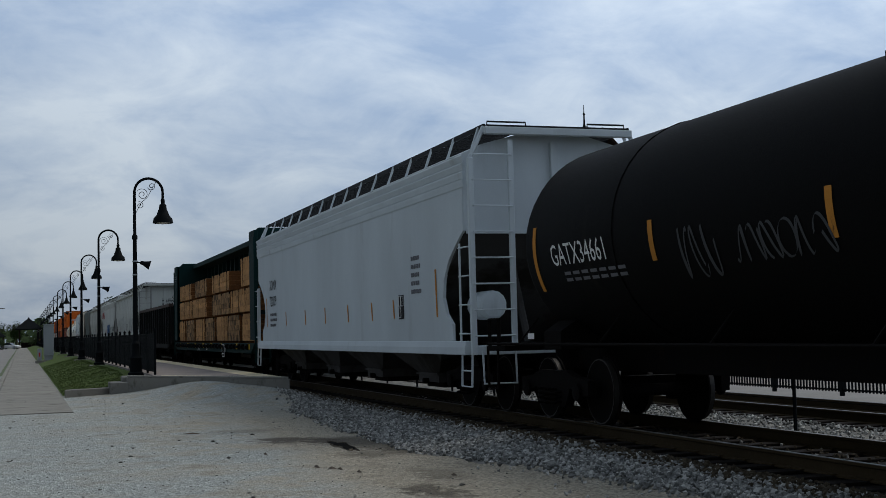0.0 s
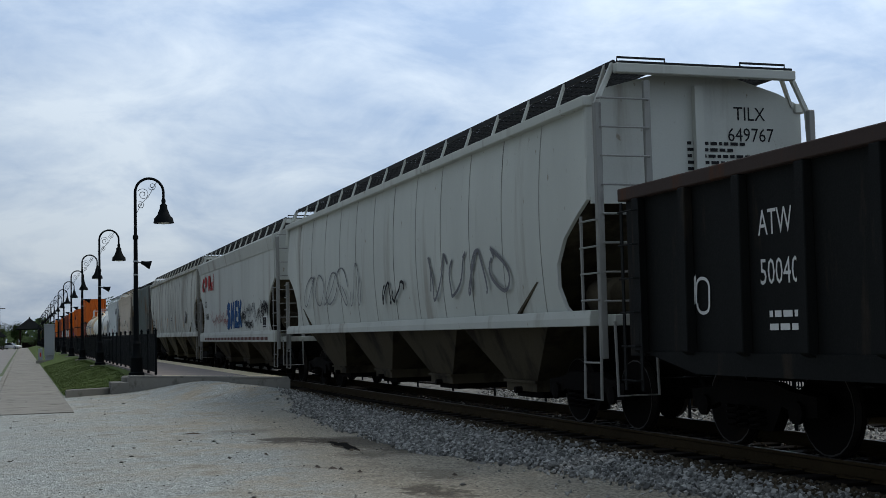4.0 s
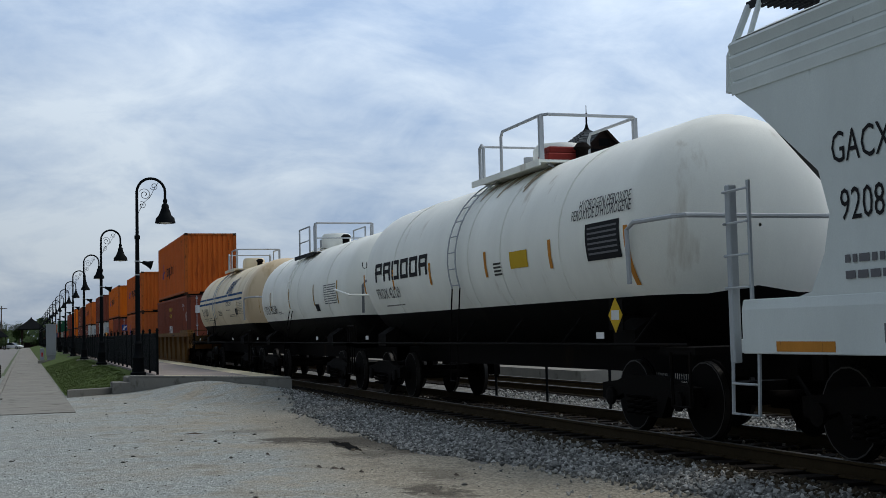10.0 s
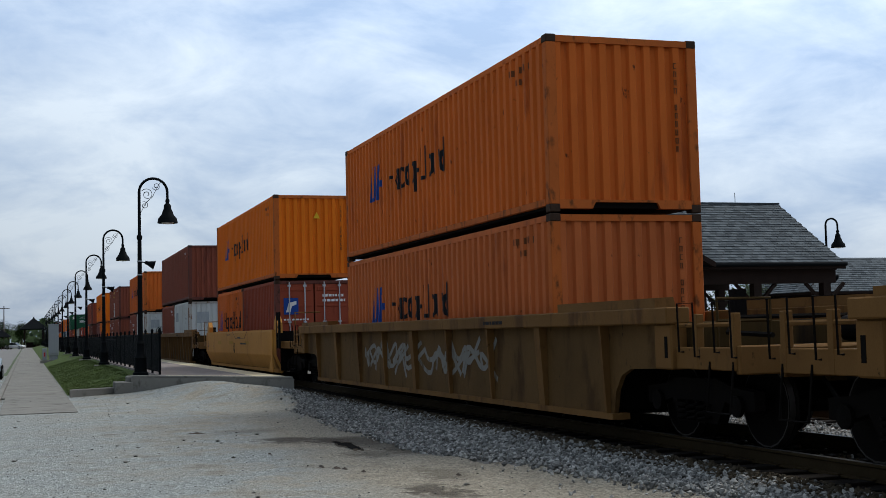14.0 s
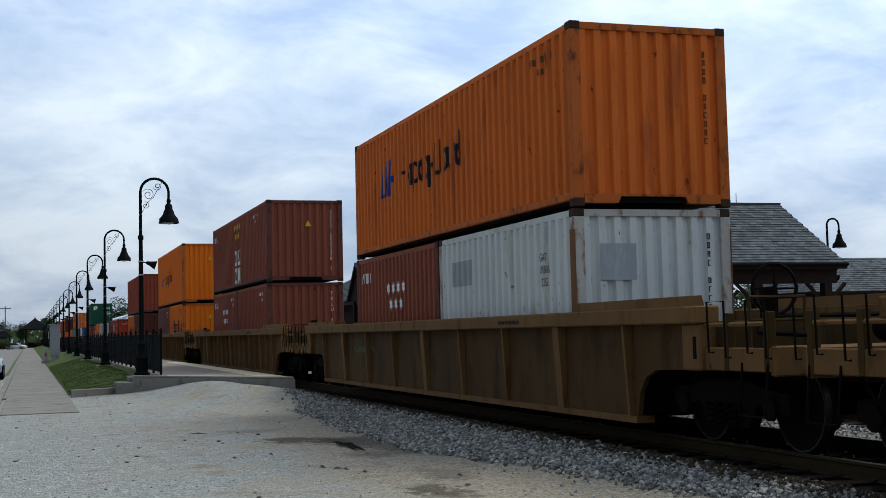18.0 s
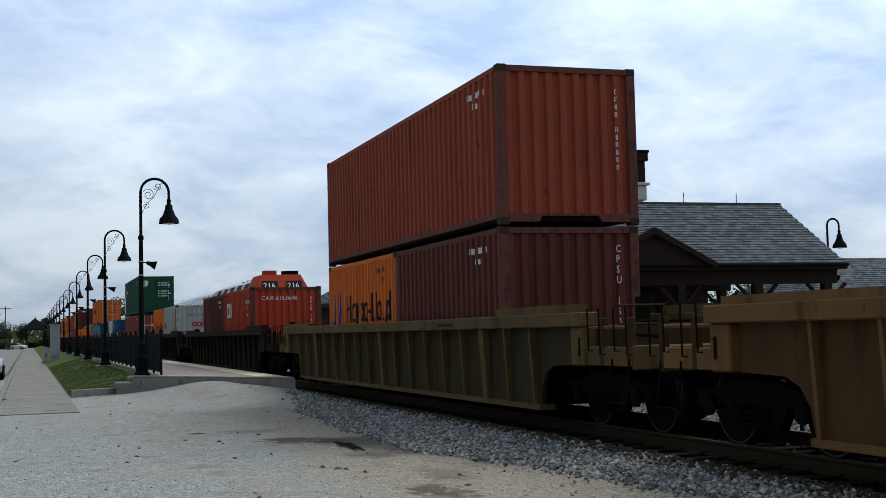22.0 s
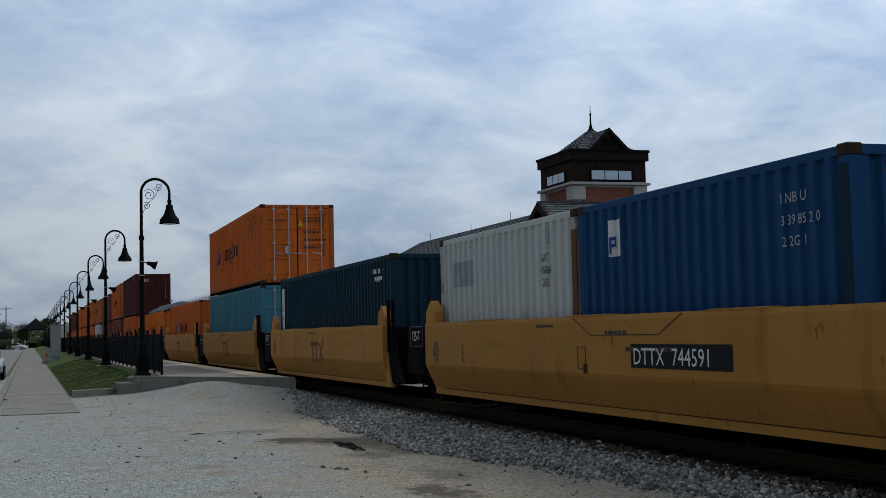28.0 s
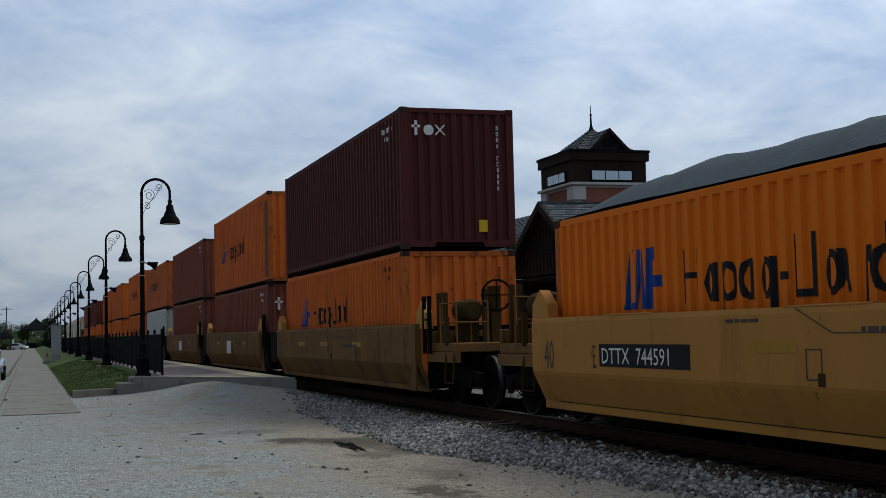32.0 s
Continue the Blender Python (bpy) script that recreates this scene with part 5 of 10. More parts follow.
    for yy in (3.4, 13.4):
        tr = part("truck_frame", Geo().box(-1.2, -1.05, yy - 1.9, yy + 1.9, 0.35, 0.75).box(1.05, 1.2, yy - 1.9, yy + 1.9, 0.35, 0.75), BLACK, ob)
        for k in (-1.35, 1.35):
            part("wheelset", Geo().lathe([(0.1, -0.8), (0.5, -0.79), (0.5, -0.68), (0.1, -0.67), (0.1, 0.67), (0.5, 0.68), (0.5, 0.79), (0.1, 0.8)], (0, 0, 0), "x", 18), SOOT, tr, at=Matrix.Translation((0, yy + k, 0.5)))
    return ob


def coach():
    ob = thing("passenger_coach", "tall ribbed stainless-steel commuter coach", "coach", "passenger coaches")
    w = 1.55
    sec = [(-w, 1.1), (w, 1.1), (w, 3.35), (1.2, 4.1), (0.6, 4.4), (-0.6, 4.4), (-1.2, 4.1), (-w, 3.35)]
    b = part("body", Geo().slab(sec, "y", 0.4, 25.4), COACH, ob, bevel=0.03)
    for i in range(14):
        y = 2.0 + 1.55 * i
        part("window", Geo().box(-w - 0.015, -w + 0.02, y, y + 1.1, 2.0, 2.75), GLASS, b)
        part("upper_window", Geo().slab([(-1.545, 3.42), (-1.56, 3.43), (-1.27, 4.03), (-1.255, 4.02)], "y", y, y + 1.1), GLASS, b)
    g = Geo()
    for i in range(9):
        g.box(-w - 0.02, -w, 0.6, 25.2, 1.2 + 0.08 * i, 1.24 + 0.08 * i)
    part("side_fluting", g, COACH, b)
    part("end_door", Geo().box(-0.5, 0.5, 0.36, 0.42, 1.2, 3.3), BLACK, b)
    part("frame", Geo().box(-1.4, 1.4, 0.0, 25.8, 0.85, 1.1), BLACK, ob)
    for yy in (4.0, 21.8):
        tr = part("truck_frame", Geo().box(-1.2, -1.05, yy - 1.8, yy + 1.8, 0.35, 0.7).box(1.05, 1.2, yy - 1.8, yy + 1.8, 0.35, 0.7), BLACK, ob)
        for k in (-1.25, 1.25):
            part("wheelset", Geo().lathe([(0.1, -0.8), (0.46, -0.79), (0.46, -0.68), (0.1, -0.67), (0.1, 0.67), (0.46, 0.68), (0.46, 0.79), (0.1, 0.8)], (0, 0, 0), "x", 18), SOOT, tr, at=Matrix.Translation((0, yy + k, 0.46)))
    return ob


PASSENGER = [(passenger_engine(), 0.0)]
first_coach = coach()
PASSENGER.append((first_coach, 17.2))
for i in range(1, 5):
    PASSENGER.append((copy_thing(first_coach, pose(TRACK2, 90, 0)), 17.2 + 26.0 * i))


# ---- freight train: running gear ----
def wheelset_geo():
    return Geo().lathe([(0.08, -0.82), (0.09, -0.78), (0.40, -0.775), (0.457, -0.77), (0.457, -0.69), (0.485, -0.685), (0.485, -0.66), (0.38, -0.65), (0.16, -0.68), (0.085, -0.66),
                        (0.085, 0.66), (0.16, 0.68), (0.38, 0.65), (0.485, 0.66), (0.485, 0.685), (0.457, 0.69), (0.457, 0.77), (0.40, 0.775), (0.09, 0.78), (0.08, 0.82)], (0, 0, 0), "x", 20).lathe([(0.45, -0.772), (0.4585, -0.764), (0.4585, -0.696), (0.45, -0.69)], (0, 0, 0), "x", 20, 1).lathe([(0.45, 0.69), (0.4585, 0.696), (0.4585, 0.764), (0.45, 0.772)], (0, 0, 0), "x", 20, 1)


def side_frame_geo():
    g = Geo()
    for s in (-1, 1):
        x0, x1 = (-1.09, -0.96) if s < 0 else (0.96, 1.09)
        g.slab([(-1.2, 0.42), (-1.2, 0.62), (-0.75, 0.66), (-0.45, 0.74), (0.45, 0.74), (0.75, 0.66), (1.2, 0.62), (1.2, 0.42), (0.95, 0.40), (0.6, 0.5), (0.42, 0.24), (-0.42, 0.24), (-0.6, 0.5), (-0.95, 0.40)], "x", x0, x1)
        for y in (-0.9, 0.9):
            g.lathe([(0.05, -0.03), (0.12, -0.02), (0.12, 0.02), (0.05, 0.03)], (s * 1.12, y, 0.457), "x", 10)
    g.box(-1.0, 1.0, -0.2, 0.2, 0.36, 0.62)
    return g


def spring_geo():
    g = Geo()
    pts = [(0.095 * math.cos(1.05 * i), 0.095 * math.sin(1.05 * i), 0.26 + 0.011 * i) for i in range(22)]
    return g.pipe(pts, 0.018, 4)


WHEELS = []


def truck(parent, y, z=0.0):
    t = part("truck_frame", side_frame_geo, SOOT, parent, key="sf", at=Matrix.Translation((0, y, z)))
    for k in (-0.22, 0.0, 0.22):
        part("spring", spring_geo, SOOT, t, key="sp", at=Matrix.Translation((-1.13, k, 0)))
    for k in (-0.9, 0.9):
        WHEELS.append((parent, y + k, k, part("wheelset", wheelset_geo, [SOOT, TREAD], t, key="ws", smooth=True, at=Matrix.Translation((0, k, 0.457)))))
    return t


def coupler(parent, y, s):
    part("coupler", lambda: Geo().box(-0.09, 0.09, -0.1, 0.55, 0.72, 0.98).box(-0.16, 0.16, 0.5, 0.75, 0.7, 1.0), SOOT, parent, key="cp", bevel=0.02,
         at=Matrix.Translation((0, y, 0)) @ (Matrix.Rotation(math.pi, 4, "Z") if s < 0 else Matrix()))
    part("air_hose", lambda: Geo().pipe([(0.3, 0, 0.75), (0.32, 0.25, 0.55), (0.26, 0.45, 0.35), (0.2, 0.6, 0.4)], 0.025, 6), BLACK, parent, key="ah",
         at=Matrix.Translation((0, y, 0)) @ (Matrix.Rotation(math.pi, 4, "Z") if s < 0 else Matrix()))


def ladder(parent, x, y, z0, z1, mat, width=0.42, n=None, along="y"):
    n = n or max(2, round((z1 - z0) / 0.38))
    g = Geo()
    for i in range(n):
        z = z0 + 0.12 + (z1 - z0 - 0.24) * i / max(1, n - 1)
        if along == "y":
            g.pipe([(0, 0, z), (-0.06, 0.03, z), (-0.06, width - 0.03, z), (0, width, z)], 0.012, 5)
        else:
            g.pipe([(0, 0, z), (0.03, -0.06, z), (width - 0.03, -0.06, z), (width, 0, z)], 0.012, 5)
    for w in (0, width):
        if along == "y":
            g.box(-0.008, 0.008, w - 0.03, w + 0.03, z0, z1)
        else:
            g.box(w - 0.03, w + 0.03, -0.008, 0.008, z0, z1)
    return part("ladder", g, mat, parent, at=Matrix.Translation((x, y, 0)))


def bars(parent, x, y, z, w, h, mat, rows=3, name="stencil"):
    """Small unreadable writing: rows of short bars on a side that faces -x, running towards -y from y."""
    rng = random.Random(int(abs(y * 100 + z * 37)))
    g = Geo()
    for r in range(rows):
        zz = z - h * (r + 0.8) / rows
        p = 0.0
        while p < w * rng.uniform(0.75, 1.0):
            q = rng.uniform(0.05, 0.16)
            g.box(x - 0.003, x, y - p - q, y - p, zz, zz + h / rows * 0.5)
            p += q + 0.035
    return tagged(part(name, g, mat, parent), kind="stuff")


def bars_end(parent, x, y, z, w, h, mat, rows=3, name="stencil"):
    rng = random.Random(int(abs(x * 100 + z * 37)) + 5)
    g = Geo()
    for r in range(rows):
        zz = z - h * (r + 0.8) / rows
        p = 0.0
        while p < w * rng.uniform(0.75, 1.0):
            q = rng.uniform(0.04, 0.12)
            g.box(x + p, x + p + q, y - 0.003, y, zz, zz + h / rows * 0.5)
            p += q + 0.03
    return tagged(part(name, g, mat, parent), kind="stuff")


def consolidated(parent, x, y, z, s=0.5):
    """The black panel with white data fields that every car carries."""
    b = part("data_panel", Geo().box(x - 0.004, x, y - 0.75 * s, y, z, z + s), INK_BLACK, parent)
    for a, c, d, e in ((0.04, 0.33, 0.55, 0.95), (0.38, 0.7, 0.55, 0.95), (0.04, 0.33, 0.08, 0.48)):
        ya, yb, za_, zb_ = y - a * s, y - c * s, z + d * s, z + e * s
        part("field_line", Geo().pipe([(x - 0.005, ya, za_), (x - 0.005, yb, za_), (x - 0.005, yb, zb_), (x - 0.005, ya, zb_), (x - 0.005, ya, za_)], 0.007, 4), INK_WHITE, b)


def reflector(parent, x, y, z0, z1, mat=None, lean=0.0):
    part("reflector_stripe", Geo().add([(x, y, z0), (x, y - 0.08, z0), (x, y - 0.08 + lean, z1), (x, y + lean, z1)], [(0, 1, 2, 3)]), mat or INK_ORANGE, parent)


# ---- containers ----
PITCH, DEPTH = 0.278, 0.046


def side_x(y):
    """Depth of the corrugation at y, 0 on the outer flats."""
    p = (y / PITCH) % 1.0
    return 0.0 if p < 0.375 else DEPTH * (p - 0.375) / 0.125 if p < 0.5 else DEPTH if p < 0.875 else DEPTH * (1 - p) / 0.125


def knots(y0, y1):
    out, k = [y0], math.ceil(y0 / (PITCH / 8) + 1e-6)
    while k * PITCH / 8 < y1 - 1e-6:
        if k % 8 in (0, 3, 4, 7):
            out.append(k * PITCH / 8)
        k += 1
    return out + [y1]


def side_panel_geo(ln, h, s):
    g = Geo()
    ys = knots(0.16, ln - 0.16)
    vs = []
    for y in ys:
        x = s * (1.212 - side_x(y))
        vs += [(x, y, 0.15), (x, y, h - 0.1)]
    g.add(vs, [(2 * i, 2 * i + 2, 2 * i + 3, 2 * i + 1) if s < 0 else (2 * i, 2 * i + 1, 2 * i + 3, 2 * i + 2) for i in range(len(ys) - 1)])
    return g


def end_panel_geo(h):
    g, vs = Geo(), []
    n = 9
    step = 2.16 / n
    xs = []
    for i in range(n):
        a = -1.08 + i * step
        xs += [(a, 0), (a + 0.42 * step, 0), (a + 0.55 * step, 0.05), (a + 0.87 * step, 0.05)]
    xs.append((1.08, 0))
    for x, d in xs:
        vs += [(x, 0.02 + d, 0.16), (x, 0.02 + d, h - 0.1)]
    return g.add(vs, [(2 * i, 2 * i + 2, 2 * i + 3, 2 * i + 1) for i in range(len(xs) - 1)])


def wall_paint(ob, rects, mat, ln, name="lettering", label=""):
    """Painted marks that follow the corrugation of the side facing -x. Each mark: y to the left, y to the right, z0, z1, lean."""
    g = Geo()
    for i, (a, b, z0, z1, lean) in enumerate(rects):
        lift = 0.004 + 0.0008 * i
        ys = knots(min(a, b), max(a, b))
        vs = []
        for y in ys:
            x = -(1.212 - side_x(y)) - lift
            vs += [(x, y, z0), (-(1.212 - side_x(y - lean)) - lift, y - lean, z1)]
        g.add(vs, [(2 * i, 2 * i + 2, 2 * i + 3, 2 * i + 1) for i in range(len(ys) - 1)])
    o = part(name, g, mat, ob, label)
    return tagged(o, label, kind="stuff") if len(rects) > 1 else o


def bent_paint(ob, shapes, mat, name, label):
    """Painted shapes that follow the corrugation. A bar: ("bar", y to the left, width, z0, z1, lean); a ring: ("ring", y centre, z centre, half width, half height, stroke)."""
    g = Geo()
    for i, sh in enumerate(shapes):
        lift = 0.004 + 0.0005 * i
        if sh[0] == "bar":
            _, y, w, z0, z1, lean = sh
            spans = [(yy, z0, z1) for yy in knots(y - w, y)]
            vs = []
            for yy, a, c in spans:
                vs += [(-(1.212 - side_x(yy)) - lift, yy, a), (-(1.212 - side_x(yy - lean)) - lift, yy - lean, c)]
            g.add(vs, [(2 * k, 2 * k + 2, 2 * k + 3, 2 * k + 1) for k in range(len(spans) - 1)])
        else:
            _, yc, zc, ry, rz, st = sh
            ys = sorted(set(knots(yc - ry, yc + ry)) | {yc - ry + 2 * ry * k / 14 for k in range(15)} | {yc - ry + st, yc + ry - st})
            for half in (-1, 1):
                vs = []
                for yy in ys:
                    d = min(1.0, abs(yy - yc) / ry)
                    e = min(1.0, abs(yy - yc) / (ry - st))
                    x = -(1.212 - side_x(yy)) - lift
                    vs += [(x, yy, zc + half * (rz - st) * math.sqrt(1 - e * e)), (x, yy, zc + half * rz * math.sqrt(1 - d * d))]
                g.add(vs, [(2 * k, 2 * k + 2, 2 * k + 3, 2 * k + 1) for k in range(len(ys) - 1)])
    return tagged(part(name, g, mat, ob, label), label, kind="stuff")


def liner_mark(ob, ln):
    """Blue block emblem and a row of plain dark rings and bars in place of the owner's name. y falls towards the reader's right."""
    y0 = 10.05 if ln > 8 else 5.75
    z = 1.2
    bent_paint(ob, [("bar", y0, 0.34, z - 0.04, z + 0.7, 0.13), ("bar", y0 - 0.5, 0.3, z - 0.04, z + 0.7, 0.02), ("bar", y0 - 0.78, 0.22, z + 0.22, z + 0.36, 0.0), ("bar", y0 - 0.76, 0.1, z + 0.54, z + 0.7, 0.0)], INK_BLUE, "emblem", "blue block emblem")
    y, st, tall, low = y0 - 1.5, 0.075, 0.62, 0.43
    sh = [("bar", y, st, z, z + tall, 0), ("bar", y - 0.3, st, z, z + tall, 0), ("bar", y, 0.34, z + 0.28, z + 0.35, 0)]
    y -= 0.5
    for stem, deep in (("r", 0), ("l", 1), ("r", 0), ("r", 1)):
        sh += [("ring", y - 0.145, z + low / 2, 0.145, low / 2, st), ("bar", y if stem == "l" else y - 0.29 + st, st, z - 0.17 * deep, z + low, 0)]
        y -= 0.38
    sh.append(("bar", y, 0.15, z + 0.18, z + 0.26, 0))
    y -= 0.23
    sh += [("bar", y, st, z, z + tall, 0), ("bar", y, 0.29, z, z + 0.075, 0)]
    y -= 0.35
    sh.append(("bar", y, st, z, z + tall, 0))
    y -= 0.16
    sh.append(("ring", y - 0.15, z + low / 2, 0.15, low / 2, st))
    y -= 0.37
    sh += [("bar", y, st, z + 0.02, z + low, -0.14), ("bar", y - 0.22, st, z - 0.16, z + low, 0.09)]
    y -= 0.36
    sh += [("ring", y - 0.145, z + low / 2, 0.145, low / 2, st), ("bar", y - 0.29 + st, st, z, z + tall, 0)]
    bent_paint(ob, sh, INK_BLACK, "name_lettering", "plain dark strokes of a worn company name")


def star_mark(ob, y0, z, blocks=True, gold=True):
    """Seven star patches, four over three, and below them white block shapes."""
    for a, b in ((0, 0), (0.37, 0), (0.74, 0), (1.11, 0), (0.18, -0.33), (0.55, -0.33), (0.92, -0.33)):
        cy, cz, r = y0 - a - 0.1, z + b, 0.135
        g = Geo()
        for rot in (90, 270):
            pts = []
            for k in range(3):
                w = radians(rot + 120 * k)
                yy = cy + r * math.cos(w)
                pts.append((-1.2195 if rot == 90 else -1.2205, yy, cz + r * math.sin(w)))
            g.add(pts, [(0, 1, 2)])
        part("star_patch", g, INK_YELLOW if gold else INK_WHITE, ob, "small six-pointed star patch")
    if blocks:
        # upper row: a ring, a short bar, a forked shape; lower row: a zigzag, a bar, a twin peak
        a, b = z - 1.37, z - 2.02
        r = [(y0, y0 - 0.46, a + 0.4, a + 0.54, 0), (y0, y0 - 0.46, a, a + 0.13, 0), (y0, y0 - 0.13, a, a + 0.54, 0), (y0 - 0.33, y0 - 0.46, a, a + 0.54, 0), (y0 - 0.54, y0 - 0.7, a + 0.16, a + 0.54, 0),
             (y0 - 0.72, y0 - 1.28, a, a + 0.13, 0), (y0 - 0.78, y0 - 0.94, a + 0.2, a + 0.54, 0.22), (y0 - 1.08, y0 - 1.26, a + 0.08, a + 0.54, 0.02)]
        r += [(y0, y0 - 0.5, b + 0.43, b + 0.56, 0), (y0, y0 - 0.5, b, b + 0.13, 0), (y0 - 0.02, y0 - 0.2, b + 0.05, b + 0.5, 0.28), (y0 - 0.57, y0 - 0.72, b, b + 0.56, 0), (y0 - 0.79, y0 - 0.93, b, b + 0.56, 0),
              (y0 - 0.98, y0 - 1.1, b + 0.1, b + 0.56, -0.08), (y0 - 1.0, y0 - 1.12, b + 0.1, b + 0.56, 0.08), (y0 - 1.17, y0 - 1.31, b, b + 0.56, 0)]
        wall_paint(ob, r, INK_WHITE, 12, "block_lettering", "white block letter shapes")


def container(ln, h, mat, label, lead="plain", group="shipping containers", end_mat=None):
    """A shipping container, its leading end at y = 0, resting at z = 0."""
    ob = thing("shipping_container", label, "container", group)
    em = end_mat or mat
    worn = WORN_ORANGE if "orange" in mat.name else WORN_GREY if "grey" in mat.name else WORN_RED if mat in (MAROON, BROWN, BRICKRED, RED) else mat
    for s, nm in ((-1, "a"), (1, "b")):
        part("side_panel", lambda s=s: side_panel_geo(ln, h, s), mat, ob, key=(ln, h, s))
    part("roof_panel", lambda: Geo().box(-1.15, 1.15, 0.05, ln - 0.05, h - 0.07, h - 0.035), mat, ob, key=(ln, h))
    part("floor", lambda: Geo().box(-1.15, 1.15, 0.05, ln - 0.05, 0.06, 0.15), SOOT, ob, key=(ln, h))
    for s in (-1, 1):
        x0, x1 = (-1.219, -1.13) if s < 0 else (1.13, 1.219)
        part("bottom_rail", lambda: Geo().box(x0, x1, 0.17, ln - 0.17, 0.10, 0.2), worn, ob, key=(ln, s), bevel=0.008)
        part("top_rail", lambda: Geo().box(x0 + 0.01, x1 - 0.01, 0.17, ln - 0.17, h - 0.11, h - 0.015), mat, ob, key=(ln, h, s), bevel=0.008)
        for y0, y1, e in ((0.0, 0.16, 0), (ln - 0.16, ln, 1)):
            part("corner_post", lambda: Geo().box(x0 if s < 0 else x0 - 0.07, x1 + 0.07 if s < 0 else x1, y0 + 0.004, y1 - 0.004, 0.11, h - 0.11), worn, ob, key=(ln, h, s, e), bevel=0.012)
            for z0, z1 in ((0, 0.118), (h - 0.118, h)):
                xa, xb = (-1.2195, -1.058) if s < 0 else (1.058, 1.2195)
                part("corner_casting", lambda: Geo().box(xa, xb, y0 if e == 0 else y1 - 0.178, y0 + 0.178 if e == 0 else y1, z0, z1), CASTING, ob, key=(ln, s, e, z0, z1), bevel=0.012)
    for e in (0, 1):
        flip = Matrix.Translation((0, ln, 0)) @ Matrix.Rotation(math.pi, 4, "Z") if e else Matrix()
        part("end_sill", lambda: Geo().slab([(-1.06, 0.05), (-0.55, 0.05), (-0.5, 0.145), (0.5, 0.145), (0.55, 0.05), (1.06, 0.05), (1.06, 0.18), (-1.06, 0.18)], "y", 0.005, 0.14), worn, ob, key=h, at=flip)
        part("end_header", lambda: Geo().box(-1.06, 1.06, 0.005, 0.12, h - 0.11, h - 0.015), worn, ob, key=h, at=flip)
        if e == 1 or lead == "plain":
            part("end_panel", lambda: end_panel_geo(h), em, ob, key=h, at=flip)
        else:
            for s in (-1, 1):
                def leaf(s=s):
                    g = Geo().box(0.02 if s > 0 else -1.08, 1.08 if s > 0 else -0.02, 0.03, 0.075, 0.17, h - 0.12)
                    for k in range(5):
                        z = 0.3 + (h - 0.62) * k / 4
                        g.box((0.1 if s > 0 else -1.0), (1.0 if s > 0 else -0.1), 0.008, 0.032, z, z + 0.12 if k in (0, 4) else z + 0.06)
                    return g
                d = part("door", leaf, em, ob, key=(h, s), bevel=0.006)
                for x in (0.3, 0.78):
                    rod = part("lock_rod", lambda: Geo().rod((0, -0.035, 0.1), (0, -0.035, h - 0.05), 0.018, 7).box(-0.05, 0.05, -0.05, 0.0, 0.14, 0.2).box(-0.05, 0.05, -0.05, 0.0, h - 0.2, h - 0.14).box(-0.05, 0.05, -0.05, 0, h * 0.5, h * 0.5 + 0.05), em if em is GREEN_C else STEEL_G, d, key=h, at=Matrix.Translation((s * x, 0, 0)))
                    part("handle", lambda: Geo().rod((0, -0.06, 1.0), (0.32, -0.05, 0.96), 0.014, 5), em if em is GREEN_C else STEEL_G, d, key=s, at=Matrix.Translation((s * x - (0.32 if s > 0 else 0), 0, 0)))
    return ob


def end_text(ob, text, h, mat, x=0.8, size=0.17):
    """A code written down the leading end, one letter below the other."""
    return letters("\n".join(text), size, mat, ob, on_end(x, 0.012, h - 0.42), squeeze=0.8)


def end_code(ob, h, mat, x=0.86, tall=True):
    """A column of small code marks on the leading end."""
    g = Geo()
    rng = random.Random(int(h * 100) + len(MOVERS))
    for i in range(11):
        if i in (4,):
            continue
        z = h - 0.35 - 0.125 * i
        w = rng.uniform(0.016, 0.026)
        g.box(x - w, x - w + 0.012, 0.004, 0.016, z - 0.085, z).box(x - w, x + w, 0.004, 0.0155, z - 0.013, z)
        if rng.random() < 0.7:
            g.box(x + w - 0.012, x + w, 0.004, 0.015, z - 0.085, z)
        if rng.random() < 0.6:
            g.box(x - w, x + w, 0.004, 0.0152, z - 0.085, z - 0.072)
    tagged(part("code_mark", g, mat, ob), kind="stuff")


def side_code(ob, ln, h, mat, y=None):
    y = 1.6 if y is None else y
    wall_paint(ob, [(y - 0.1 * i, y - 0.1 * i - (0.045 if i % 3 else 0.02), h - 0.37, h - 0.27, 0) for i in range(10) if i != 4] + [(y - 0.3 - 0.1 * i, y - 0.34 - 0.1 * i, h - 0.55, h - 0.46, 0) for i in range(4)], mat, ln, "code_mark")


def triangle_mark(ob, x, z, s=0.2):
    part("warning_triangle", Geo().add([(x - s / 2, -0.004, z), (x + s / 2, -0.004, z), (x, -0.004, z + s)], [(0, 1, 2)]), INK_YELLOW, ob, "yellow warning triangle")


# ---- well cars ----
FLOOR = 0.40


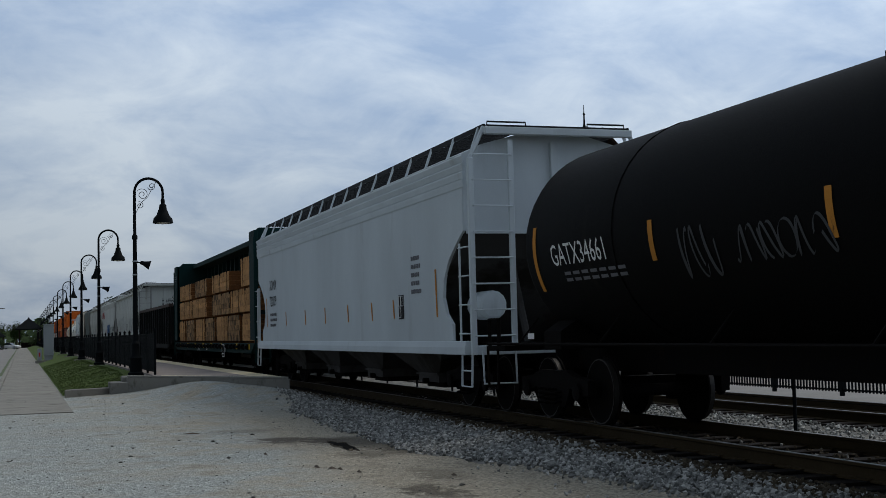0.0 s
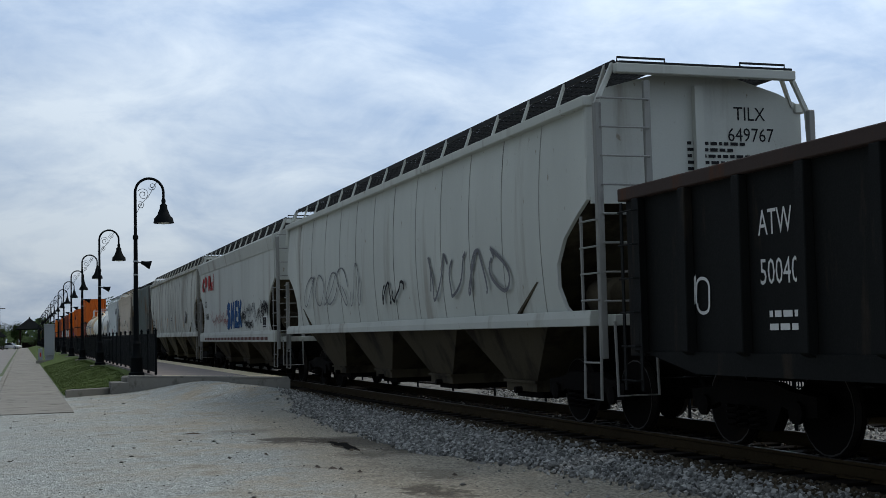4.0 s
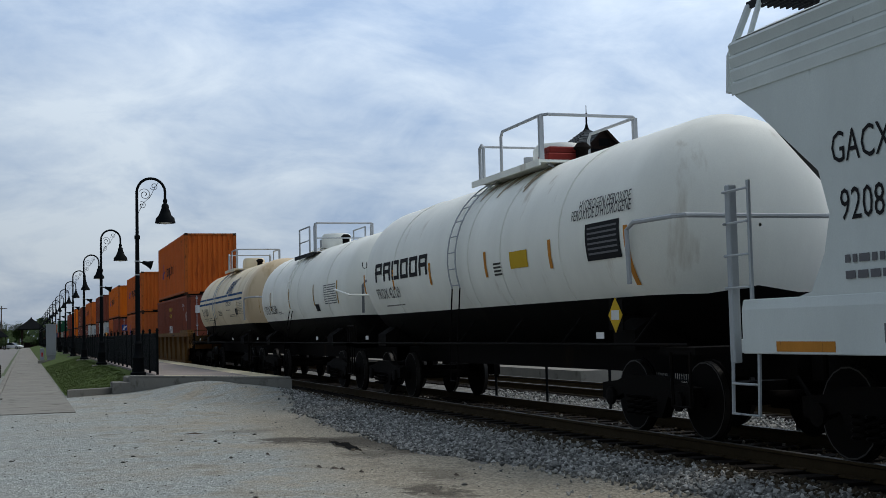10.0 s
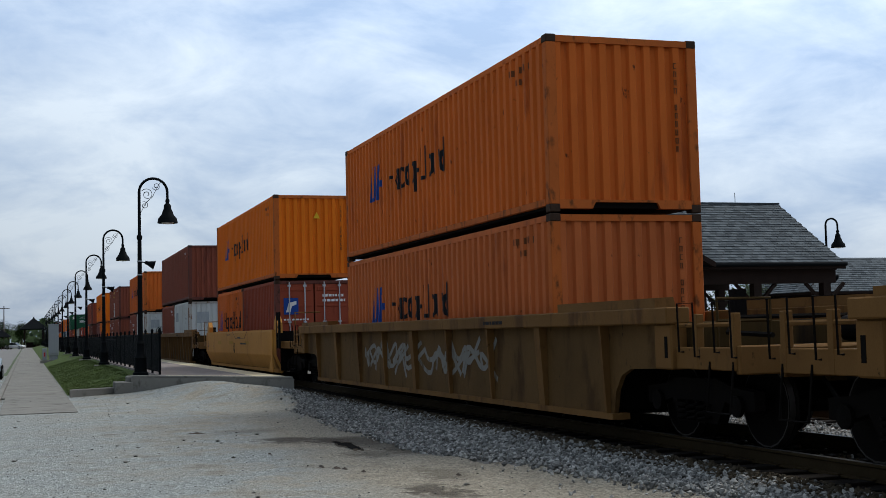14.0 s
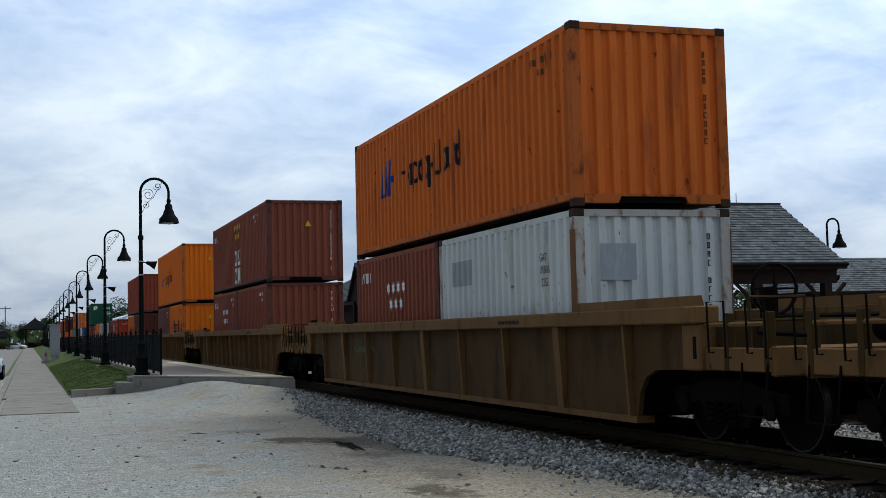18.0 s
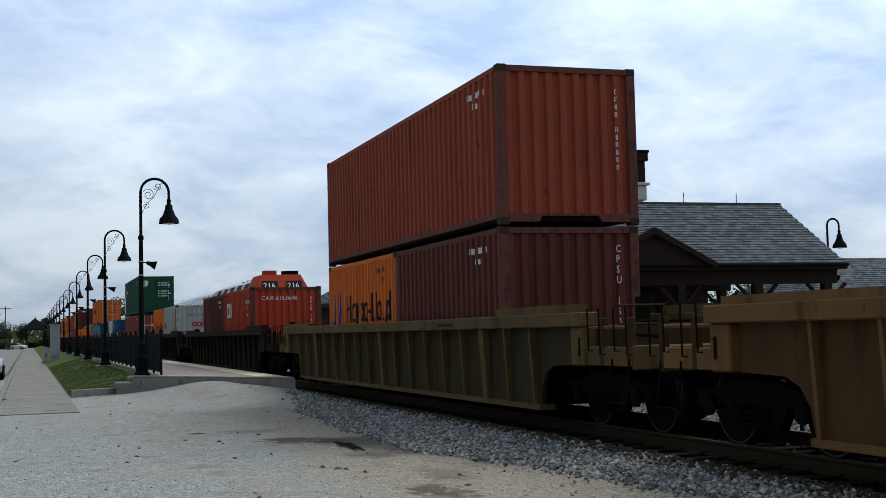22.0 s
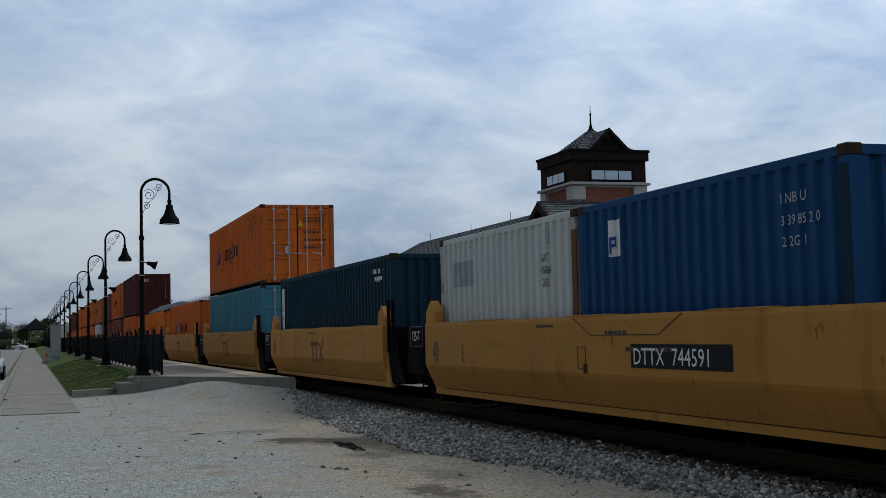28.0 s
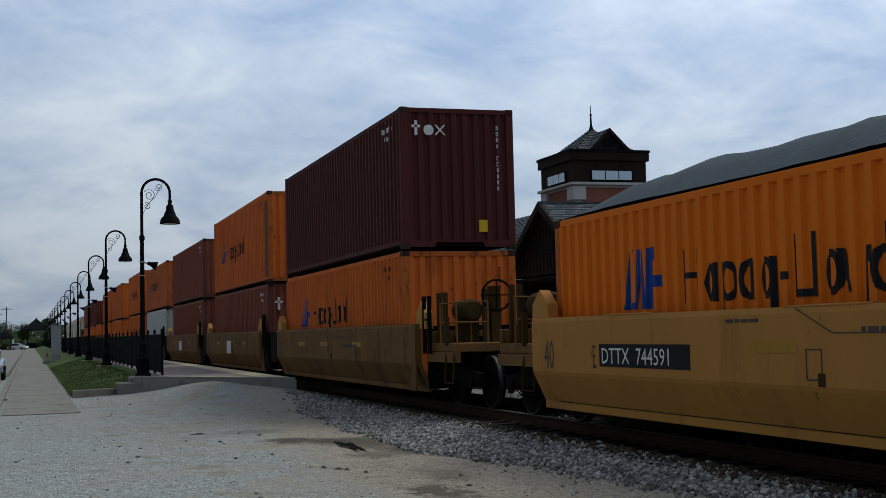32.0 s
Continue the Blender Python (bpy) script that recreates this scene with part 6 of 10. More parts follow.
def ribbed_well(u, mat, label, ln=20.3, ribs=13, tagtext=None, brake=False):
    """A single well car with ribbed sides; u is the end of its leading side chord."""
    ob = thing("well_car", label, "well car", "well cars")
    z0, z1, z2 = 0.24, 1.36, 1.55
    for s in (-1, 1):
        xo, xi = s * 1.46, s * 1.36

        def plate(s=s):
            half = [(1.74, z0), (1.66, 0.55), (1.5, 0.74), (1.25, 0.83), (0.45, 0.85), (0.45, z1)]
            out = [(ln - p, q) for p, q in half] + [(p, q) for p, q in half[::-1]]
            n = len(out)
            return Geo().add([(s * 1.40, yy, zz) for yy, zz in out] + [(s * 1.34, yy, zz) for yy, zz in out],
                             [tuple(range(n)), tuple(range(n, 2 * n))[::-1]] + [(i, (i + 1) % n, n + (i + 1) % n, n + i) for i in range(n)])
        side = part("side_plate", plate, {TAN_W: TAN_PLATE, DUST_W: DUST_PLATE, OLIVE_W: OLIVE_PLATE}.get(mat, mat), ob, "dirty steel side plate with recess shade in its colour", key=(ln, s))
        part("top_chord", lambda: Geo().box(min(s * 1.56, s * 1.26), max(s * 1.56, s * 1.26), 0, ln, z1, z2), mat, ob, key=(ln, s), bevel=0.015)
        part("bottom_chord", lambda: Geo().box(min(s * 1.44, s * 1.2), max(s * 1.44, s * 1.2), 1.7, ln - 1.7, z0 - 0.05, z0 + 0.03), mat, ob, key=(ln, s))
        n = 8 if ribs < 14 else 16
        for i in range(n + 1):
            y = 1.86 + (ln - 3.72) * i / n
            wd = 0.10 if i % (6 if n == 16 else 3) == (2 if n == 16 else 1) else 0.03
            part("rib", lambda wd=wd: Geo().slab([(1.39 * s, z0 + 0.03), (1.39 * s, z1), (1.52 * s, z1), (1.455 * s, z0 + 0.03)], "y", -wd, wd), mat, side, key=(s, wd), at=Matrix.Translation((0, y, 0)))
        for y0, y1, h_ in ((0.3, 3.1, 0.11), (ln - 3.35, ln - 0.35, 0.085)):
            part("guide", lambda: Geo().slab([(1.27 * s, z2), (1.54 * s, z2), (1.54 * s, z2 + h_), (1.3 * s, z2 + h_ + 0.01)], "y", y0, y1), mat, ob, key=(s, ln, y0))
        for e in (0, 1):
            flip = Matrix.Translation((0, ln, 0)) @ Matrix.Diagonal((1, -1, 1, 1)) if e else Matrix()
            cap = part("end_panel", lambda: Geo().box(min(s * 1.5, s * 1.2), max(s * 1.5, s * 1.2), 0.02, 0.42, 0.85, z1), mat, ob, key=s, at=flip, bevel=0.02)
            part("panel_slot", lambda: Geo().box(min(s * 1.504, s * 1.49), max(s * 1.504, s * 1.49), 0.1, 0.17, 0.98, 1.22), SOOT, cap, key=s)
            # corner stanchions of the end platform with bent grab irons and a stirrup
            for yy in (-0.42, -1.18):
                # brown cars: shade at the end is put into a darker stanchion coat
                st = part("stanchion", lambda: Geo().box(s * 1.40 - 0.045, s * 1.40 + 0.045, -0.05, 0.05, 0.86, 1.46), mat if mat is TAN_W else END_BROWN if mat is not DARK_W else SOOT, ob, key=s, at=flip @ Matrix.Translation((0, yy, 0)), bevel=0.008)
                part("grab_iron", lambda: Geo().pipe([(s * 1.46, -0.12, 1.0), (s * 1.52, -0.12, 1.0), (s * 1.53, -0.12, 1.58), (s * 1.53, 0.22, 1.58), (s * 1.52, 0.22, 1.05), (s * 1.46, 0.22, 1.05)], 0.012, 5), SOOT, st, key=s)
            part("side_bar", lambda: Geo().pipe([(s * 1.42, 0.05, 1.34), (s * 1.42, -1.2, 1.34)], 0.026, 6), mat, ob, key=s, at=flip)
            part("stirrup", lambda: Geo().pipe([(s * 1.44, -1.2, 0.95), (s * 1.50, -1.2, 0.42), (s * 1.50, -0.72, 0.42), (s * 1.44, -0.72, 0.95)], 0.015, 5), SOOT, ob, key=s, at=flip)
    part("well_floor", lambda: Geo().box(-1.26, 1.26, 1.95, ln - 1.95, z0, FLOOR), SOOT, ob, key=ln)
    for e in (0, 1):
        flip = Matrix.Translation((0, ln, 0)) @ Matrix.Rotation(math.pi, 4, "Z") if e else Matrix()
        part("end_deck", lambda: Geo().box(-1.34, 1.34, -1.22, 1.8, 0.98, 1.08), END_BROWN, ob, key="e", at=flip, bevel=0.01)
        part("side_sill", lambda: Geo().box(-1.44, -1.35, -1.24, 0.05, 0.86, 1.1), mat, ob, "dirt-streaked end sill", key="ss", at=flip, bevel=0.01)
        part("side_sill", lambda: Geo().box(1.35, 1.44, -1.24, 0.05, 0.86, 1.1), mat, ob, "dirt-streaked end sill", key="sf", at=flip, bevel=0.01)
        part("deck_beam", lambda: Geo().box(-1.3, 1.3, -0.1, 0.12, 1.08, 1.38), END_BROWN, ob, key="db", at=flip, bevel=0.015)
        part("air_pipe", lambda: Geo().pipe([(-0.9, -1.1, 1.22), (-0.9, -0.2, 1.25), (-0.7, -0.05, 1.42), (0.8, -0.05, 1.42)], 0.03, 6), SOOT, ob, key="ap", at=flip)
        part("brake_cylinder", lambda: Geo().lathe([(0.04, -0.35), (0.13, -0.32), (0.15, -0.26), (0.15, 0.24), (0.12, 0.3), (0.03, 0.34)], (0.55, -0.62, 1.27), "y", 12), SOOT, ob, key="bc", smooth=True, at=flip)
        part("draft_sill", lambda: Geo().box(-0.3, 0.3, -1.2, 1.8, 0.72, 1.0), END_BROWN, ob, key="d", at=flip, bevel=0.015)
        part("cross_beam", lambda: Geo().box(-1.42, 1.42, -1.3, -1.2, 0.82, 1.12), mat, ob, key="c", at=flip, bevel=0.015)
        part("bulkhead", lambda: Geo().box(-1.26, 1.26, 1.82, 1.95, 0.3, 1.3), SOOT, ob, key="b", at=flip)
        part("end_rail", lambda: Geo().pipe([(-1.35, -0.75, 1.08), (-1.35, -0.75, 1.62), (-0.7, -0.75, 1.62), (-0.7, -0.75, 1.08)], 0.02, 5).pipe([(-1.35, -0.75, 1.38), (-0.7, -0.75, 1.38)], 0.02, 5), END_BROWN, ob, key="r", at=flip)
        truck(ob, 0.2 if e == 0 else ln - 0.2)
        coupler(ob, -1.1 if e == 0 else ln + 1.1, -1 if e == 0 else 1)
    if brake:
        part("brake_wheel", lambda: Geo().pipe([(0.28 * math.cos(2 * math.pi * i / 14), 0, 0.28 * math.sin(2 * math.pi * i / 14)) for i in range(15)], 0.022, 5).pipe([(-0.28, 0, 0), (0.28, 0, 0)], 0.015, 4).pipe([(0, 0, -0.28), (0, 0, 0.28)], 0.015, 4), SOOT, ob, key="bw", at=Matrix.Translation((-0.6, -0.05, 1.72)))
    part("brake_stand", lambda: Geo().box(-0.68, -0.52, -0.04, 0.08, 1.2, 1.74), SOOT, ob, key="bs", at=Matrix.Translation((0, 0.05, 0)))
    bars(ob, -1.565, 6.0, 1.5, 0.8, 0.1, INK_BLACK, 1)
    if tagtext:
        letters(tagtext, 0.42, INK_BLACK, ob, on_side(-1.404, 4.75, 0.62))
    return ride(ob, 0, u)


def smooth_well(u, mat, label, ln, tag=None, lead=0.0):
    """A smooth-sided well of an articulated set; u is the leading end of its side."""
    ob = thing("well_car", label, "well car", "smooth well cars")
    sec = [(1.16, 0.30), (1.26, 0.22), (1.315, 0.23), (1.315, 0.34), (1.49, 0.71), (1.505, 0.76), (1.505, 1.44), (1.49, 1.50), (1.30, 1.50), (1.30, 1.44), (1.42, 1.38), (1.42, 0.76), (1.24, 0.34)]
    for s in (-1, 1):
        part("side_plate", lambda s=s: Geo().slab([(s * a, b) for a, b in sec], "y", lead, ln), mat, ob, key=(ln, s, lead))
        if lead:
            part("side_end_cap", lambda s=s: Geo().slab([(lead - 0.3, 0.27), (lead + 0.05, 0.27), (lead + 0.05, 1.49), (lead - 0.02, 1.49), (lead - 0.1, 0.7)], "x", min(s * 1.36, s * 1.42), max(s * 1.36, s * 1.42)), mat, ob, key=(s, lead))
            part("dark_end_plate", lambda s=s: Geo().slab([(0.5, 0.34), (lead + 0.03, 0.34), (lead + 0.03, 1.46), (lead - 0.25, 1.46), (lead - 0.6, 0.75)], "x", min(s * 1.32, s * 1.385), max(s * 1.32, s * 1.385)), BLACK, ob, "black plate at the end of the side", key=(s, lead))
        else:
            part("side_end_cap", lambda s=s: Geo().slab([(0.0, 0.26), (0.55, 0.26), (0.2, 0.7), (0.16, 1.5), (0.0, 1.5)], "x", min(s * 1.51, s * 1.545), max(s * 1.51, s * 1.545)), mat, ob, key=s)
        for y in (3.4, ln * 0.5, ln - 3.0):
            part("guide", lambda s=s: Geo().slab([(1.3 * s, 1.5), (1.5 * s, 1.5), (1.5 * s, 1.505), (1.40 * s, 1.518), (1.38 * s, 1.518)], "y", -0.65, 0.65), mat, ob, key=s, at=Matrix.Translation((0, y, 0)))
        for e in (0, 1):
            y = (lead + 0.25 if lead else -0.08) if e == 0 else ln - 0.2
            part("cone_bracket", lambda s=s: Geo().slab([(-0.3, 1.4), (0.3, 1.4), (0.28, 1.7), (0.0, 1.9), (-0.28, 1.7)], "x", min(s * 1.3, s * 1.45), max(s * 1.3, s * 1.45)), YELLOW_W, ob, key=s, at=Matrix.Translation((0, y, 0)))
    part("well_floor", lambda: Geo().box(-1.29, 1.29, lead + 0.1, ln - 0.1, 0.28, FLOOR), SOOT, ob, key=(ln, lead))
    for e in (0, 1):
        flip = Matrix.Translation((0, ln, 0)) @ Matrix.Rotation(math.pi, 4, "Z") if e else Matrix.Translation((0, lead, 0))
        part("end_bulkhead", lambda: Geo().box(-1.29, 1.29, -0.05, 0.06, 0.3, 1.45), BLACK, ob, key="b", at=flip)
        part("end_sill", lambda: Geo().box(-0.9, 0.9, -0.75, -0.06, 0.9, 1.25), BLACK, ob, key="n", at=flip)
        part("end_ladder", lambda: Geo().box(-1.46, -1.40, -0.28, -0.2, 0.95, 2.0).box(-1.46, -1.40, -0.6, -0.52, 0.95, 2.0).box(-1.45, -1.41, -0.6, -0.2, 1.2, 1.24).box(-1.45, -1.41, -0.6, -0.2, 1.55, 1.59), BLACK, ob, key="l", at=flip)
    bars(ob, -1.508, ln * 0.62, 1.42, 0.7, 0.07, MARKER, 1)
    if tag != "logo":
        bars(ob, -1.508, ln * 0.42, 1.14, 1.3, 0.11, MARKER, 1)
        bars(ob, -1.508, ln * 0.46, 1.33, 0.8, 0.09, MARKER, 1)
        part("hatch_line", Geo().pipe([(-1.506, ln * 0.53, 1.48), (-1.506, ln * 0.49, 1.25), (-1.506, ln * 0.36, 1.25), (-1.506, ln * 0.32, 1.48)], 0.007, 4), MARKER, ob)
        part("chart_frame", Geo().pipe([(-1.507, ln * 0.52, 0.82), (-1.507, ln * 0.52, 1.1), (-1.507, ln * 0.52 - 0.24, 1.1), (-1.507, ln * 0.52 - 0.24, 0.82), (-1.507, ln * 0.52, 0.82)], 0.008, 4), MARKER, ob)
        part("drain_plate", Geo().box(-1.515, -1.50, ln * 0.5, ln * 0.5 + 0.1, 0.76, 0.88), END_BROWN, ob)
    part("lower_seam", Geo().box(-1.323, -1.31, lead + 0.6, ln - 0.5, 0.332, 0.342), END_BROWN, ob)
    for q in (0.3, 0.53, 0.72):
        part("yellow_patch", Geo().box(-1.509, -1.504, ln * q, ln * q + 0.8, 1.06, 1.16), PATCH_YELLOW, ob)
    letters("40", 0.56, MARKER, ob, on_side(-1.509, ln - 0.45, 0.80), squeeze=0.62)
    letters("E", 0.42, MARKER, ob, on_side(-1.510, ln - 2.05, 0.84), squeeze=0.45)
    if tag in ("number", "number_back"):
        ny = 5.78 if tag == "number" else 11.84
        b = part("number_panel", Geo().box(-1.510, -1.506, ny - 2.32, ny, 0.86, 1.14), INK_BLACK, ob, "black panel with the car's number")
        letters("DTTX  744591", 0.28, INK_WHITE, b, on_side(-1.514, ny - 0.06, 0.9), squeeze=1.06)
    elif tag == "logo":
        y = 8.46
        tagged(part("block_emblem", Geo().box(-1.510, -1.506, y - 0.5, y, 1.06, 1.16).box(-1.510, -1.506, y - 0.3, y - 0.2, 0.66, 1.06).box(-1.510, -1.506, y - 0.95, y - 0.5, 1.06, 1.16)
             .box(-1.510, -1.506, y - 0.72, y - 0.62, 0.66, 1.06).slab([(y - 0.95, 0.66), (y - 1.05, 0.66), (y - 1.5, 1.25), (y - 1.4, 1.25)], "x", -1.510, -1.506).slab([(y - 1.0, 1.1), (y - 1.1, 1.1), (y - 1.5, 0.66), (y - 1.4, 0.66)], "x", -1.5105, -1.5065), INK_PLUM, ob, "faded plum block mark"), "faded plum block mark", kind="stuff")
    elif tag == "white":
        y = ln * 0.60
        part("block_lettering", Geo().box(-1.510, -1.506, y - 1.0, y, 0.75, 1.2), INK_WHITE, ob, "faded white block mark")
    return ride(ob, 0, u)


def joint_truck(u, label="shared truck and dark end frame between two well cars", tag=True, end=False):
    """The truck under a joint of a well set, or under its outer end, with a small platform there."""
    ob = thing("joint_truck", label, "truck", "shared trucks")
    truck(ob, 0.0)
    part("drawbar", lambda: Geo().box(-0.25, 0.25, -0.8, 0.8, 0.75, 1.0), BLACK, ob, key="d")
    if end:
        part("end_platform", lambda: Geo().box(-1.35, 1.35, -0.85, 0.75, 0.98, 1.14), TAN_W, ob, "dirty tan end platform", key="ep", bevel=0.015)
        for x in (-1.33, 1.33):
            part("platform_beam", lambda: Geo().box(-0.05, 0.05, -0.85, 0.75, 0.8, 0.98), TAN_W, ob, key="pb", at=Matrix.Translation((x, 0, 0)))
        for y in (-0.8, 0.1):
            part("end_rail", lambda: Geo().pipe([(-1.33, 0, 1.1), (-1.33, 0, 1.85), (-0.75, 0, 1.85), (-0.75, 0, 1.1)], 0.022, 5).pipe([(-1.33, 0, 1.5), (-0.75, 0, 1.5)], 0.018, 5), TAN_W, ob, key="er", at=Matrix.Translation((0, y, 0)))
        part("brake_stand", lambda: Geo().box(-0.42, -0.24, -0.1, 0.1, 1.1, 2.15), END_BROWN, ob, key="st")
        part("brake_wheel", lambda: Geo().pipe([(0.28 * math.cos(2 * math.pi * i / 14), 0, 0.28 * math.sin(2 * math.pi * i / 14)) for i in range(15)], 0.022, 5).pipe([(-0.28, 0, 0), (0.28, 0, 0)], 0.015, 4).pipe([(0, 0, -0.28), (0, 0, 0.28)], 0.015, 4), SOOT, ob, key="bw", at=Matrix.Translation((-0.33, -0.14, 1.98)))
        part("air_reservoir", lambda: Geo().lathe([(0.04, -0.4), (0.16, -0.38), (0.2, -0.3), (0.2, 0.3), (0.16, 0.38), (0.04, 0.4)], (-0.75, 0.3, 1.72), "y", 14), END_BROWN, ob, "dirty steel air tank", key="ar", smooth=True)
        for px, py, pz in ((-1.2, 0.55, 2.05), (-1.2, 0.2, 2.05), (-0.55, -0.1, 2.1), (-1.36, -0.35, 1.6), (0.9, 0.4, 1.95)):
            part("post", lambda: Geo().box(-0.04, 0.04, -0.04, 0.04, 1.1, pz), END_BROWN, ob, key=("ps", pz), at=Matrix.Translation((px, py, 0)))
        part("reservoir_bracket", lambda: Geo().box(-0.95, -0.55, 0.22, 0.3, 1.1, 1.56), END_BROWN, ob, key="rbk")
        part("end_beam", lambda: Geo().box(-1.35, 1.35, 0.62, 0.75, 1.14, 1.36), TAN_W, ob, key="eb", bevel=0.01)
        part("step", lambda: Geo().pipe([(-1.38, -0.8, 0.95), (-1.42, -0.8, 0.45), (-1.42, -0.35, 0.45), (-1.38, -0.35, 0.95)], 0.018, 5), END_BROWN, ob, key="sp")
        return ride(ob, 0, u)
    for x in (-1.435, 1.435):
        f = part("side_screen", lambda: Geo().box(-0.035, 0.035, -0.5, 0.52, 0.55, 1.46), BLACK, ob, key="s", bevel=0.02, at=Matrix.Translation((x, 0, 0)))
        if tag and x < 0:
            letters("125-T", 0.26, INK_WHITE, f, on_side(-0.041, 0.2, 1.18), squeeze=0.8)
            part("sign_frame", Geo().pipe([(-0.038, 0.3, 1.08), (-0.038, 0.3, 1.44), (-0.038, -0.47, 1.44), (-0.038, -0.47, 1.08), (-0.038, 0.3, 1.08)], 0.008, 4), RAILING, f)
    return ride(ob, 0, u)


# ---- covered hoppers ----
# underside coats: the body's shade is put into the colour, along with grime
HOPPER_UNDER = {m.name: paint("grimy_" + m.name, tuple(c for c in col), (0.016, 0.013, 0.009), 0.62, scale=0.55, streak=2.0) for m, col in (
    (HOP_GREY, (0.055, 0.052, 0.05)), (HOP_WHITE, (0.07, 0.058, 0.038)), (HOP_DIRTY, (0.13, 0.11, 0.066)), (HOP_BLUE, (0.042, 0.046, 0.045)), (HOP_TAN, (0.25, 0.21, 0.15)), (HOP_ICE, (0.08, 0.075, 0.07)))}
# ladders, posts and handholds: darker than the body paint, with grime stains
HOPPER_IRON = {m.name: paint("darker_iron_" + m.name, col, GRIME, 0.3) for m, col in (
    (HOP_WHITE, (0.26, 0.26, 0.245)), (HOP_DIRTY, (0.2, 0.195, 0.175)), (HOP_BLUE, (0.075, 0.072, 0.066)), (HOP_TAN, (0.22, 0.195, 0.155)), (HOP_ICE, (0.40, 0.43, 0.45)))}
OVAL = [(0.3, 2.95), (0.62, 2.78), (1.05, 2.52), (1.33, 2.2), (1.38, 1.9), (1.22, 1.62), (0.93, 1.45)]
OVAL_HIGH = [(0.24, 3.62), (0.6, 3.4), (0.95, 3.15), (1.58, 2.7), (1.72, 2.3), (1.62, 1.95), (1.4, 1.62), (0.8, 1.5)]
SLANT = [(0.22, 3.55), (0.75, 3.15), (1.45, 2.55), (1.36, 2.0), (1.32, 1.45)]


SEAM = paint("dirty_weld_line", (0.33, 0.33, 0.305), (0.1, 0.1, 0.09), 0.5, scale=1.5)


def hopper(u, ln, mat, label, style="flat", chutes=3, ez=4.2, cutline=OVAL, hw=1.6, end_mat=None, bare=False, sill=(1.36, 1.56), rise_=0.44):
    """A covered hopper from y = 0 to ln. cutline: the edge of the side sheet at its ends, (y, z) from the top down."""
    ob = thing("covered_hopper", label, "hopper car", "covered hoppers")
    end_mat = end_mat or mat
    zs, zc = sill[1] - 0.06, cutline[0][1]
    shaded_grime = HOPPER_UNDER.get(mat.name, SOOT)
    iron = HOPPER_IRON.get(mat.name, mat)

    def edge(z):
        if z >= zc:
            return cutline[0][0]
        for (ya, za), (yb, zb) in zip(cutline, cutline[1:]):
            if zb <= z <= za:
                return ya + (yb - ya) * (za - z) / (za - zb)
        return cutline[-1][0]
    bulge = 0.10 if style == "curved" else 0.0
    heights = sorted({zs, ez, zc + 0.001, zc} | {z for _, z in cutline if z > zs} | ({zs + (ez - zs) * i / 9 for i in range(10)} if bulge else set()))
    rows_ = [(z, edge(z), hw - bulge + bulge * math.sin(math.pi * (z - zs) / (ez - zs)) ** 0.8 if bulge else hw) for z in heights]
    for s in (-1, 1):
        g = Geo()
        for (za, ea, xa), (zb, eb, xb) in zip(rows_, rows_[1:]):
            g.add([(s * xa, ea, za), (s * xa, ln - ea, za), (s * xb, ln - eb, zb), (s * xb, eb, zb), (s * (xa - 0.05), ea, za), (s * (xa - 0.05), ln - ea, za), (s * (xb - 0.05), ln - eb, zb), (s * (xb - 0.05), eb, zb)],
                  [(0, 1, 2, 3), (7, 6, 5, 4), (0, 3, 7, 4), (1, 5, 6, 2)])
        side = part("side_sheet", g, mat, ob, smooth=bool(bulge), weld=True)
        if bulge:
            for i in range(1, 13):
                y = 0.4 + (ln - 0.8) * i / 13
                part("weld_seam", Geo().pipe([(s * (x + 0.002), min(max(y, e + 0.03), ln - e - 0.03), z) for z, e, x in rows_], 0.008, 4), SEAM, side)
        xa, xb = (hw - 0.01, hw + 0.09) if s > 0 else (-hw - 0.09, -hw + 0.01)
        if style == "ribbed":
            for i in range(13):
                y = 0.42 + (ln - 0.84) * i / 12
                k = min(y, ln - y)
                zb = zs if k > 1.5 else max(zs, max(z for yy, z in cutline if yy >= min(k, 1.3)))
                part("side_post", Geo().box(xa, xb, y - 0.05, y + 0.05, zb, ez - 0.02), mat, side)
        if style == "banded":
            for k in range(4):
                z = ez - 0.02 - 0.135 * k
                part("top_band", Geo().slab([(s * hw, z - 0.125), (s * (hw + 0.012), z - 0.125), (s * (hw + 0.04 - 0.006 * k), z - 0.03), (s * (hw + 0.02), z), (s * hw, z)], "y", 0.2, ln - 0.2), mat, side)
        if style == "flat":
            part("top_chord", Geo().slab([(s * hw, ez - 0.42), (s * (hw + 0.02), ez - 0.42), (s * (hw + 0.09), ez - 0.06), (s * (hw + 0.05), ez), (s * hw, ez)], "y", 0.2, ln - 0.2), mat, side)
        if style in ("curved", "ribbed"):
            part("top_chord", Geo().box(min(s * (hw - 0.12), s * (hw + 0.03)), max(s * (hw - 0.12), s * (hw + 0.03)), 0.25, ln - 0.25, ez - 0.1, ez + 0.03), mat, side, bevel=0.012)
        part("side_sill", lambda s=s: Geo().slab([(s * (hw - 0.14), sill[0]), (s * (hw + 0.03), sill[0]), (s * (hw + 0.03), sill[1] - 0.1), (s * (hw + 0.005), sill[1]), (s * (hw - 0.14), sill[1])], "y", 0.25, ln - 0.25), mat, ob, bevel=0.008)
        if bare:
            continue
        # grated walkway carried on posts above the roof edge
        w, wx = ez + rise_, 1.28
        g = Geo()
        for i in range(11):
            x = s * (0.52 + (wx - 0.54) * i / 10)
            g.box(x - 0.006, x + 0.006, 0.05, ln - 0.05, w - 0.028, w)
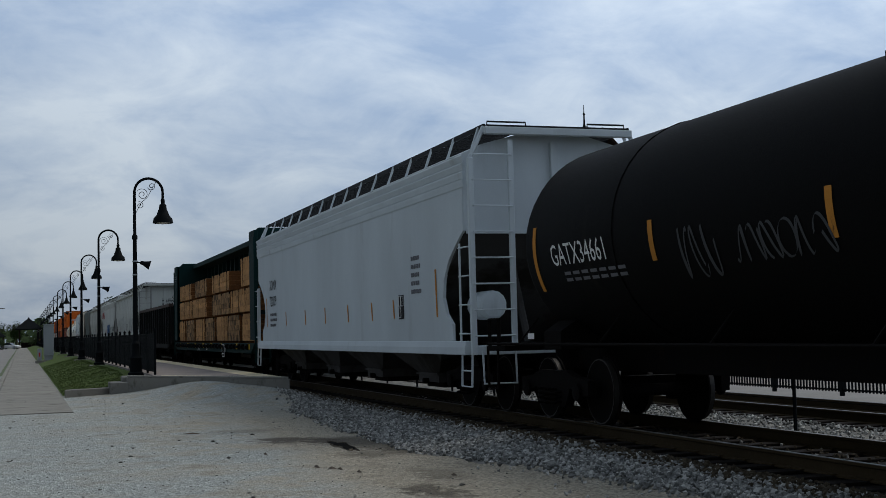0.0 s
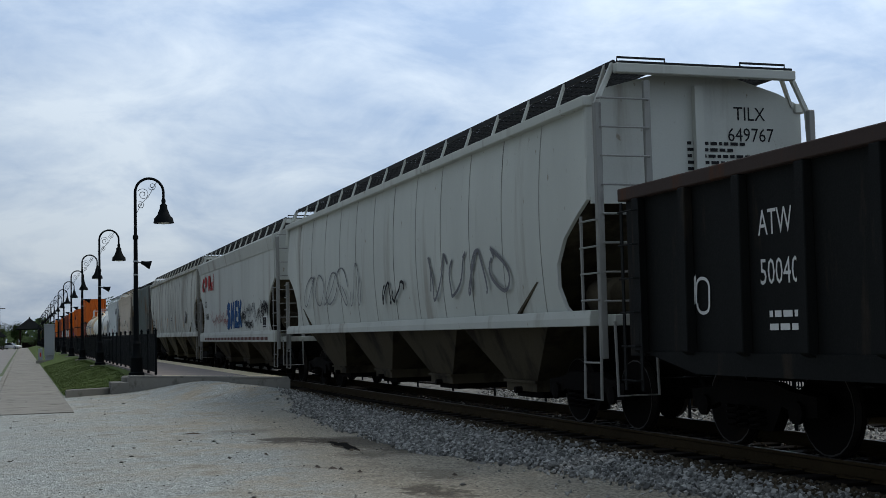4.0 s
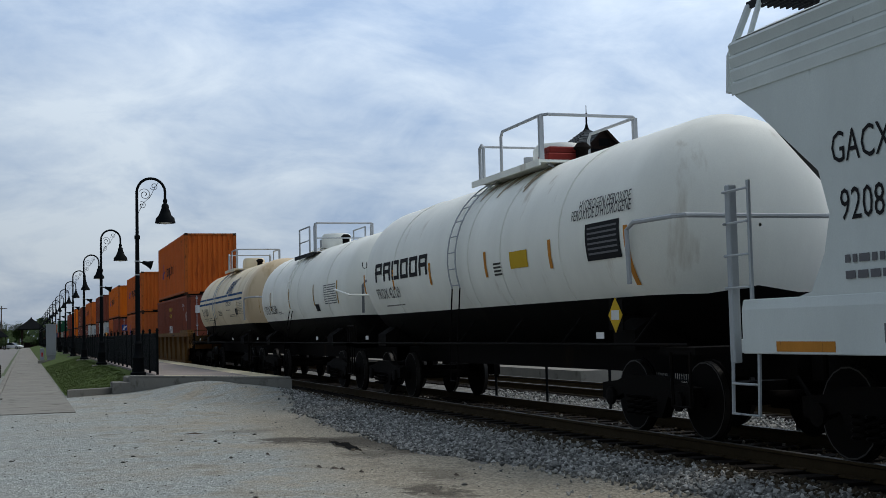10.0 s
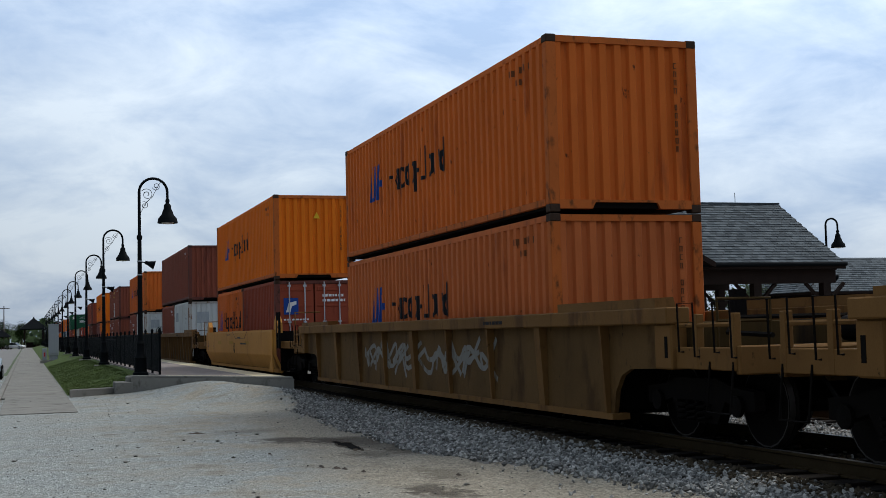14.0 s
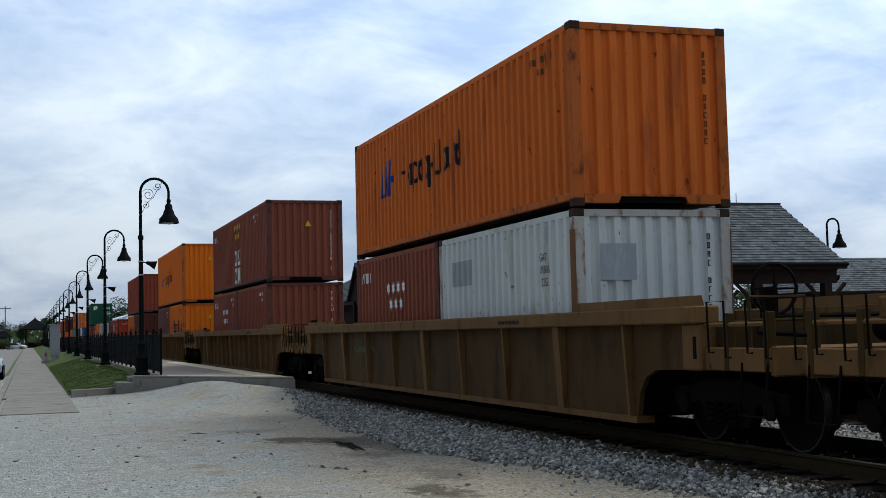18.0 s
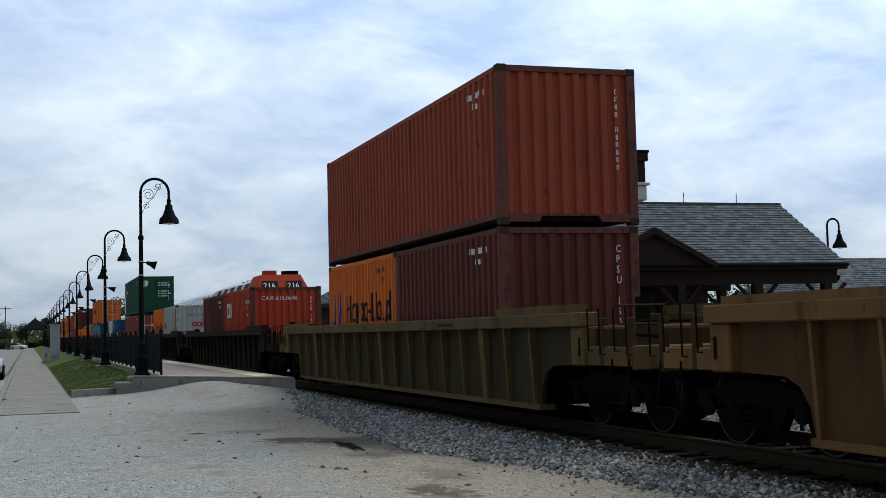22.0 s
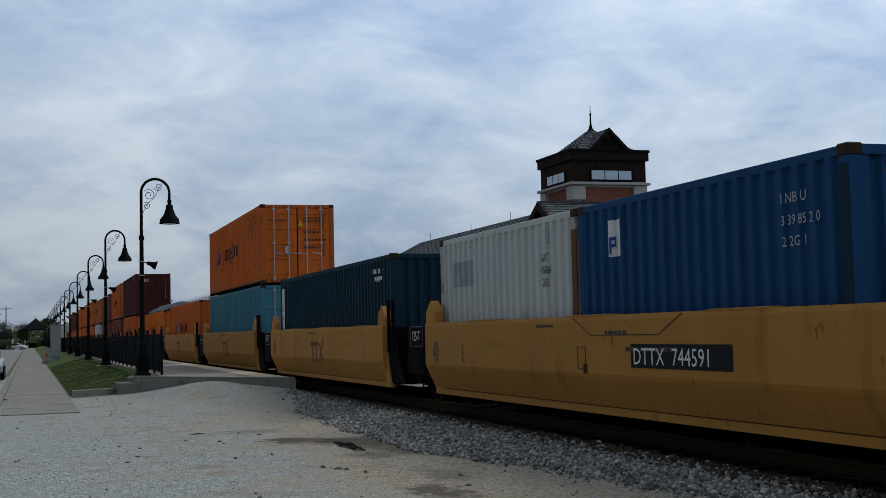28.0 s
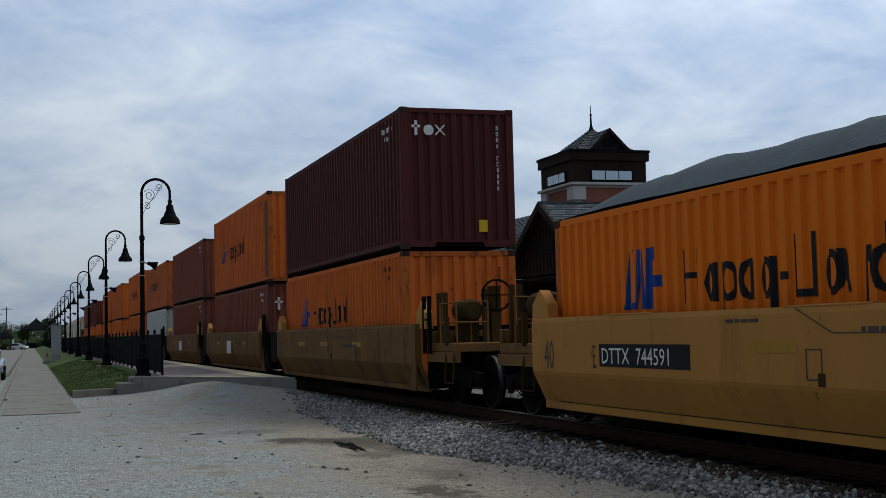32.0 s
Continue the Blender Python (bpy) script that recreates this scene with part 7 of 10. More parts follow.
        for i in range(int(ln / 0.32)):
            g.box(min(s * 0.52, s * wx), max(s * 0.52, s * wx), 0.1 + 0.32 * i, 0.112 + 0.32 * i, w - 0.022, w - 0.004)
        rb = part("walkway", g, GRATE, ob, "dark steel grating walkway")
        part("walkway_edge", Geo().box(s * wx - 0.015, s * wx + 0.015, 0.05, ln - 0.05, w - 0.06, w + 0.015), GRATE, rb)
        n = max(9, int(ln / 1.25))
        for i in range(n + 1):
            y = 0.3 + (ln - 0.6) * i / n
            part("walkway_post", lambda: Geo().add([(-0.15, -0.03, ez - 0.02), (-0.15, 0.03, ez - 0.02), (-0.185, 0.03, ez - 0.02), (-0.185, -0.03, ez - 0.02), (0.015, -0.03, w), (0.015, 0.03, w), (-0.02, 0.03, w), (-0.02, -0.03, w)],
                                                   [(3, 2, 1, 0), (4, 5, 6, 7), (0, 1, 5, 4), (1, 2, 6, 5), (2, 3, 7, 6), (3, 0, 4, 7)]), mat if style != "ribbed" else GRATE, ob, key=(ez, w),
                 at=Matrix.Translation((s * wx, y, 0)) @ (Matrix.Rotation(math.pi, 4, "Z") if s > 0 else Matrix()))
        for y in (0.08, ln - 0.08):
            d = 0.35 if y < 1 else -0.35
            part("walkway_end_rail", Geo().pipe([(s * 1.22, y, w), (s * 1.22, y, w + 0.06), (s * 0.55, y, w + 0.06), (s * 0.55, y, w)], 0.016, 5), GRATE, rb)
            part("walkway_end_brace", Geo().pipe([(s * wx, y, w - 0.03), (s * (hw - 0.06), y, ez - 0.12), (s * (hw - 0.04), y, ez - 0.5)], 0.04, 5), mat, rb)
    # roof
    top = ez + min(0.34, rise_ - 0.05)
    part("roof", Geo().slab([(-hw, ez - 0.04), (hw, ez - 0.04), (hw, ez), (hw - 0.35, ez + 0.16), (0.6, top), (-0.6, top), (-hw + 0.35, ez + 0.16), (-hw, ez)], "y", 0.3, ln - 0.3), mat, ob)
    part("hatch", Geo().box(-0.35, 0.35, 0.7, ln - 0.7, top, top + 0.1), mat, ob, bevel=0.02)
    # ends
    for e in (0, 1):
        flip = Matrix.Translation((0, ln, 0)) @ Matrix.Rotation(math.pi, 4, "Z") if e else Matrix()
        part("end_sheet", Geo().slab([(-hw + 0.02, zc), (hw - 0.02, zc), (hw - 0.02, ez), (hw - 0.35, ez + 0.15), (0.6, top - 0.01), (-0.6, top - 0.01), (-hw + 0.35, ez + 0.15), (-hw + 0.02, ez)], "y", 0.29, 0.35), end_mat, ob, at=flip)
        part("slope_sheet", Geo().slab([(0.32, zc), (0.38, zc), (3.0, zs), (2.9, zs)], "x", -hw + 0.04, hw - 0.04), shaded_grime, ob, at=flip)
        part("end_platform", Geo().box(-1.45, 1.45, -0.1, 1.3, sill[0], sill[0] + 0.14), mat, ob, at=flip, bevel=0.01)
        part("draft_sill", Geo().box(-0.35, 0.35, -0.15, 2.7, 0.7, sill[0] - 0.002), SOOT, ob, at=flip)
        for s in (-1, 1):
            part("corner_post", Geo().box(s * 1.55 - 0.045, s * 1.55 + 0.045, -0.02, 0.07, 0.95, ez - 0.1 if e == 0 else 2.75), iron, ob, at=flip, bevel=0.01)
            part("slope_brace", Geo().rod((s * 0.5, 0.35, 1.16), (s * 0.5, 1.0, 2.5), 0.06, 6), shaded_grime, ob, at=flip)
        xi = -0.86 if e == 0 else 0.86
        part("ladder_stile", Geo().box(xi - 0.045, xi + 0.045, -0.01 if e == 0 else ln - 0.05, 0.05 if e == 0 else ln + 0.01, sill[0] + 0.1, ez + 0.2), iron, ob, bevel=0.008)
        for k in range(8):
            z = sill[0] + 0.3 + (ez - sill[0] - 0.35) * k / 7
            y = -0.04 if e == 0 else ln + 0.04
            part("ladder_rung", lambda: Geo().pipe([(-0.35, 0.05, 0), (-0.33, 0, 0), (0.33, 0, 0), (0.35, 0.05, 0)], 0.014, 5), iron, ob, key="lr", at=Matrix.Translation((math.copysign(1.2, xi), y, z)) @ (Matrix.Rotation(math.pi, 4, "Z") if e else Matrix()))
        if e == 0:
            # leading end: crossover platform under the eaves, centre stiffener, panel break, handholds at the corner
            part("crossover_beam", Geo().box(-1.3, 1.3, -0.06, 0.05, ez + rise_ - 0.16, ez + rise_ - 0.04), mat, ob, bevel=0.01)
            part("crossover_grating", Geo().box(-1.25, 1.25, -0.05, 0.32, ez + rise_ - 0.04, ez + rise_ - 0.01), GRATE, ob, "dark steel grating across the roof end")
            part("end_stiffener", Geo().box(-0.06, 0.06, 0.2, 0.29, zc, ez + 0.2), mat, ob)
            part("panel_break", Geo().box(-hw + 0.05, hw - 0.05, 0.25, 0.29, zc - 0.05, zc + 0.03), mat, ob)
            part("end_step", Geo().pipe([(-1.45, -0.1, sill[0] + 0.05), (-1.45, -0.14, 0.5), (-0.9, -0.14, 0.5), (-0.9, -0.1, sill[0] + 0.05)], 0.02, 5), iron, ob)
        # handholds and a stirrup at the corner
        turn = Matrix.Translation((0, ln, 0)) @ Matrix.Diagonal((1, -1, 1, 1)) if e else Matrix()
        part("handhold_stile", Geo().box(-1.625, -1.60, 0.44, 0.48, sill[1], 2.75), iron, ob, at=turn)
        for k in range(4):
            z = sill[1] + 0.12 + (2.55 - sill[1]) * k / 3
            part("handhold", lambda: Geo().pipe([(-1.6, 0.0, 0), (-1.64, 0.02, 0), (-1.64, 0.45, 0), (-1.61, 0.46, 0)], 0.013, 5), iron, ob, key="hh", at=turn @ Matrix.Translation((0, 0, z)))
        part("stirrup_step", Geo().pipe([(-1.58, 0.02, sill[0] + 0.05), (-1.6, 0.02, 0.45), (-1.6, 0.5, 0.45), (-1.58, 0.5, sill[0] + 0.05)], 0.02, 5).pipe([(-1.6, 0.02, (0.45 + sill[0]) / 2), (-1.6, 0.5, (0.45 + sill[0]) / 2)], 0.014, 5), iron, ob, at=turn)
        truck(ob, 1.65 if e == 0 else ln - 1.65)
        coupler(ob, 0.0 if e == 0 else ln, -1 if e == 0 else 1)
    part("air_reservoir", Geo().lathe([(0.05, 0), (0.2, 0.04), (0.24, 0.1), (0.24, 0.7), (0.2, 0.76), (0.05, 0.8)], (-1.0, 0.5, 1.75), "y", 14), mat if style == "banded" else shaded_grime, ob, smooth=True)
    part("brake_staff", Geo().rod((0.35, 0.2, 1.16), (0.35, 0.2, 2.3), 0.05, 6), mat, ob)
    part("brake_wheel", lambda: Geo().pipe([(0.28 * math.cos(2 * math.pi * i / 14), 0, 0.28 * math.sin(2 * math.pi * i / 14)) for i in range(15)], 0.022, 5).pipe([(-0.28, 0, 0), (0.28, 0, 0)], 0.015, 4).pipe([(0, 0, -0.28), (0, 0, 0.28)], 0.015, 4), SOOT, ob, key="bw", at=Matrix.Translation((0.35, 0.1, 2.2)))
    cut = 1.7
    # discharge chutes
    span = ln - 2 * cut - 0.6
    for i in range(chutes):
        c = cut + 0.3 + span * (i + 0.5) / chutes
        w = span / chutes * 0.49
        q = min(0.62, w * 0.45)
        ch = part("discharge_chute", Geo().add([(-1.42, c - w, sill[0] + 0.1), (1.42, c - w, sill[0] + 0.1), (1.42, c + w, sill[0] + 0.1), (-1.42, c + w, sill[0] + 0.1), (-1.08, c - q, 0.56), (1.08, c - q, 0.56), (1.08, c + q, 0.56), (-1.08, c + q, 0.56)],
                                             [(0, 1, 2, 3), (7, 6, 5, 4), (0, 4, 5, 1), (1, 5, 6, 2), (2, 6, 7, 3), (3, 7, 4, 0)]), HOPPER_UNDER.get(mat.name, mat), ob, "grimed discharge chute with the body's shade in its colour")
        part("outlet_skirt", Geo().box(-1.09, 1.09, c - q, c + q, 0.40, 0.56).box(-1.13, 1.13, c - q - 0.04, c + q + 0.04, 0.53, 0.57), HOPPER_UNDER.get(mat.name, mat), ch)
        part("outlet_gate", Geo().box(-0.95, 0.95, c - q + 0.1, c + q - 0.1, 0.3, 0.41).rod((-1.2, c, 0.42), (-0.9, c, 0.42), 0.05, 8), SOOT, ch)
    part("centre_sill", Geo().box(-0.3, 0.3, 0.3, ln - 0.3, 0.72, 1.05), SOOT, ob)
    return ride(ob, 0, u)


# ---- tank cars ----
TANKS = {}
RAILING = paint("dull_grey_rail", (0.16, 0.165, 0.17), GRIME, 0.1)


DRIP = paint("brown_drip", (0.33, 0.26, 0.17), (0.55, 0.48, 0.37), 0.5, 0.6, scale=3.0, streak=3.0)


def tank_stain(ob, r, cz, y, w, a0, a1):
    """A thin run of dried product down the shell, narrowing to its end."""
    vs, n = [], 8
    for k in range(n + 1):
        a, ww = radians(a0 + (a1 - a0) * k / n), w * (1 - 0.8 * k / n)
        vs += [(-(r + 0.003) * math.sin(a), y - ww, cz + (r + 0.003) * math.cos(a)), (-(r + 0.003) * math.sin(a), y + ww, cz + (r + 0.003) * math.cos(a))]
    part("drip_stain", Geo().add(vs, [(2 * k, 2 * k + 1, 2 * k + 3, 2 * k + 2) for k in range(n)]), DRIP, ob, "dried product run below the manway")


def tank_car(u, ln, top, low, label, band=None, split=True, platform_at=0.5, r=1.44, cz=2.52, line_at=0.36, rail=True, lead=0.6, trail=None, gate=None):
    """A tank car; its shell runs from y = 0 to ln."""
    ob = thing("tank_car", label, "tank car", "tank cars")
    TANKS[ob.name] = (r, cz)
    prof = []
    for i in range(7):
        a = math.pi / 2 * i / 6
        prof.append((max(0.02, r * math.sin(a)), 0.62 * (1 - math.cos(a))))
    prof += [(r, 1.2)] + [(r, ln * k / 4) for k in (1, 2, 3)]
    for i in range(7):
        a = math.pi / 2 * (1 - i / 6)
        prof.append((max(0.02, r * math.sin(a)), ln - 0.62 * (1 - math.cos(a))))
    g = Geo()
    na, nb = 28, 12  # steps above and below the colour line
    n = na + nb
    for rr, hh in prof:
        line = math.acos(max(-1.0, -line_at * r / rr)) if rr > line_at * r else math.pi
        for i in range(n):
            a = -line + 2 * line * i / na if i < na else line + (2 * math.pi - 2 * line) * (i - na) / nb
            g.v.append((rr * math.sin(a), hh, cz + rr * math.cos(a)))
    for j in range(len(prof) - 1):
        for i in range(n):
            g.f.append((j * n + i, j * n + (i + 1) % n, (j + 1) * n + (i + 1) % n, (j + 1) * n + i))
            g.k.append(1 if split and i >= na else (2 if band and prof[j][1] < 1.1 else 0))
    part("tank_shell", g, [top, low, band or top], ob, smooth=True, weld=True)
    line = math.degrees(math.acos(-line_at)) if split else 180.0
    for yy in (ln * 0.2, ln * 0.8, ln * platform_at + 0.55, ln * platform_at - 0.95):
        part("shell_seam", Geo().pipe([((r + 0.002) * math.sin(radians(q)), yy, cz + (r + 0.002) * math.cos(radians(q))) for q in (-line + 2 * line * k / 40 for k in range(41))], 0.011, 5), top, ob, smooth=True)
    # running gear
    part("centre_sill", Geo().box(-0.3, 0.3, -1.1, ln + 1.1, 0.72, 1.08), SOOT, ob)
    for e in (0, 1):
        yy = lead + 0.3 if e == 0 else (trail or ln - 0.6) - 0.3
        part("saddle", Geo().slab([(-1.2, 1.05), (1.2, 1.05), (1.2, 1.3), (0.8, 1.55), (-0.8, 1.55), (-1.2, 1.3)], "y", yy - 0.3, yy + 0.3), SOOT, ob)
        part("end_platform", Geo().box(-1.5, 1.5, -1.0 if e == 0 else ln + 0.2, -0.2 if e == 0 else ln + 1.0, 1.02, 1.1), SOOT, ob)
        truck(ob, lead if e == 0 else trail or ln - 0.6)
        coupler(ob, -1.1 if e == 0 else ln + 1.1, -1 if e == 0 else 1)
        y0 = -0.9 if e == 0 else ln + 0.5
        part("grab_rail", Geo().pipe([(-1.48, y0, 1.1), (-1.48, y0, 1.5), (-1.48, y0 + 0.4, 1.5), (-1.48, y0 + 0.4, 1.1)] if e or not rail else [(-1.47, 0.55, 1.85), (-1.49, 0.55, 2.5), (-1.46, 0.42, 2.58), (-1.38, -0.4, 2.58), (-1.28, -0.5, 2.58), (1.28, -0.5, 2.58), (1.38, -0.4, 2.58)], 0.03, 7), STEEL_G if split and rail and not e else SOOT, ob)
        part("stirrup", Geo().pipe([(-1.5, y0, 1.05), (-1.5, y0 + 0.02, 0.45), (-1.5, y0 + 0.42, 0.45), (-1.5, y0 + 0.44, 1.05)], 0.022, 5), SOOT, ob)
        part("axle_tag", Geo().box(-1.525, -1.52, yy - 0.1, yy + 0.12, 1.2, 1.28), INK_WHITE, ob)
    for s in (-1, 1):
        part("handrail", Geo().pipe([(s * 1.52, -0.9, 1.13), (s * 1.52, ln + 0.9, 1.13)], 0.022, 5), SOOT, ob)
        for k in range(7):
            part("handrail_post", Geo().rod((s * 1.52, 0.4 + (ln - 0.8) * k / 6, 1.13), (s * 1.2, 0.4 + (ln - 0.8) * k / 6, 1.5), 0.016, 4), SOOT, ob)
    # top platform
    c = ln * platform_at
    zt = cz + r - (0.06 if gate else 0.2)
    pf = part("platform", Geo().box(-0.92, 0.86, gate[2] - 0.15 if gate else c - 1.2, (gate[0] + 0.45 if gate else c + 1.25), zt - 0.04, zt).box(-0.95, -0.92, gate[2] - 0.15 if gate else c - 1.2, (gate[0] + 0.45 if gate else c + 1.25), zt - 0.09, zt + 0.01), top if gate else GRATE, ob, "grated walkway round the manway")
    g, zr = Geo(), cz + r + 0.58
    for s in (-1, 1):
        x = s * 0.8
        if gate:
            # a loop beyond the ladder, then a rail round three sides of the manway
            q, ya, yb = gate
            g.pipe([(x, q + 0.4, zt), (x, q + 0.4, zr - 0.05), (x, q + 0.3, zr), (x, q + 0.22, zr - 0.05), (x, q + 0.22, zt)], 0.03, 7)
            g.pipe([(x, ya, zt), (x, ya, zr), (x, ya - 0.08, zr + 0.08), (x, yb + 0.1, zr + 0.08), (x * 0.9, yb, zr + 0.08), (0, yb, zr + 0.08)], 0.026, 7)
            g.box(x - 0.035, x + 0.035, yb + 0.06, yb + 0.13, zt, zr + 0.08)
            for y in (q + 0.3, yb):
                g.rod((x, y, zt), (x * 0.8, y, cz + math.sqrt(r * r - 0.41)), 0.025, 5)
            continue
        g.pipe([(x, c + 1.2, zt), (x, c + 1.2, zr), (x, c - 0.15, zr), (x, c - 0.15, zt)], 0.026, 6)
        g.pipe([(x, c - 0.75, zt), (x, c - 0.75, zr - 0.06), (x, c - 0.83, zr + 0.02), (x * 0.97, c - 0.95, zr + 0.03)], 0.026, 6).rod((x, c - 0.95, zt), (x, c - 0.95, zr + 0.03), 0.026, 6)
        g.pipe([(x, c + 1.2, zt + 0.4), (x, c - 0.15, zt + 0.4)], 0.018, 5)
    if gate:
        g.pipe([(-0.8, gate[0] + 0.35, zr - 0.02), (0.8, gate[0] + 0.35, zr - 0.02)], 0.02, 6)
    else:
        g.pipe([(-0.78, c - 0.95, zr + 0.03), (0.78, c - 0.95, zr + 0.03)], 0.026, 6).pipe([(-0.8, c - 0.95, zt + 0.4), (0.8, c - 0.95, zt + 0.4)], 0.018, 5)
    part("platform_rail", g, STEEL_G, pf)
    part("manway", Geo().lathe([(0.42, 0), (0.42, 0.32), (0.36, 0.4), (0.1, 0.42)], (0, c, cz + r - 0.02), n=16), top if split else BLACK, ob, smooth=True)
    part("valve", Geo().lathe([(0.1, 0), (0.1, 0.22), (0.15, 0.26), (0.08, 0.34)], (0.1, c - 0.7, cz + r - 0.02), n=10), SOOT, ob, smooth=True)
    part("vent", Geo().lathe([(0.1, 0), (0.1, 0.3)], (-0.2, c + 0.8, cz + r - 0.02), n=8), STEEL_G, ob, smooth=True)
    # curved side ladder
    g, legs, yl = Geo(), Geo(), gate[0] if gate else c
    for w in (-0.2, 0.2):
        g.pipe([(-(r + 0.07) * math.sin(a), yl + w, cz + (r + 0.07) * math.cos(a)) for a in [radians(20 + 8 * i) for i in range(12)]], 0.013, 5)
        legs.pipe([(-(r + 0.07) * math.sin(radians(108)), yl + w, cz + (r + 0.07) * math.cos(radians(108))), (-1.5, yl + w, 1.1), (-1.5, yl + w, 0.5)], 0.013, 5)
    for z in (0.5, 0.8):
        legs.rod((-1.5, yl - 0.2, z), (-1.5, yl + 0.2, z), 0.012, 5)
    part("ladder_foot", legs, SOOT, ob)
    for i in range(9):
        a = radians(22 + 10.5 * i)
        g.rod((-(r + 0.07) * math.sin(a), yl - 0.2, cz + (r + 0.07) * math.cos(a)), (-(r + 0.07) * math.sin(a), yl + 0.2, cz + (r + 0.07) * math.cos(a)), 0.011, 5)
    part("side_ladder", g, STEEL_G if gate else top if split else BLACK, ob)
    # drips below the manway
    rng = random.Random(int(u))
    for k in range(9 if split else 0):
        q0, yy = 16 + rng.uniform(0, 6), c + rng.uniform(-1.3, 1.4)
        tank_stain(ob, r, cz, yy, rng.uniform(0.06, 0.24), q0, q0 + rng.uniform(10, 34))
    return ride(ob, 0, u)


def tank_mark(ob, text, size, y, ang, mat, squeeze=1.0, name="lettering"):
    """Writing laid on the round shell; ang is degrees below the top on the near side."""
    r, cz = TANKS[ob.name]
    r += 0.015
    a = radians(ang)
    nrm = Vector((-math.sin(a), 0, math.cos(a)))
    up = Vector((math.cos(a), 0, math.sin(a)))
    right = Vector((0, -1, 0))
    p = Vector((0, y, cz)) + nrm * r
    m = Matrix(((right.x, up.x, nrm.x, p.x), (right.y, up.y, nrm.y, p.y), (right.z, up.z, nrm.z, p.z), (0, 0, 0, 1)))
    return letters(text, size, mat, ob, m, name, squeeze=squeeze)


def tank_patch(ob, y0, y1, a0, a1, mat, name="stripe", lift=0.006, label=""):
    """A painted patch on the shell between two angles."""
    r, cz = TANKS[ob.name]
    r += lift
    g = Geo()
    n = max(2, int(abs(a1 - a0) / 4))
    vs = []
    for i in range(n + 1):
        a = radians(a0 + (a1 - a0) * i / n)
        for y in (y0, y1):
            vs.append((-r * math.sin(a), y, cz + r * math.cos(a)))
    g.add(vs, [(2 * i, 2 * i + 1, 2 * i + 3, 2 * i + 2) for i in range(n)])
    return part(name, g, mat, ob, label)


# ---- the train, from its head ----
black_tank = tank_car(0.6, 17.0, TANK_BLACK, TANK_BLACK, "glossy black tank car with orange reflector stripes", split=False, platform_at=0.45)
tank_mark(black_tank, "GATX34661", 0.42, 15.5, 103, INK_WHITE, 0.8)
for k, y in enumerate((16.15, 12.65, 9.2, 5.7, 2.2)):
    tank_patch(black_tank, y - 0.11, y, 88 if k else 80, 107 if k else 117, INK_ORANGE, "reflector_stripe")
for i in range(2):
    for k in range(7):
        tank_patch(black_tank, 15.0 - 0.27 * k, 15.2 - 0.27 * k, 107 + 3.6 * i, 108.8 + 3.6 * i, SPRAY, "stencil")


def shell_scribble(ob, y0, y1, a0, a1, mat, seed, runs):
    """Looping spray-paint letters on the round shell."""
    rng = random.Random(seed)
    r, cz = TANKS[ob.name]
    step = (y0 - y1) / runs
    for i in range(runs):
        c, am = y0 - step * (i + 0.5), (a0 + a1) / 2
        f, q = rng.choice((1.0, 1.5, 2.0)), rng.uniform(0, 6.3)
        pts = []
        for k in range(24):
            m = 6.3 * k / 23
            pts.append((c + 0.5 * step * math.sin(0.5 * f * m + q), am + 0.5 * (a1 - a0) * math.cos(m * (1 if i % 2 else 1.5) + q)))
        vs = []
        for k, (yy, aa) in enumerate(pts):
            rr = r + 0.006 + 0.0003 * k
            for d in (-0.8, 0.8):
                a = radians(aa + d * 0.6)
                vs.append((-rr * math.sin(a), yy + d * 0.018, cz + rr * math.cos(a)))
        part("spray_stroke", Geo().add(vs, [(2 * k, 2 * k + 1, 2 * k + 3, 2 * k + 2) for k in range(23)]), mat, ob)


FAINT_SPRAY = paint("faint_spray_lines", (0.07, 0.072, 0.075), None)
shell_scribble(black_tank, 11.95, 11.2, 94, 117, FAINT_SPRAY, 2, 3)
shell_scribble(black_tank, 10.9, 9.15, 97, 112, FAINT_SPRAY, 3, 6)


def scribble(ob, x, y0, y1, z0, z1, mat, seed, strokes=14, w=0.035):
    """Loose, looping spray-paint letters on a flat side: thin ribbons, one part for each run of the can."""
    rng = random.Random(seed)
    runs = max(2, strokes // 4)
    step = (y0 - y1) / runs
    for i in range(runs):
        c, h = y0 - step * (i + 0.5), (z1 - z0) * rng.uniform(0.7, 1.0)
        a, b, f, q = rng.uniform(0.35, 0.6) * step, rng.uniform(0.4, 0.5) * h, rng.choice((1.0, 1.5, 2.0, 2.5)), rng.uniform(0, 6.3)
        pts = []
        for k in range(26):
            m = k / 25 * 6.3
            pts.append((c + a * math.sin(0.5 * m * f + q) + 0.12 * a * math.sin(3 * m), z0 + (z1 - z0) * 0.5 + b * math.cos(m * (1.0 if i % 2 else 1.5) + q)))
        g = Geo()
        vs = []
        for k, (yy, zz) in enumerate(pts):
            ya, za = pts[max(0, k - 1)]
            yb, zb = pts[min(25, k + 1)]
            d = math.hypot(yb - ya, zb - za) or 1
            vs += [(x - 0.0004 * k, yy - (zb - za) / d * w / 2, zz + (yb - ya) / d * w / 2), (x - 0.0004 * k, yy + (zb - za) / d * w / 2, zz - (yb - ya) / d * w / 2)]
        g.add(vs, [(2 * k, 2 * k + 1, 2 * k + 3, 2 * k + 2) for k in range(25)])
        part("spray_loop", g, mat, ob, "looping spray-paint stroke")


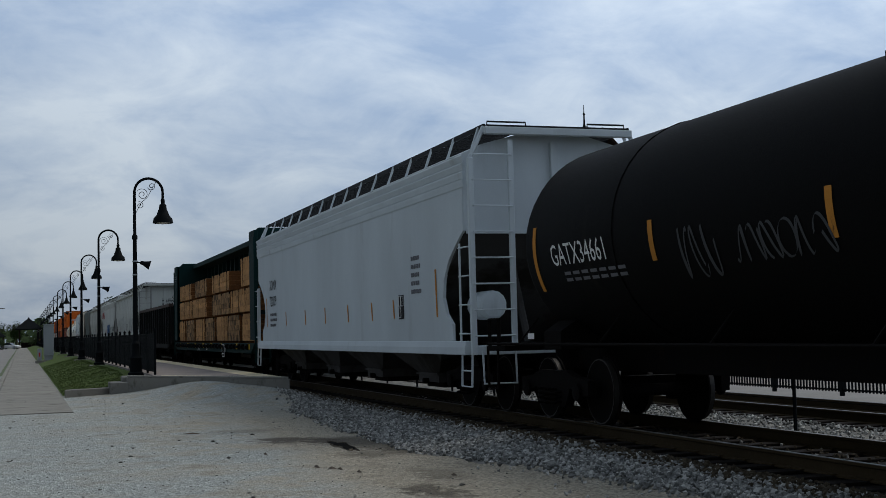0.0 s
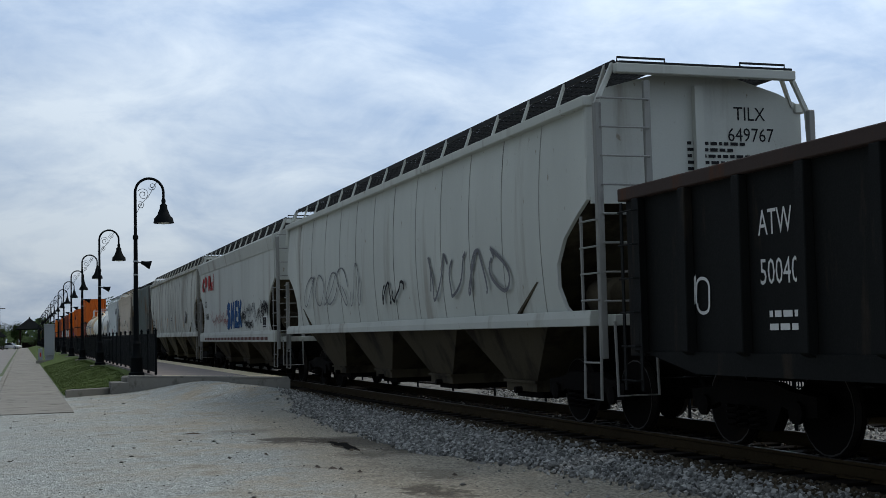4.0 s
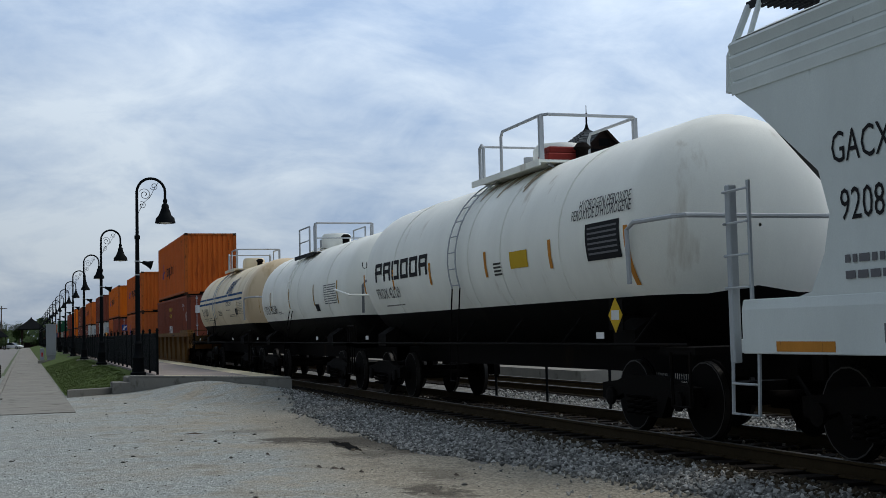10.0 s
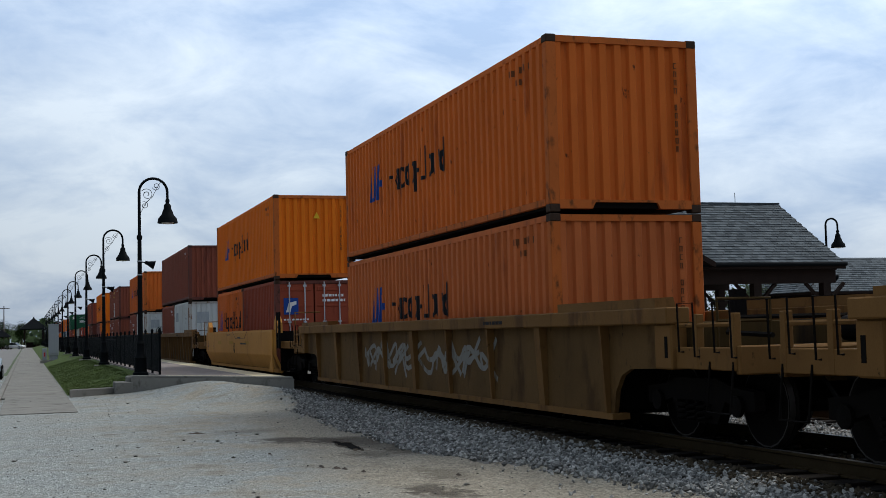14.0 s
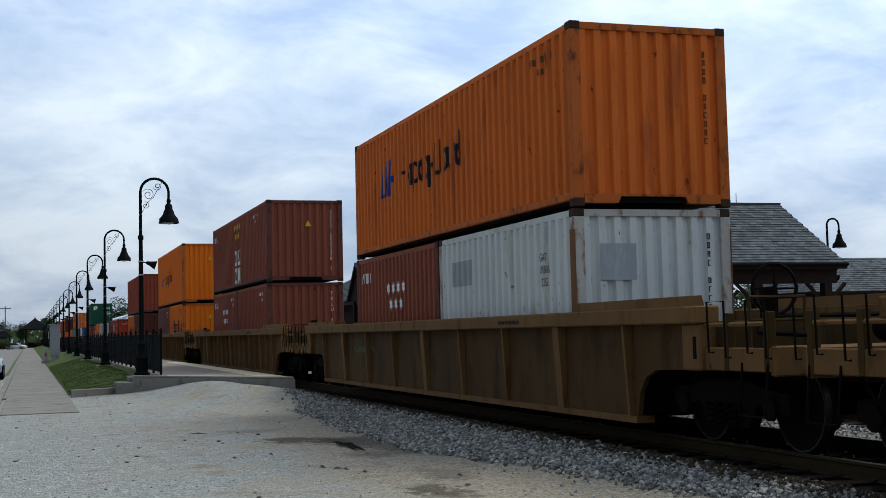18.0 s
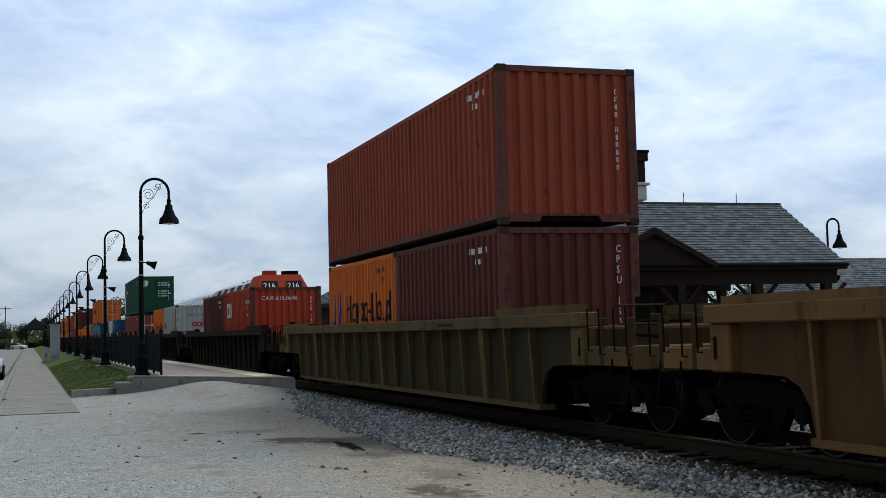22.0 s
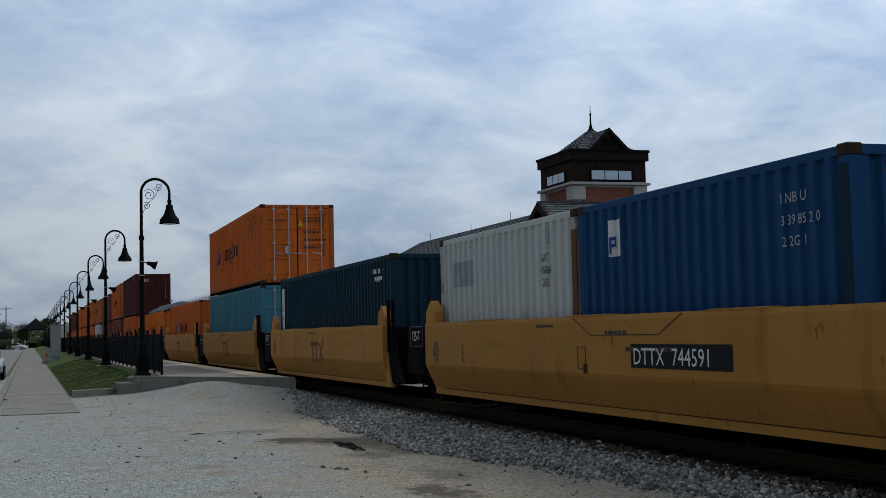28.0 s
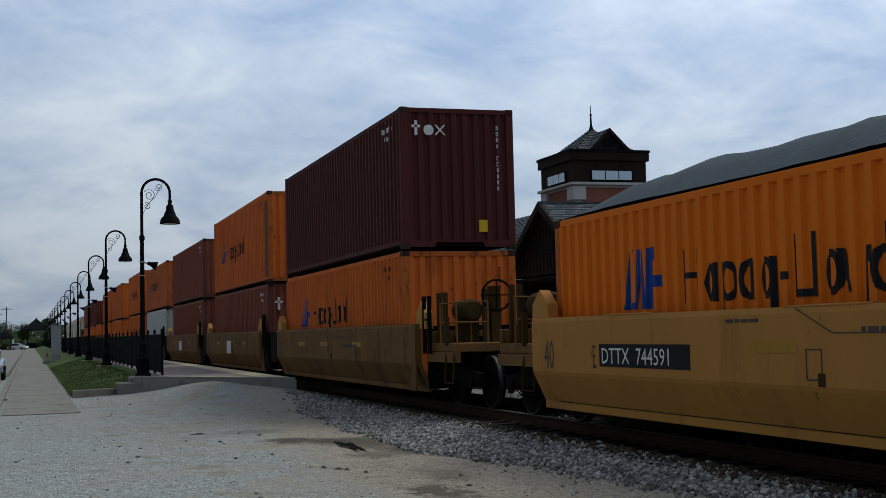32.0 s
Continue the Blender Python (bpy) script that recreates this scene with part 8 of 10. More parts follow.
hop1 = hopper(19.0, 19.3, HOP_GREY, "clean light grey covered hopper with orange stripes", "banded", 4, 4.2, OVAL, sill=(0.95, 1.17))
letters("XOMX", 0.42, INK_BLACK, hop1, on_side(-1.606, 17.2, 2.6), squeeze=0.8)
letters("720109", 0.42, INK_BLACK, hop1, on_side(-1.606, 17.2, 2.15), squeeze=0.8)
bars(hop1, -1.606, 17.1, 2.0, 0.9, 0.45, SPRAY, 3)
consolidated(hop1, -1.606, 4.04, 1.58, 0.45)
bars(hop1, -1.606, 3.2, 2.75, 0.6, 0.75, SPRAY, 5)
for y, z0, z1 in ((17.65, 1.58, 2.4), (14.85, 1.58, 1.95), (12.4, 1.58, 1.95), (10.2, 1.58, 1.95), (8.0, 1.58, 1.95), (6.0, 1.58, 1.95), (4.4, 1.6, 1.95), (1.75, 1.58, 2.4)):
    reflector(hop1, -1.607, y, z0, z1, None, 0.06)
letters("XOMX", 0.22, INK_BLACK, hop1, on_end(0.55, 0.284, 4.0), squeeze=0.9)
bars_end(hop1, 0.75, 0.284, 3.85, 0.6, 0.55, INK_BLACK, 7)


def centerbeam(u, ln):
    ob = thing("lumber_flatcar", "dark green centre-beam flatcar for timber", "flatcar")
    part("deck", Geo().box(-1.45, 1.45, 0.0, ln, 0.98, 1.1), BEAM_GREEN, ob, bevel=0.01)
    part("side_sill", Geo().slab([(1.0, 0.78), (ln - 1.0, 0.78), (ln - 0.3, 1.1), (0.3, 1.1)], "x", -1.5, -1.44), BEAM_GREEN, ob)
    part("side_sill", Geo().slab([(1.0, 0.78), (ln - 1.0, 0.78), (ln - 0.3, 1.1), (0.3, 1.1)], "x", 1.44, 1.5), BEAM_GREEN, ob)
    part("centre_sill", Geo().box(-0.4, 0.4, 0.2, ln - 0.2, 0.68, 1.0), BEAM_GREEN, ob)
    n = 18
    for i in range(n + 1):
        y = 1.0 + (ln - 2.0) * i / n
        part("beam_post", lambda: Geo().box(-0.2, 0.2, -0.09, 0.09, 1.2, 4.5), BEAM_GREEN, ob, key="bp", at=Matrix.Translation((0, y, 0)))
    for z in (2.3, 3.4):
        part("beam_rail", Geo().box(-0.06, 0.06, 1.0, ln - 1.0, z, z + 0.12), BEAM_GREEN, ob)
    part("beam_web", Geo().box(-0.03, 0.03, 1.0, ln - 1.0, 1.1, 4.5), BEAM_GREEN, ob)
    part("top_chord", Geo().slab([(-0.75, 4.5), (0.75, 4.5), (0.75, 4.68), (0.55, 4.74), (-0.55, 4.74), (-0.75, 4.68)], "y", 0.9, ln - 0.9), BEAM_GREEN, ob, bevel=0.01)
    for e in (0, 1):
        flip = Matrix.Translation((0, ln, 0)) @ Matrix.Rotation(math.pi, 4, "Z") if e else Matrix()
        bk = part("bulkhead", Geo().slab([(-1.46, 1.2), (1.46, 1.2), (1.46, 4.55), (1.2, 4.76), (-1.2, 4.76), (-1.46, 4.55)], "y", 0.95, 1.1).box(-1.5, -1.38, 0.15, 1.1, 1.2, 4.62).box(1.38, 1.5, 0.15, 1.1, 1.2, 4.62), BEAM_GREEN, ob, at=flip, bevel=0.01)
        part("bulkhead_girt", Geo().box(-1.4, 1.4, 0.5, 0.97, 2.0, 2.1).box(-1.4, 1.4, 0.5, 0.97, 3.0, 3.1).box(-1.4, 1.4, 0.5, 0.97, 4.0, 4.1), BEAM_GREEN, bk)
        ladder(ob, -1.5, 0.1 if e == 0 else ln - 0.1, 0.5, 4.4, BEAM_GREEN, 0.45, along="x")
        truck(ob, 1.9 if e == 0 else ln - 1.9)
        coupler(ob, 0 if e == 0 else ln, -1 if e == 0 else 1)
    for i in range(24):
        y = 1.5 + (ln - 3.0) * i / 23
        part("tie_down_winch", lambda: Geo().rod((-1.57, -0.1, 0), (-1.57, 0.1, 0), 0.06, 8).box(-1.56, -1.48, -0.12, 0.12, -0.09, 0.09), BLACK, ob, key="wn", at=Matrix.Translation((0, y, 0.98)))
    for y in (1.2, 3.5, 7.1, 9.6, 11.85, 14.2, 16.65, 19.3):
        part("yellow_patch", Geo().box(-1.505, -1.5, y, y + 0.5, 0.9, 1.08), INK_YELLOW, ob)
    letters("GRYR", 0.36, INK_WHITE, ob, on_side(-1.506, 13.75, 0.82), squeeze=0.78)
    letters("326", 0.36, INK_WHITE, ob, on_side(-1.506, 11.3, 0.82), squeeze=0.78)
    b = part("data_panel", Geo().box(-1.585, -1.575, 6.03, 6.58, 0.62, 1.06).box(-1.575, -1.5, 6.2, 6.4, 0.8, 0.95), INK_WHITE, ob, "white-edged data panel")
    for a, c, z0, z1 in ((6.07, 6.29, 0.74, 1.02), (6.32, 6.54, 0.74, 1.02), (6.07, 6.54, 0.65, 0.71)):
        part("panel_field", Geo().box(-1.589, -1.585, a, c, z0, z1), BLACK, b)
    bars(ob, -1.504, ln - 0.12 - 0.2, 4.2, 0.9, 0.3, SPRAY, 3)
    return ride(ob, 0, u)


centerbeam(39.1, 22.1)


def lumber_bundle(ln, h, seed, dark_soiled):
    """A strapped pack of sawn boards lying along the car, layer by layer."""
    rng = random.Random(seed)
    ob = thing("lumber_bundle", "strapped bundle of sawn timber splashed with dark mud" if dark_soiled else "strapped bundle of pale sawn timber", "timber", "lumber bundles")
    n = max(3, round(h / 0.185))
    for i in range(n):
        z0, z1 = h * i / n + 0.003, h * (i + 1) / n
        m = 1 if ln < 3 or rng.random() < 0.5 else 2
        cut = [0.0] + [ln * rng.uniform(0.35, 0.65)] * (m - 1) + [ln]
        for a, b in zip(cut, cut[1:]):
            dx, dy = rng.uniform(0, 0.022), rng.uniform(-0.02, 0.02)
            g = Geo().box(-1.40 + dx, -0.22, a + 0.006 + dy, b - 0.004 + dy, z0, z1)
            g.k[2] = g.k[3] = 1
            part("plank", g, [LUMBER_SOILED if dark_soiled else LUMBER, LUMBER_END], ob, bevel=0.004)
    k = max(2, round(ln / 1.35))
    for q in range(k):
        y = 0.3 + (ln - 0.6) * (q + rng.uniform(-0.12, 0.12)) / max(1, k - 1)
        part("strap", Geo().box(-1.408, -1.398, y, y + 0.015, 0, h + 0.006).box(-1.40, -0.25, y, y + 0.022, h, h + 0.008), BLACK, ob)
        part("edge_guard", Geo().box(-1.412, -1.34, y - 0.03, y + 0.05, h - 0.07, h + 0.01), BLACK, ob)
    for q in (0.15, 0.5, 0.85):
        part("bearer", Geo().box(-1.36, -0.25, ln * q, ln * q + 0.09, -0.075, 0.006), LUMBER_END, ob)
    return ob


for tier, (z, h, spans) in enumerate(((1.175, 0.88, ((0.7, 3.3), (3.83, 6.53), (6.65, 9.2), (9.72, 12.28), (12.5, 15.2), (15.7, 18.4), (18.96, 21.2))),
                                      (2.135, 0.76, ((0.65, 5.6), (5.77, 10.3), (11.85, 16.5), (16.6, 20.8))),
                                      (2.975, 0.67, ((0.78, 3.4), (6.0, 10.2), (11.8, 15.37), (16.65, 20.7))))):
    for j, (a, b) in enumerate(spans):
        ride(lumber_bundle(b - a, 0.93 if tier == 2 and j == 0 else h, 10 * tier + j, (tier, j) in ((0, 1), (0, 3), (0, 5), (1, 1), (2, 2))), 0, 39.1 + a, z)


def gondola(u, ln):
    ob = thing("gondola_car", "black ribbed open gondola car", "gondola")
    for s in (-1, 1):
        sd = part("side_wall", Geo().box(s * 1.45 if s > 0 else -1.5, 1.5 if s > 0 else -1.45, 0, ln, 1.0, 2.85), GOND, ob)
        part("top_chord", Geo().box(s * 1.4 if s > 0 else -1.6, 1.6 if s > 0 else -1.4, -0.03, ln + 0.03, 2.83, 2.98), paint("rusty_black", (0.055, 0.04, 0.035), RUST, 0.4), ob, bevel=0.012)
        part("side_sill", Geo().slab([(0.4, 1.05), (1.6, 0.82), (ln - 1.6, 0.82), (ln - 0.4, 1.05)], "x", s * 1.46, s * 1.54), GOND, ob)
        for i in range(15):
            y = 0.4 + (ln - 0.8) * i / 14
            part("side_post", lambda s=s: Geo().slab([(s * 1.5, 1.0), (s * 1.62, 1.06), (s * 1.6, 2.83), (s * 1.5, 2.83)], "y", -0.075, 0.075), GOND, sd, key=s, at=Matrix.Translation((0, y, 0)), bevel=0.01)
    for e in (0, 1):
        y0 = 0.0 if e == 0 else ln - 0.06
        ew = part("end_wall", Geo().box(-1.45, 1.45, y0, y0 + 0.06, 1.0, 2.9), GOND, ob)
        for k in range(4):
            part("end_rib", Geo().box(-1.42, 1.42, y0 - 0.08 if e == 0 else y0 + 0.06, y0 if e == 0 else y0 + 0.14, 1.2 + 0.45 * k, 1.34 + 0.45 * k), GOND, ew)
        ladder(ob, -1.62, 0.1 if e == 0 else ln - 0.52, 0.6, 2.8, GOND)
        truck(ob, 1.9 if e == 0 else ln - 1.9)
        coupler(ob, -0.1 if e == 0 else ln + 0.1, -1 if e == 0 else 1)
    part("floor", Geo().box(-1.46, 1.46, 0, ln, 1.0, 1.1).box(-0.35, 0.35, 0, ln, 0.7, 1.0), GOND, ob)
    letters("ATW", 0.36, INK_WHITE, ob, on_side(-1.506, ln - 2.85, 2.2), squeeze=0.7)
    letters("500401", 0.36, INK_WHITE, ob, on_side(-1.506, ln - 2.85, 1.72), squeeze=0.75)
    consolidated(ob, -1.506, 2.58, 1.16, 0.5)
    bars(ob, -1.506, ln - 3.0, 1.5, 0.8, 0.25, INK_WHITE, 2)
    bars(ob, -1.506, 4.9, 1.4, 0.3, 0.25, INK_WHITE, 3)
    bars(ob, -1.506, 1.3, 1.3, 0.4, 0.12, SPRAY, 2)
    scribble(ob, -1.507, ln - 1.3, ln - 1.9, 1.4, 1.9, INK_WHITE, 6, 6)
    return ride(ob, 0, u)


gon = gondola(62.6, 16.2)
hop2 = hopper(79.4, 19.7, HOP_WHITE, "weathered white covered hopper with spray paint", "curved", 4, 4.24, OVAL, 1.6)
letters("TILX", 0.26, INK_BLACK, hop2, on_end(0.55, 0.284, 4.02), squeeze=0.9)
letters("649767", 0.26, INK_BLACK, hop2, on_end(0.45, 0.284, 3.74), squeeze=0.9)
bars_end(hop2, -0.15, 0.284, 3.75, 0.9, 0.42, INK_BLACK, 5)
scribble(hop2, -1.612, 17.2, 11.5, 1.85, 2.9, SPRAY, 3, 22)
scribble(hop2, -1.612, 10.0, 8.4, 1.8, 2.4, INK_BLACK, 4, 9, 0.06)
scribble(hop2, -1.612, 6.8, 2.9, 1.8, 2.7, SPRAY, 5, 18, 0.06)
hop3 = hopper(100.4, 16.3, HOP_WHITE, "white covered hopper with blue spray painting", "flat", 3, 4.2, OVAL, 1.6, sill=(1.15, 1.48))
FADED_RED = paint("faded_red_lettering", (0.36, 0.045, 0.045), None)
for poly in ([(15.2, 3.12), (15.25, 3.3), (15.1, 3.52), (14.85, 3.6), (14.65, 3.55), (14.62, 3.42), (14.85, 3.45), (15.0, 3.35), (15.05, 3.22), (14.9, 3.2), (14.68, 3.28), (14.7, 3.14), (14.95, 3.06)],
             [(14.55, 3.06), (14.4, 3.06), (14.36, 3.25), (14.1, 3.25), (13.95, 3.38), (13.98, 3.58), (14.2, 3.63), (14.45, 3.62)],
             [(13.6, 3.06), (13.46, 3.06), (13.42, 3.24), (13.3, 3.24), (13.15, 3.06), (12.97, 3.06), (13.12, 3.27), (12.98, 3.38), (13.0, 3.58), (13.2, 3.64), (13.5, 3.63)],
             [(12.9, 3.06), (12.62, 3.06), (12.58, 3.36), (12.85, 3.4)], [(12.52, 3.06), (12.4, 3.06), (12.36, 3.38), (12.48, 3.38)], [(12.32, 3.06), (12.2, 3.06), (12.1, 3.66), (12.22, 3.66)]):
    part("red_name_block", Geo().slab(poly, "x", -1.631, -1.628), FADED_RED, hop3, "red slanted block of a company name")
letters("SOO", 0.36, INK_BLACK, hop3, on_side(-1.606, 14.75, 2.45), squeeze=0.8)
letters("118648", 0.36, INK_BLACK, hop3, on_side(-1.606, 14.55, 1.98), squeeze=0.82)
DEEP_BLUE = paint("deep_blue_spray", (0.012, 0.035, 0.13), None)
for i, (a, w, poly) in enumerate(((8.98, 0.78, [(0, 0.0), (0.05, 0.35), (0.3, 0.42), (0.02, 0.55), (0.0, 0.9), (0.35, 1.02), (0.75, 0.95), (0.78, 0.7), (0.42, 0.72), (0.8, 0.55), (0.85, 0.1), (0.4, -0.05)]),
                                   (8.2, 0.8, [(0, 0.0), (0.05, 0.95), (0.25, 1.0), (0.42, 0.6), (0.6, 1.05), (0.85, 0.95), (0.9, 0.0), (0.68, 0.0), (0.62, 0.5), (0.45, 0.1), (0.3, 0.5), (0.22, 0.0)]),
                                   (7.35, 0.7, [(0, 0.02), (0.0, 1.0), (0.8, 1.05), (0.85, 0.82), (0.4, 0.8), (0.4, 0.65), (0.75, 0.62), (0.75, 0.42), (0.4, 0.4), (0.4, 0.25), (0.85, 0.22), (0.8, 0.0)]),
                                   (6.65, 0.7, [(0, 0.0), (0.05, 1.0), (0.3, 1.0), (0.32, 0.65), (0.7, 1.05), (0.95, 0.95), (0.55, 0.5), (1.0, 0.05), (0.7, 0.0), (0.35, 0.35), (0.3, 0.0)]))):
    tag = part("blue_tag", Geo().slab([(a - w * p, 1.62 + 0.84 * q) for p, q in poly], "x", -1.611 - 0.001 * i, -1.606), paint("blue_spray", (0.014, 0.075, 0.20), None), hop3, "bulging blue spray-paint letter shape")
    part("tag_shadow", Geo().slab([(a + 0.05 - w * p * 1.06, 1.59 + 0.9 * q) for p, q in poly], "x", -1.608, -1.605), DEEP_BLUE, tag)


def spray_line(ob, x, pts, w, mat):
    """One pull of the can: a ribbon through (y, z) points, its corners rounded."""
    for _ in range(2):
        pts = [pts[0]] + [(a[0] * (1 - f) + b[0] * f, a[1] * (1 - f) + b[1] * f) for a, b in zip(pts, pts[1:]) for f in (0.25, 0.75)] + [pts[-1]]
    vs = []
    for k, (y, z) in enumerate(pts):
        (ya, za_), (yb, zb_) = pts[max(0, k - 1)], pts[min(len(pts) - 1, k + 1)]
        d = math.hypot(yb - ya, zb_ - za_) or 1.0
        for sgn in (-0.5, 0.5):
            vs.append((x - 0.0001 * k, y - sgn * w * (zb_ - za_) / d, z + sgn * w * (yb - ya) / d))
    part("spray_line", Geo().add(vs, [(2 * k, 2 * k + 1, 2 * k + 3, 2 * k + 2) for k in range(len(pts) - 1)]), mat, ob, "pull of spray paint")


def jagged_tag(ob, x, y0, y1, z0, z1, n, w, mat, seed):
    """A row of tall jagged and hooked strokes from y0 down to y1, each a pull of its own."""
    rng = random.Random(seed)
    step, h = (y0 - y1) / n, z1 - z0
    for i in list(range(n)) * 2:
        y = y0 - step * i
        lean = rng.uniform(-0.1, 0.35) * step
        m = rng.choice((4, 5))
        u = [((k + rng.uniform(-0.9, 0.9)) / (m - 1), rng.uniform(0.65, 1.0) if k % 2 == i % 2 else rng.uniform(0.0, 0.45)) for k in range(m)]
        spray_line(ob, x - 0.003 * (i % 2), [(y - step * p * 1.7 - lean * (q - 0.5), z0 + h * q) for p, q in u], w, mat)


SPRAY_PINK = paint("faded_pink_spray", (0.36, 0.25, 0.235), None)
SPRAY_RED = paint("thin_red_spray", (0.29, 0.09, 0.08), None)
SPRAY_GREY = paint("thin_grey_spray", (0.13, 0.14, 0.145), None)
jagged_tag(hop3, -1.607, 12.9, 9.95, 1.56, 2.32, 3, 0.045, SPRAY_PINK, 1)
jagged_tag(hop3, -1.607, 9.85, 9.05, 1.65, 2.02, 4, 0.022, SPRAY_RED, 2)
jagged_tag(hop3, -1.607, 6.15, 5.35, 1.64, 2.3, 3, 0.035, INK_BLACK, 7)
jagged_tag(hop3, -1.612, 5.5, 3.7, 1.78, 2.5, 4, 0.024, SPRAY_GREY, 4)
jagged_tag(hop3, -1.617, 5.4, 3.95, 1.51, 1.9, 4, 0.034, INK_BLACK, 5)
jagged_tag(hop3, -1.607, 3.45, 2.1, 1.52, 2.4, 3, 0.026, INK_BLACK, 8)
jagged_tag(hop3, -1.613, 2.42, 1.42, 1.86, 2.42, 4, 0.06, INK_BLACK, 9)
hop_panel = part("data_panel", Geo().box(-1.611, -1.606, 1.54, 2.16, 1.55, 1.9), INK_WHITE, hop3, "white-edged data panel")
for a, b, z0, z1 in ((1.58, 1.83, 1.64, 1.87), (1.86, 2.13, 1.64, 1.87), (1.58, 2.13, 1.57, 1.625)):
    part("panel_field", Geo().box(-1.615, -1.611, a, b, z0, z1), INK_BLACK, hop_panel)
for i in range(19):
    part("red_dash", Geo().box(-1.634, -1.631, 1.3 + 0.72 * i, 1.66 + 0.72 * i, 1.2, 1.295), paint("faded_red_dash", (0.11, 0.052, 0.046), None), hop3)
part("pale_dash_band", Geo().box(-1.6325, -1.6305, 1.3, 14.5, 1.203, 1.292), paint("pale_pink_band", (0.24, 0.19, 0.175), None), hop3)
FADED_ORANGE = paint("faded_orange_reflector", (0.42, 0.19, 0.04), GRIME, 0.2, scale=6.0)
hop4 = hopper(117.4, 20.0, HOP_DIRTY, "stained grey curved-side covered hopper", "curved", 4, 4.2, OVAL, 1.62)
letters("TILX", 0.4, INK_BLACK, hop4, on_side(-1.634, 18.4, 2.6), squeeze=0.72)
letters("648456", 0.42, INK_BLACK, hop4, on_side(-1.63, 18.3, 2.1), squeeze=0.75)
for y in (18.75, 16.4, 13.8, 11.0, 7.6, 4.6):
    reflector(hop4, -1.632, y, 1.75, 2.3, FADED_ORANGE, 0.08)
bars(hop4, -1.625, 18.0, 2.1, 0.8, 0.3, INK_BLACK, 2)
bars(hop4, -1.63, 9.6, 2.3, 0.7, 0.2, SPRAY, 2)
consolidated(hop4, -1.63, 4.0, 1.95, 0.5)
hop5 = hopper(138.6, 11.4, HOP_BLUE, "grey-blue ribbed covered hopper with rust streaks", "ribbed", 2, 4.3, SLANT, 1.5, rise_=0.24)
letters("CR  DX", 0.4, INK_BLACK, hop5, on_side(-1.507, 9.77, 2.68), squeeze=0.75)
letters("96  75", 0.4, INK_BLACK, hop5, on_side(-1.507, 9.73, 2.22), squeeze=0.75)
consolidated(hop5, -1.508, 2.96, 1.74, 0.46)
for y in (10.75, 9.2, 7.3, 6.2, 3.35, 0.9):
    reflector(hop5, -1.508, y, 1.55, 2.15 if y < 10 else 2.6, None, 0.03)
for y, s in ((7.73, 0.13), (4.2, 0.17)):
    part("round_sign", Geo().lathe([(s, 0.0), (s, 0.004)], (-1.508, y, 2.18), "x", 16), INK_BLACK, hop5, "white round sign with a black rim and cross")
    part("sign_face", Geo().lathe([(s * 0.82, 0.0), (s * 0.82, 0.004)], (-1.512, y, 2.18), "x", 16), INK_WHITE, hop5)
    for q in (-1, 1):
        part("sign_cross", Geo().rod((-1.512, y - s * 0.55, 2.18 - q * s * 0.55), (-1.512, y + s * 0.55, 2.18 + q * s * 0.55), s * 0.09, 4), INK_BLACK, hop5)
bars(hop5, -1.508, 6.9, 1.85, 0.5, 0.12, SPRAY, 2)
bars(hop5, -1.508, 1.9, 1.9, 0.5, 0.3, SPRAY, 3)
hop6 = hopper(151.2, 11.6, HOP_TAN, "cream covered hopper with scratches and stencils", "banded", 2, 4.2, SLANT, 1.56)
letters("CRDX", 0.42, INK_BLACK, hop6, on_side(-1.567, 9.68, 2.76), squeeze=0.68)
letters("20774", 0.42, INK_BLACK, hop6, on_side(-1.567, 9.78, 2.28), squeeze=0.75)
consolidated(hop6, -1.567, 2.87, 1.72, 0.46)
for y, s in ((7.38, 0.14), (3.37, 0.17)):
    part("round_sign", Geo().lathe([(s, 0.0), (s, 0.004)], (-1.568, y, 2.25), "x", 16), INK_BLACK, hop6, "white round sign with a black rim and cross")
    part("sign_face", Geo().lathe([(s * 0.82, 0.0), (s * 0.82, 0.004)], (-1.572, y, 2.25), "x", 16), INK_WHITE, hop6)
    for q in (-1, 1):
        part("sign_cross", Geo().rod((-1.572, y - s * 0.55, 2.25 - q * s * 0.55), (-1.572, y + s * 0.55, 2.25 + q * s * 0.55), s * 0.09, 4), INK_BLACK, hop6)
bars(hop6, -1.568, 6.4, 2.4, 1.0, 0.16, MARKER, 2)
bars(hop6, -1.568, 10.0, 1.9, 0.8, 0.2, MARKER, 2)
bars(hop6, -1.568, 5.1, 2.6, 0.8, 0.25, INK_BLACK, 2)
part("small_plate", Geo().box(-1.57, -1.566, 5.52, 6.05, 2.48, 2.62), INK_WHITE, hop6)
for y in (10.25, 7.6, 5.75, 1.8):
    reflector(hop6, -1.568, y, 1.62, 2.08 if 2 < y < 10 else 2.5, None, 0.04)
letters("IT Dog Holes", 0.46, MARKER, hop6, on_side(-1.569, 7.7, 1.68), "handwritten_words", squeeze=0.8)
hop7 = hopper(163.7, 11.6, HOP_ICE, "pale blue-grey covered hopper with yellow dashes", "banded", 2, 4.18, OVAL_HIGH, 1.58, sill=(1.05, 1.58))
letters("GACX", 0.4, INK_BLACK, hop7, on_side(-1.587, 9.82, 2.73), squeeze=0.74)
letters("9208", 0.4, INK_BLACK, hop7, on_side(-1.587, 9.72, 2.22), squeeze=0.78)
NAVY_INK = paint("slate_blue_lettering", (0.05, 0.06, 0.10), None)
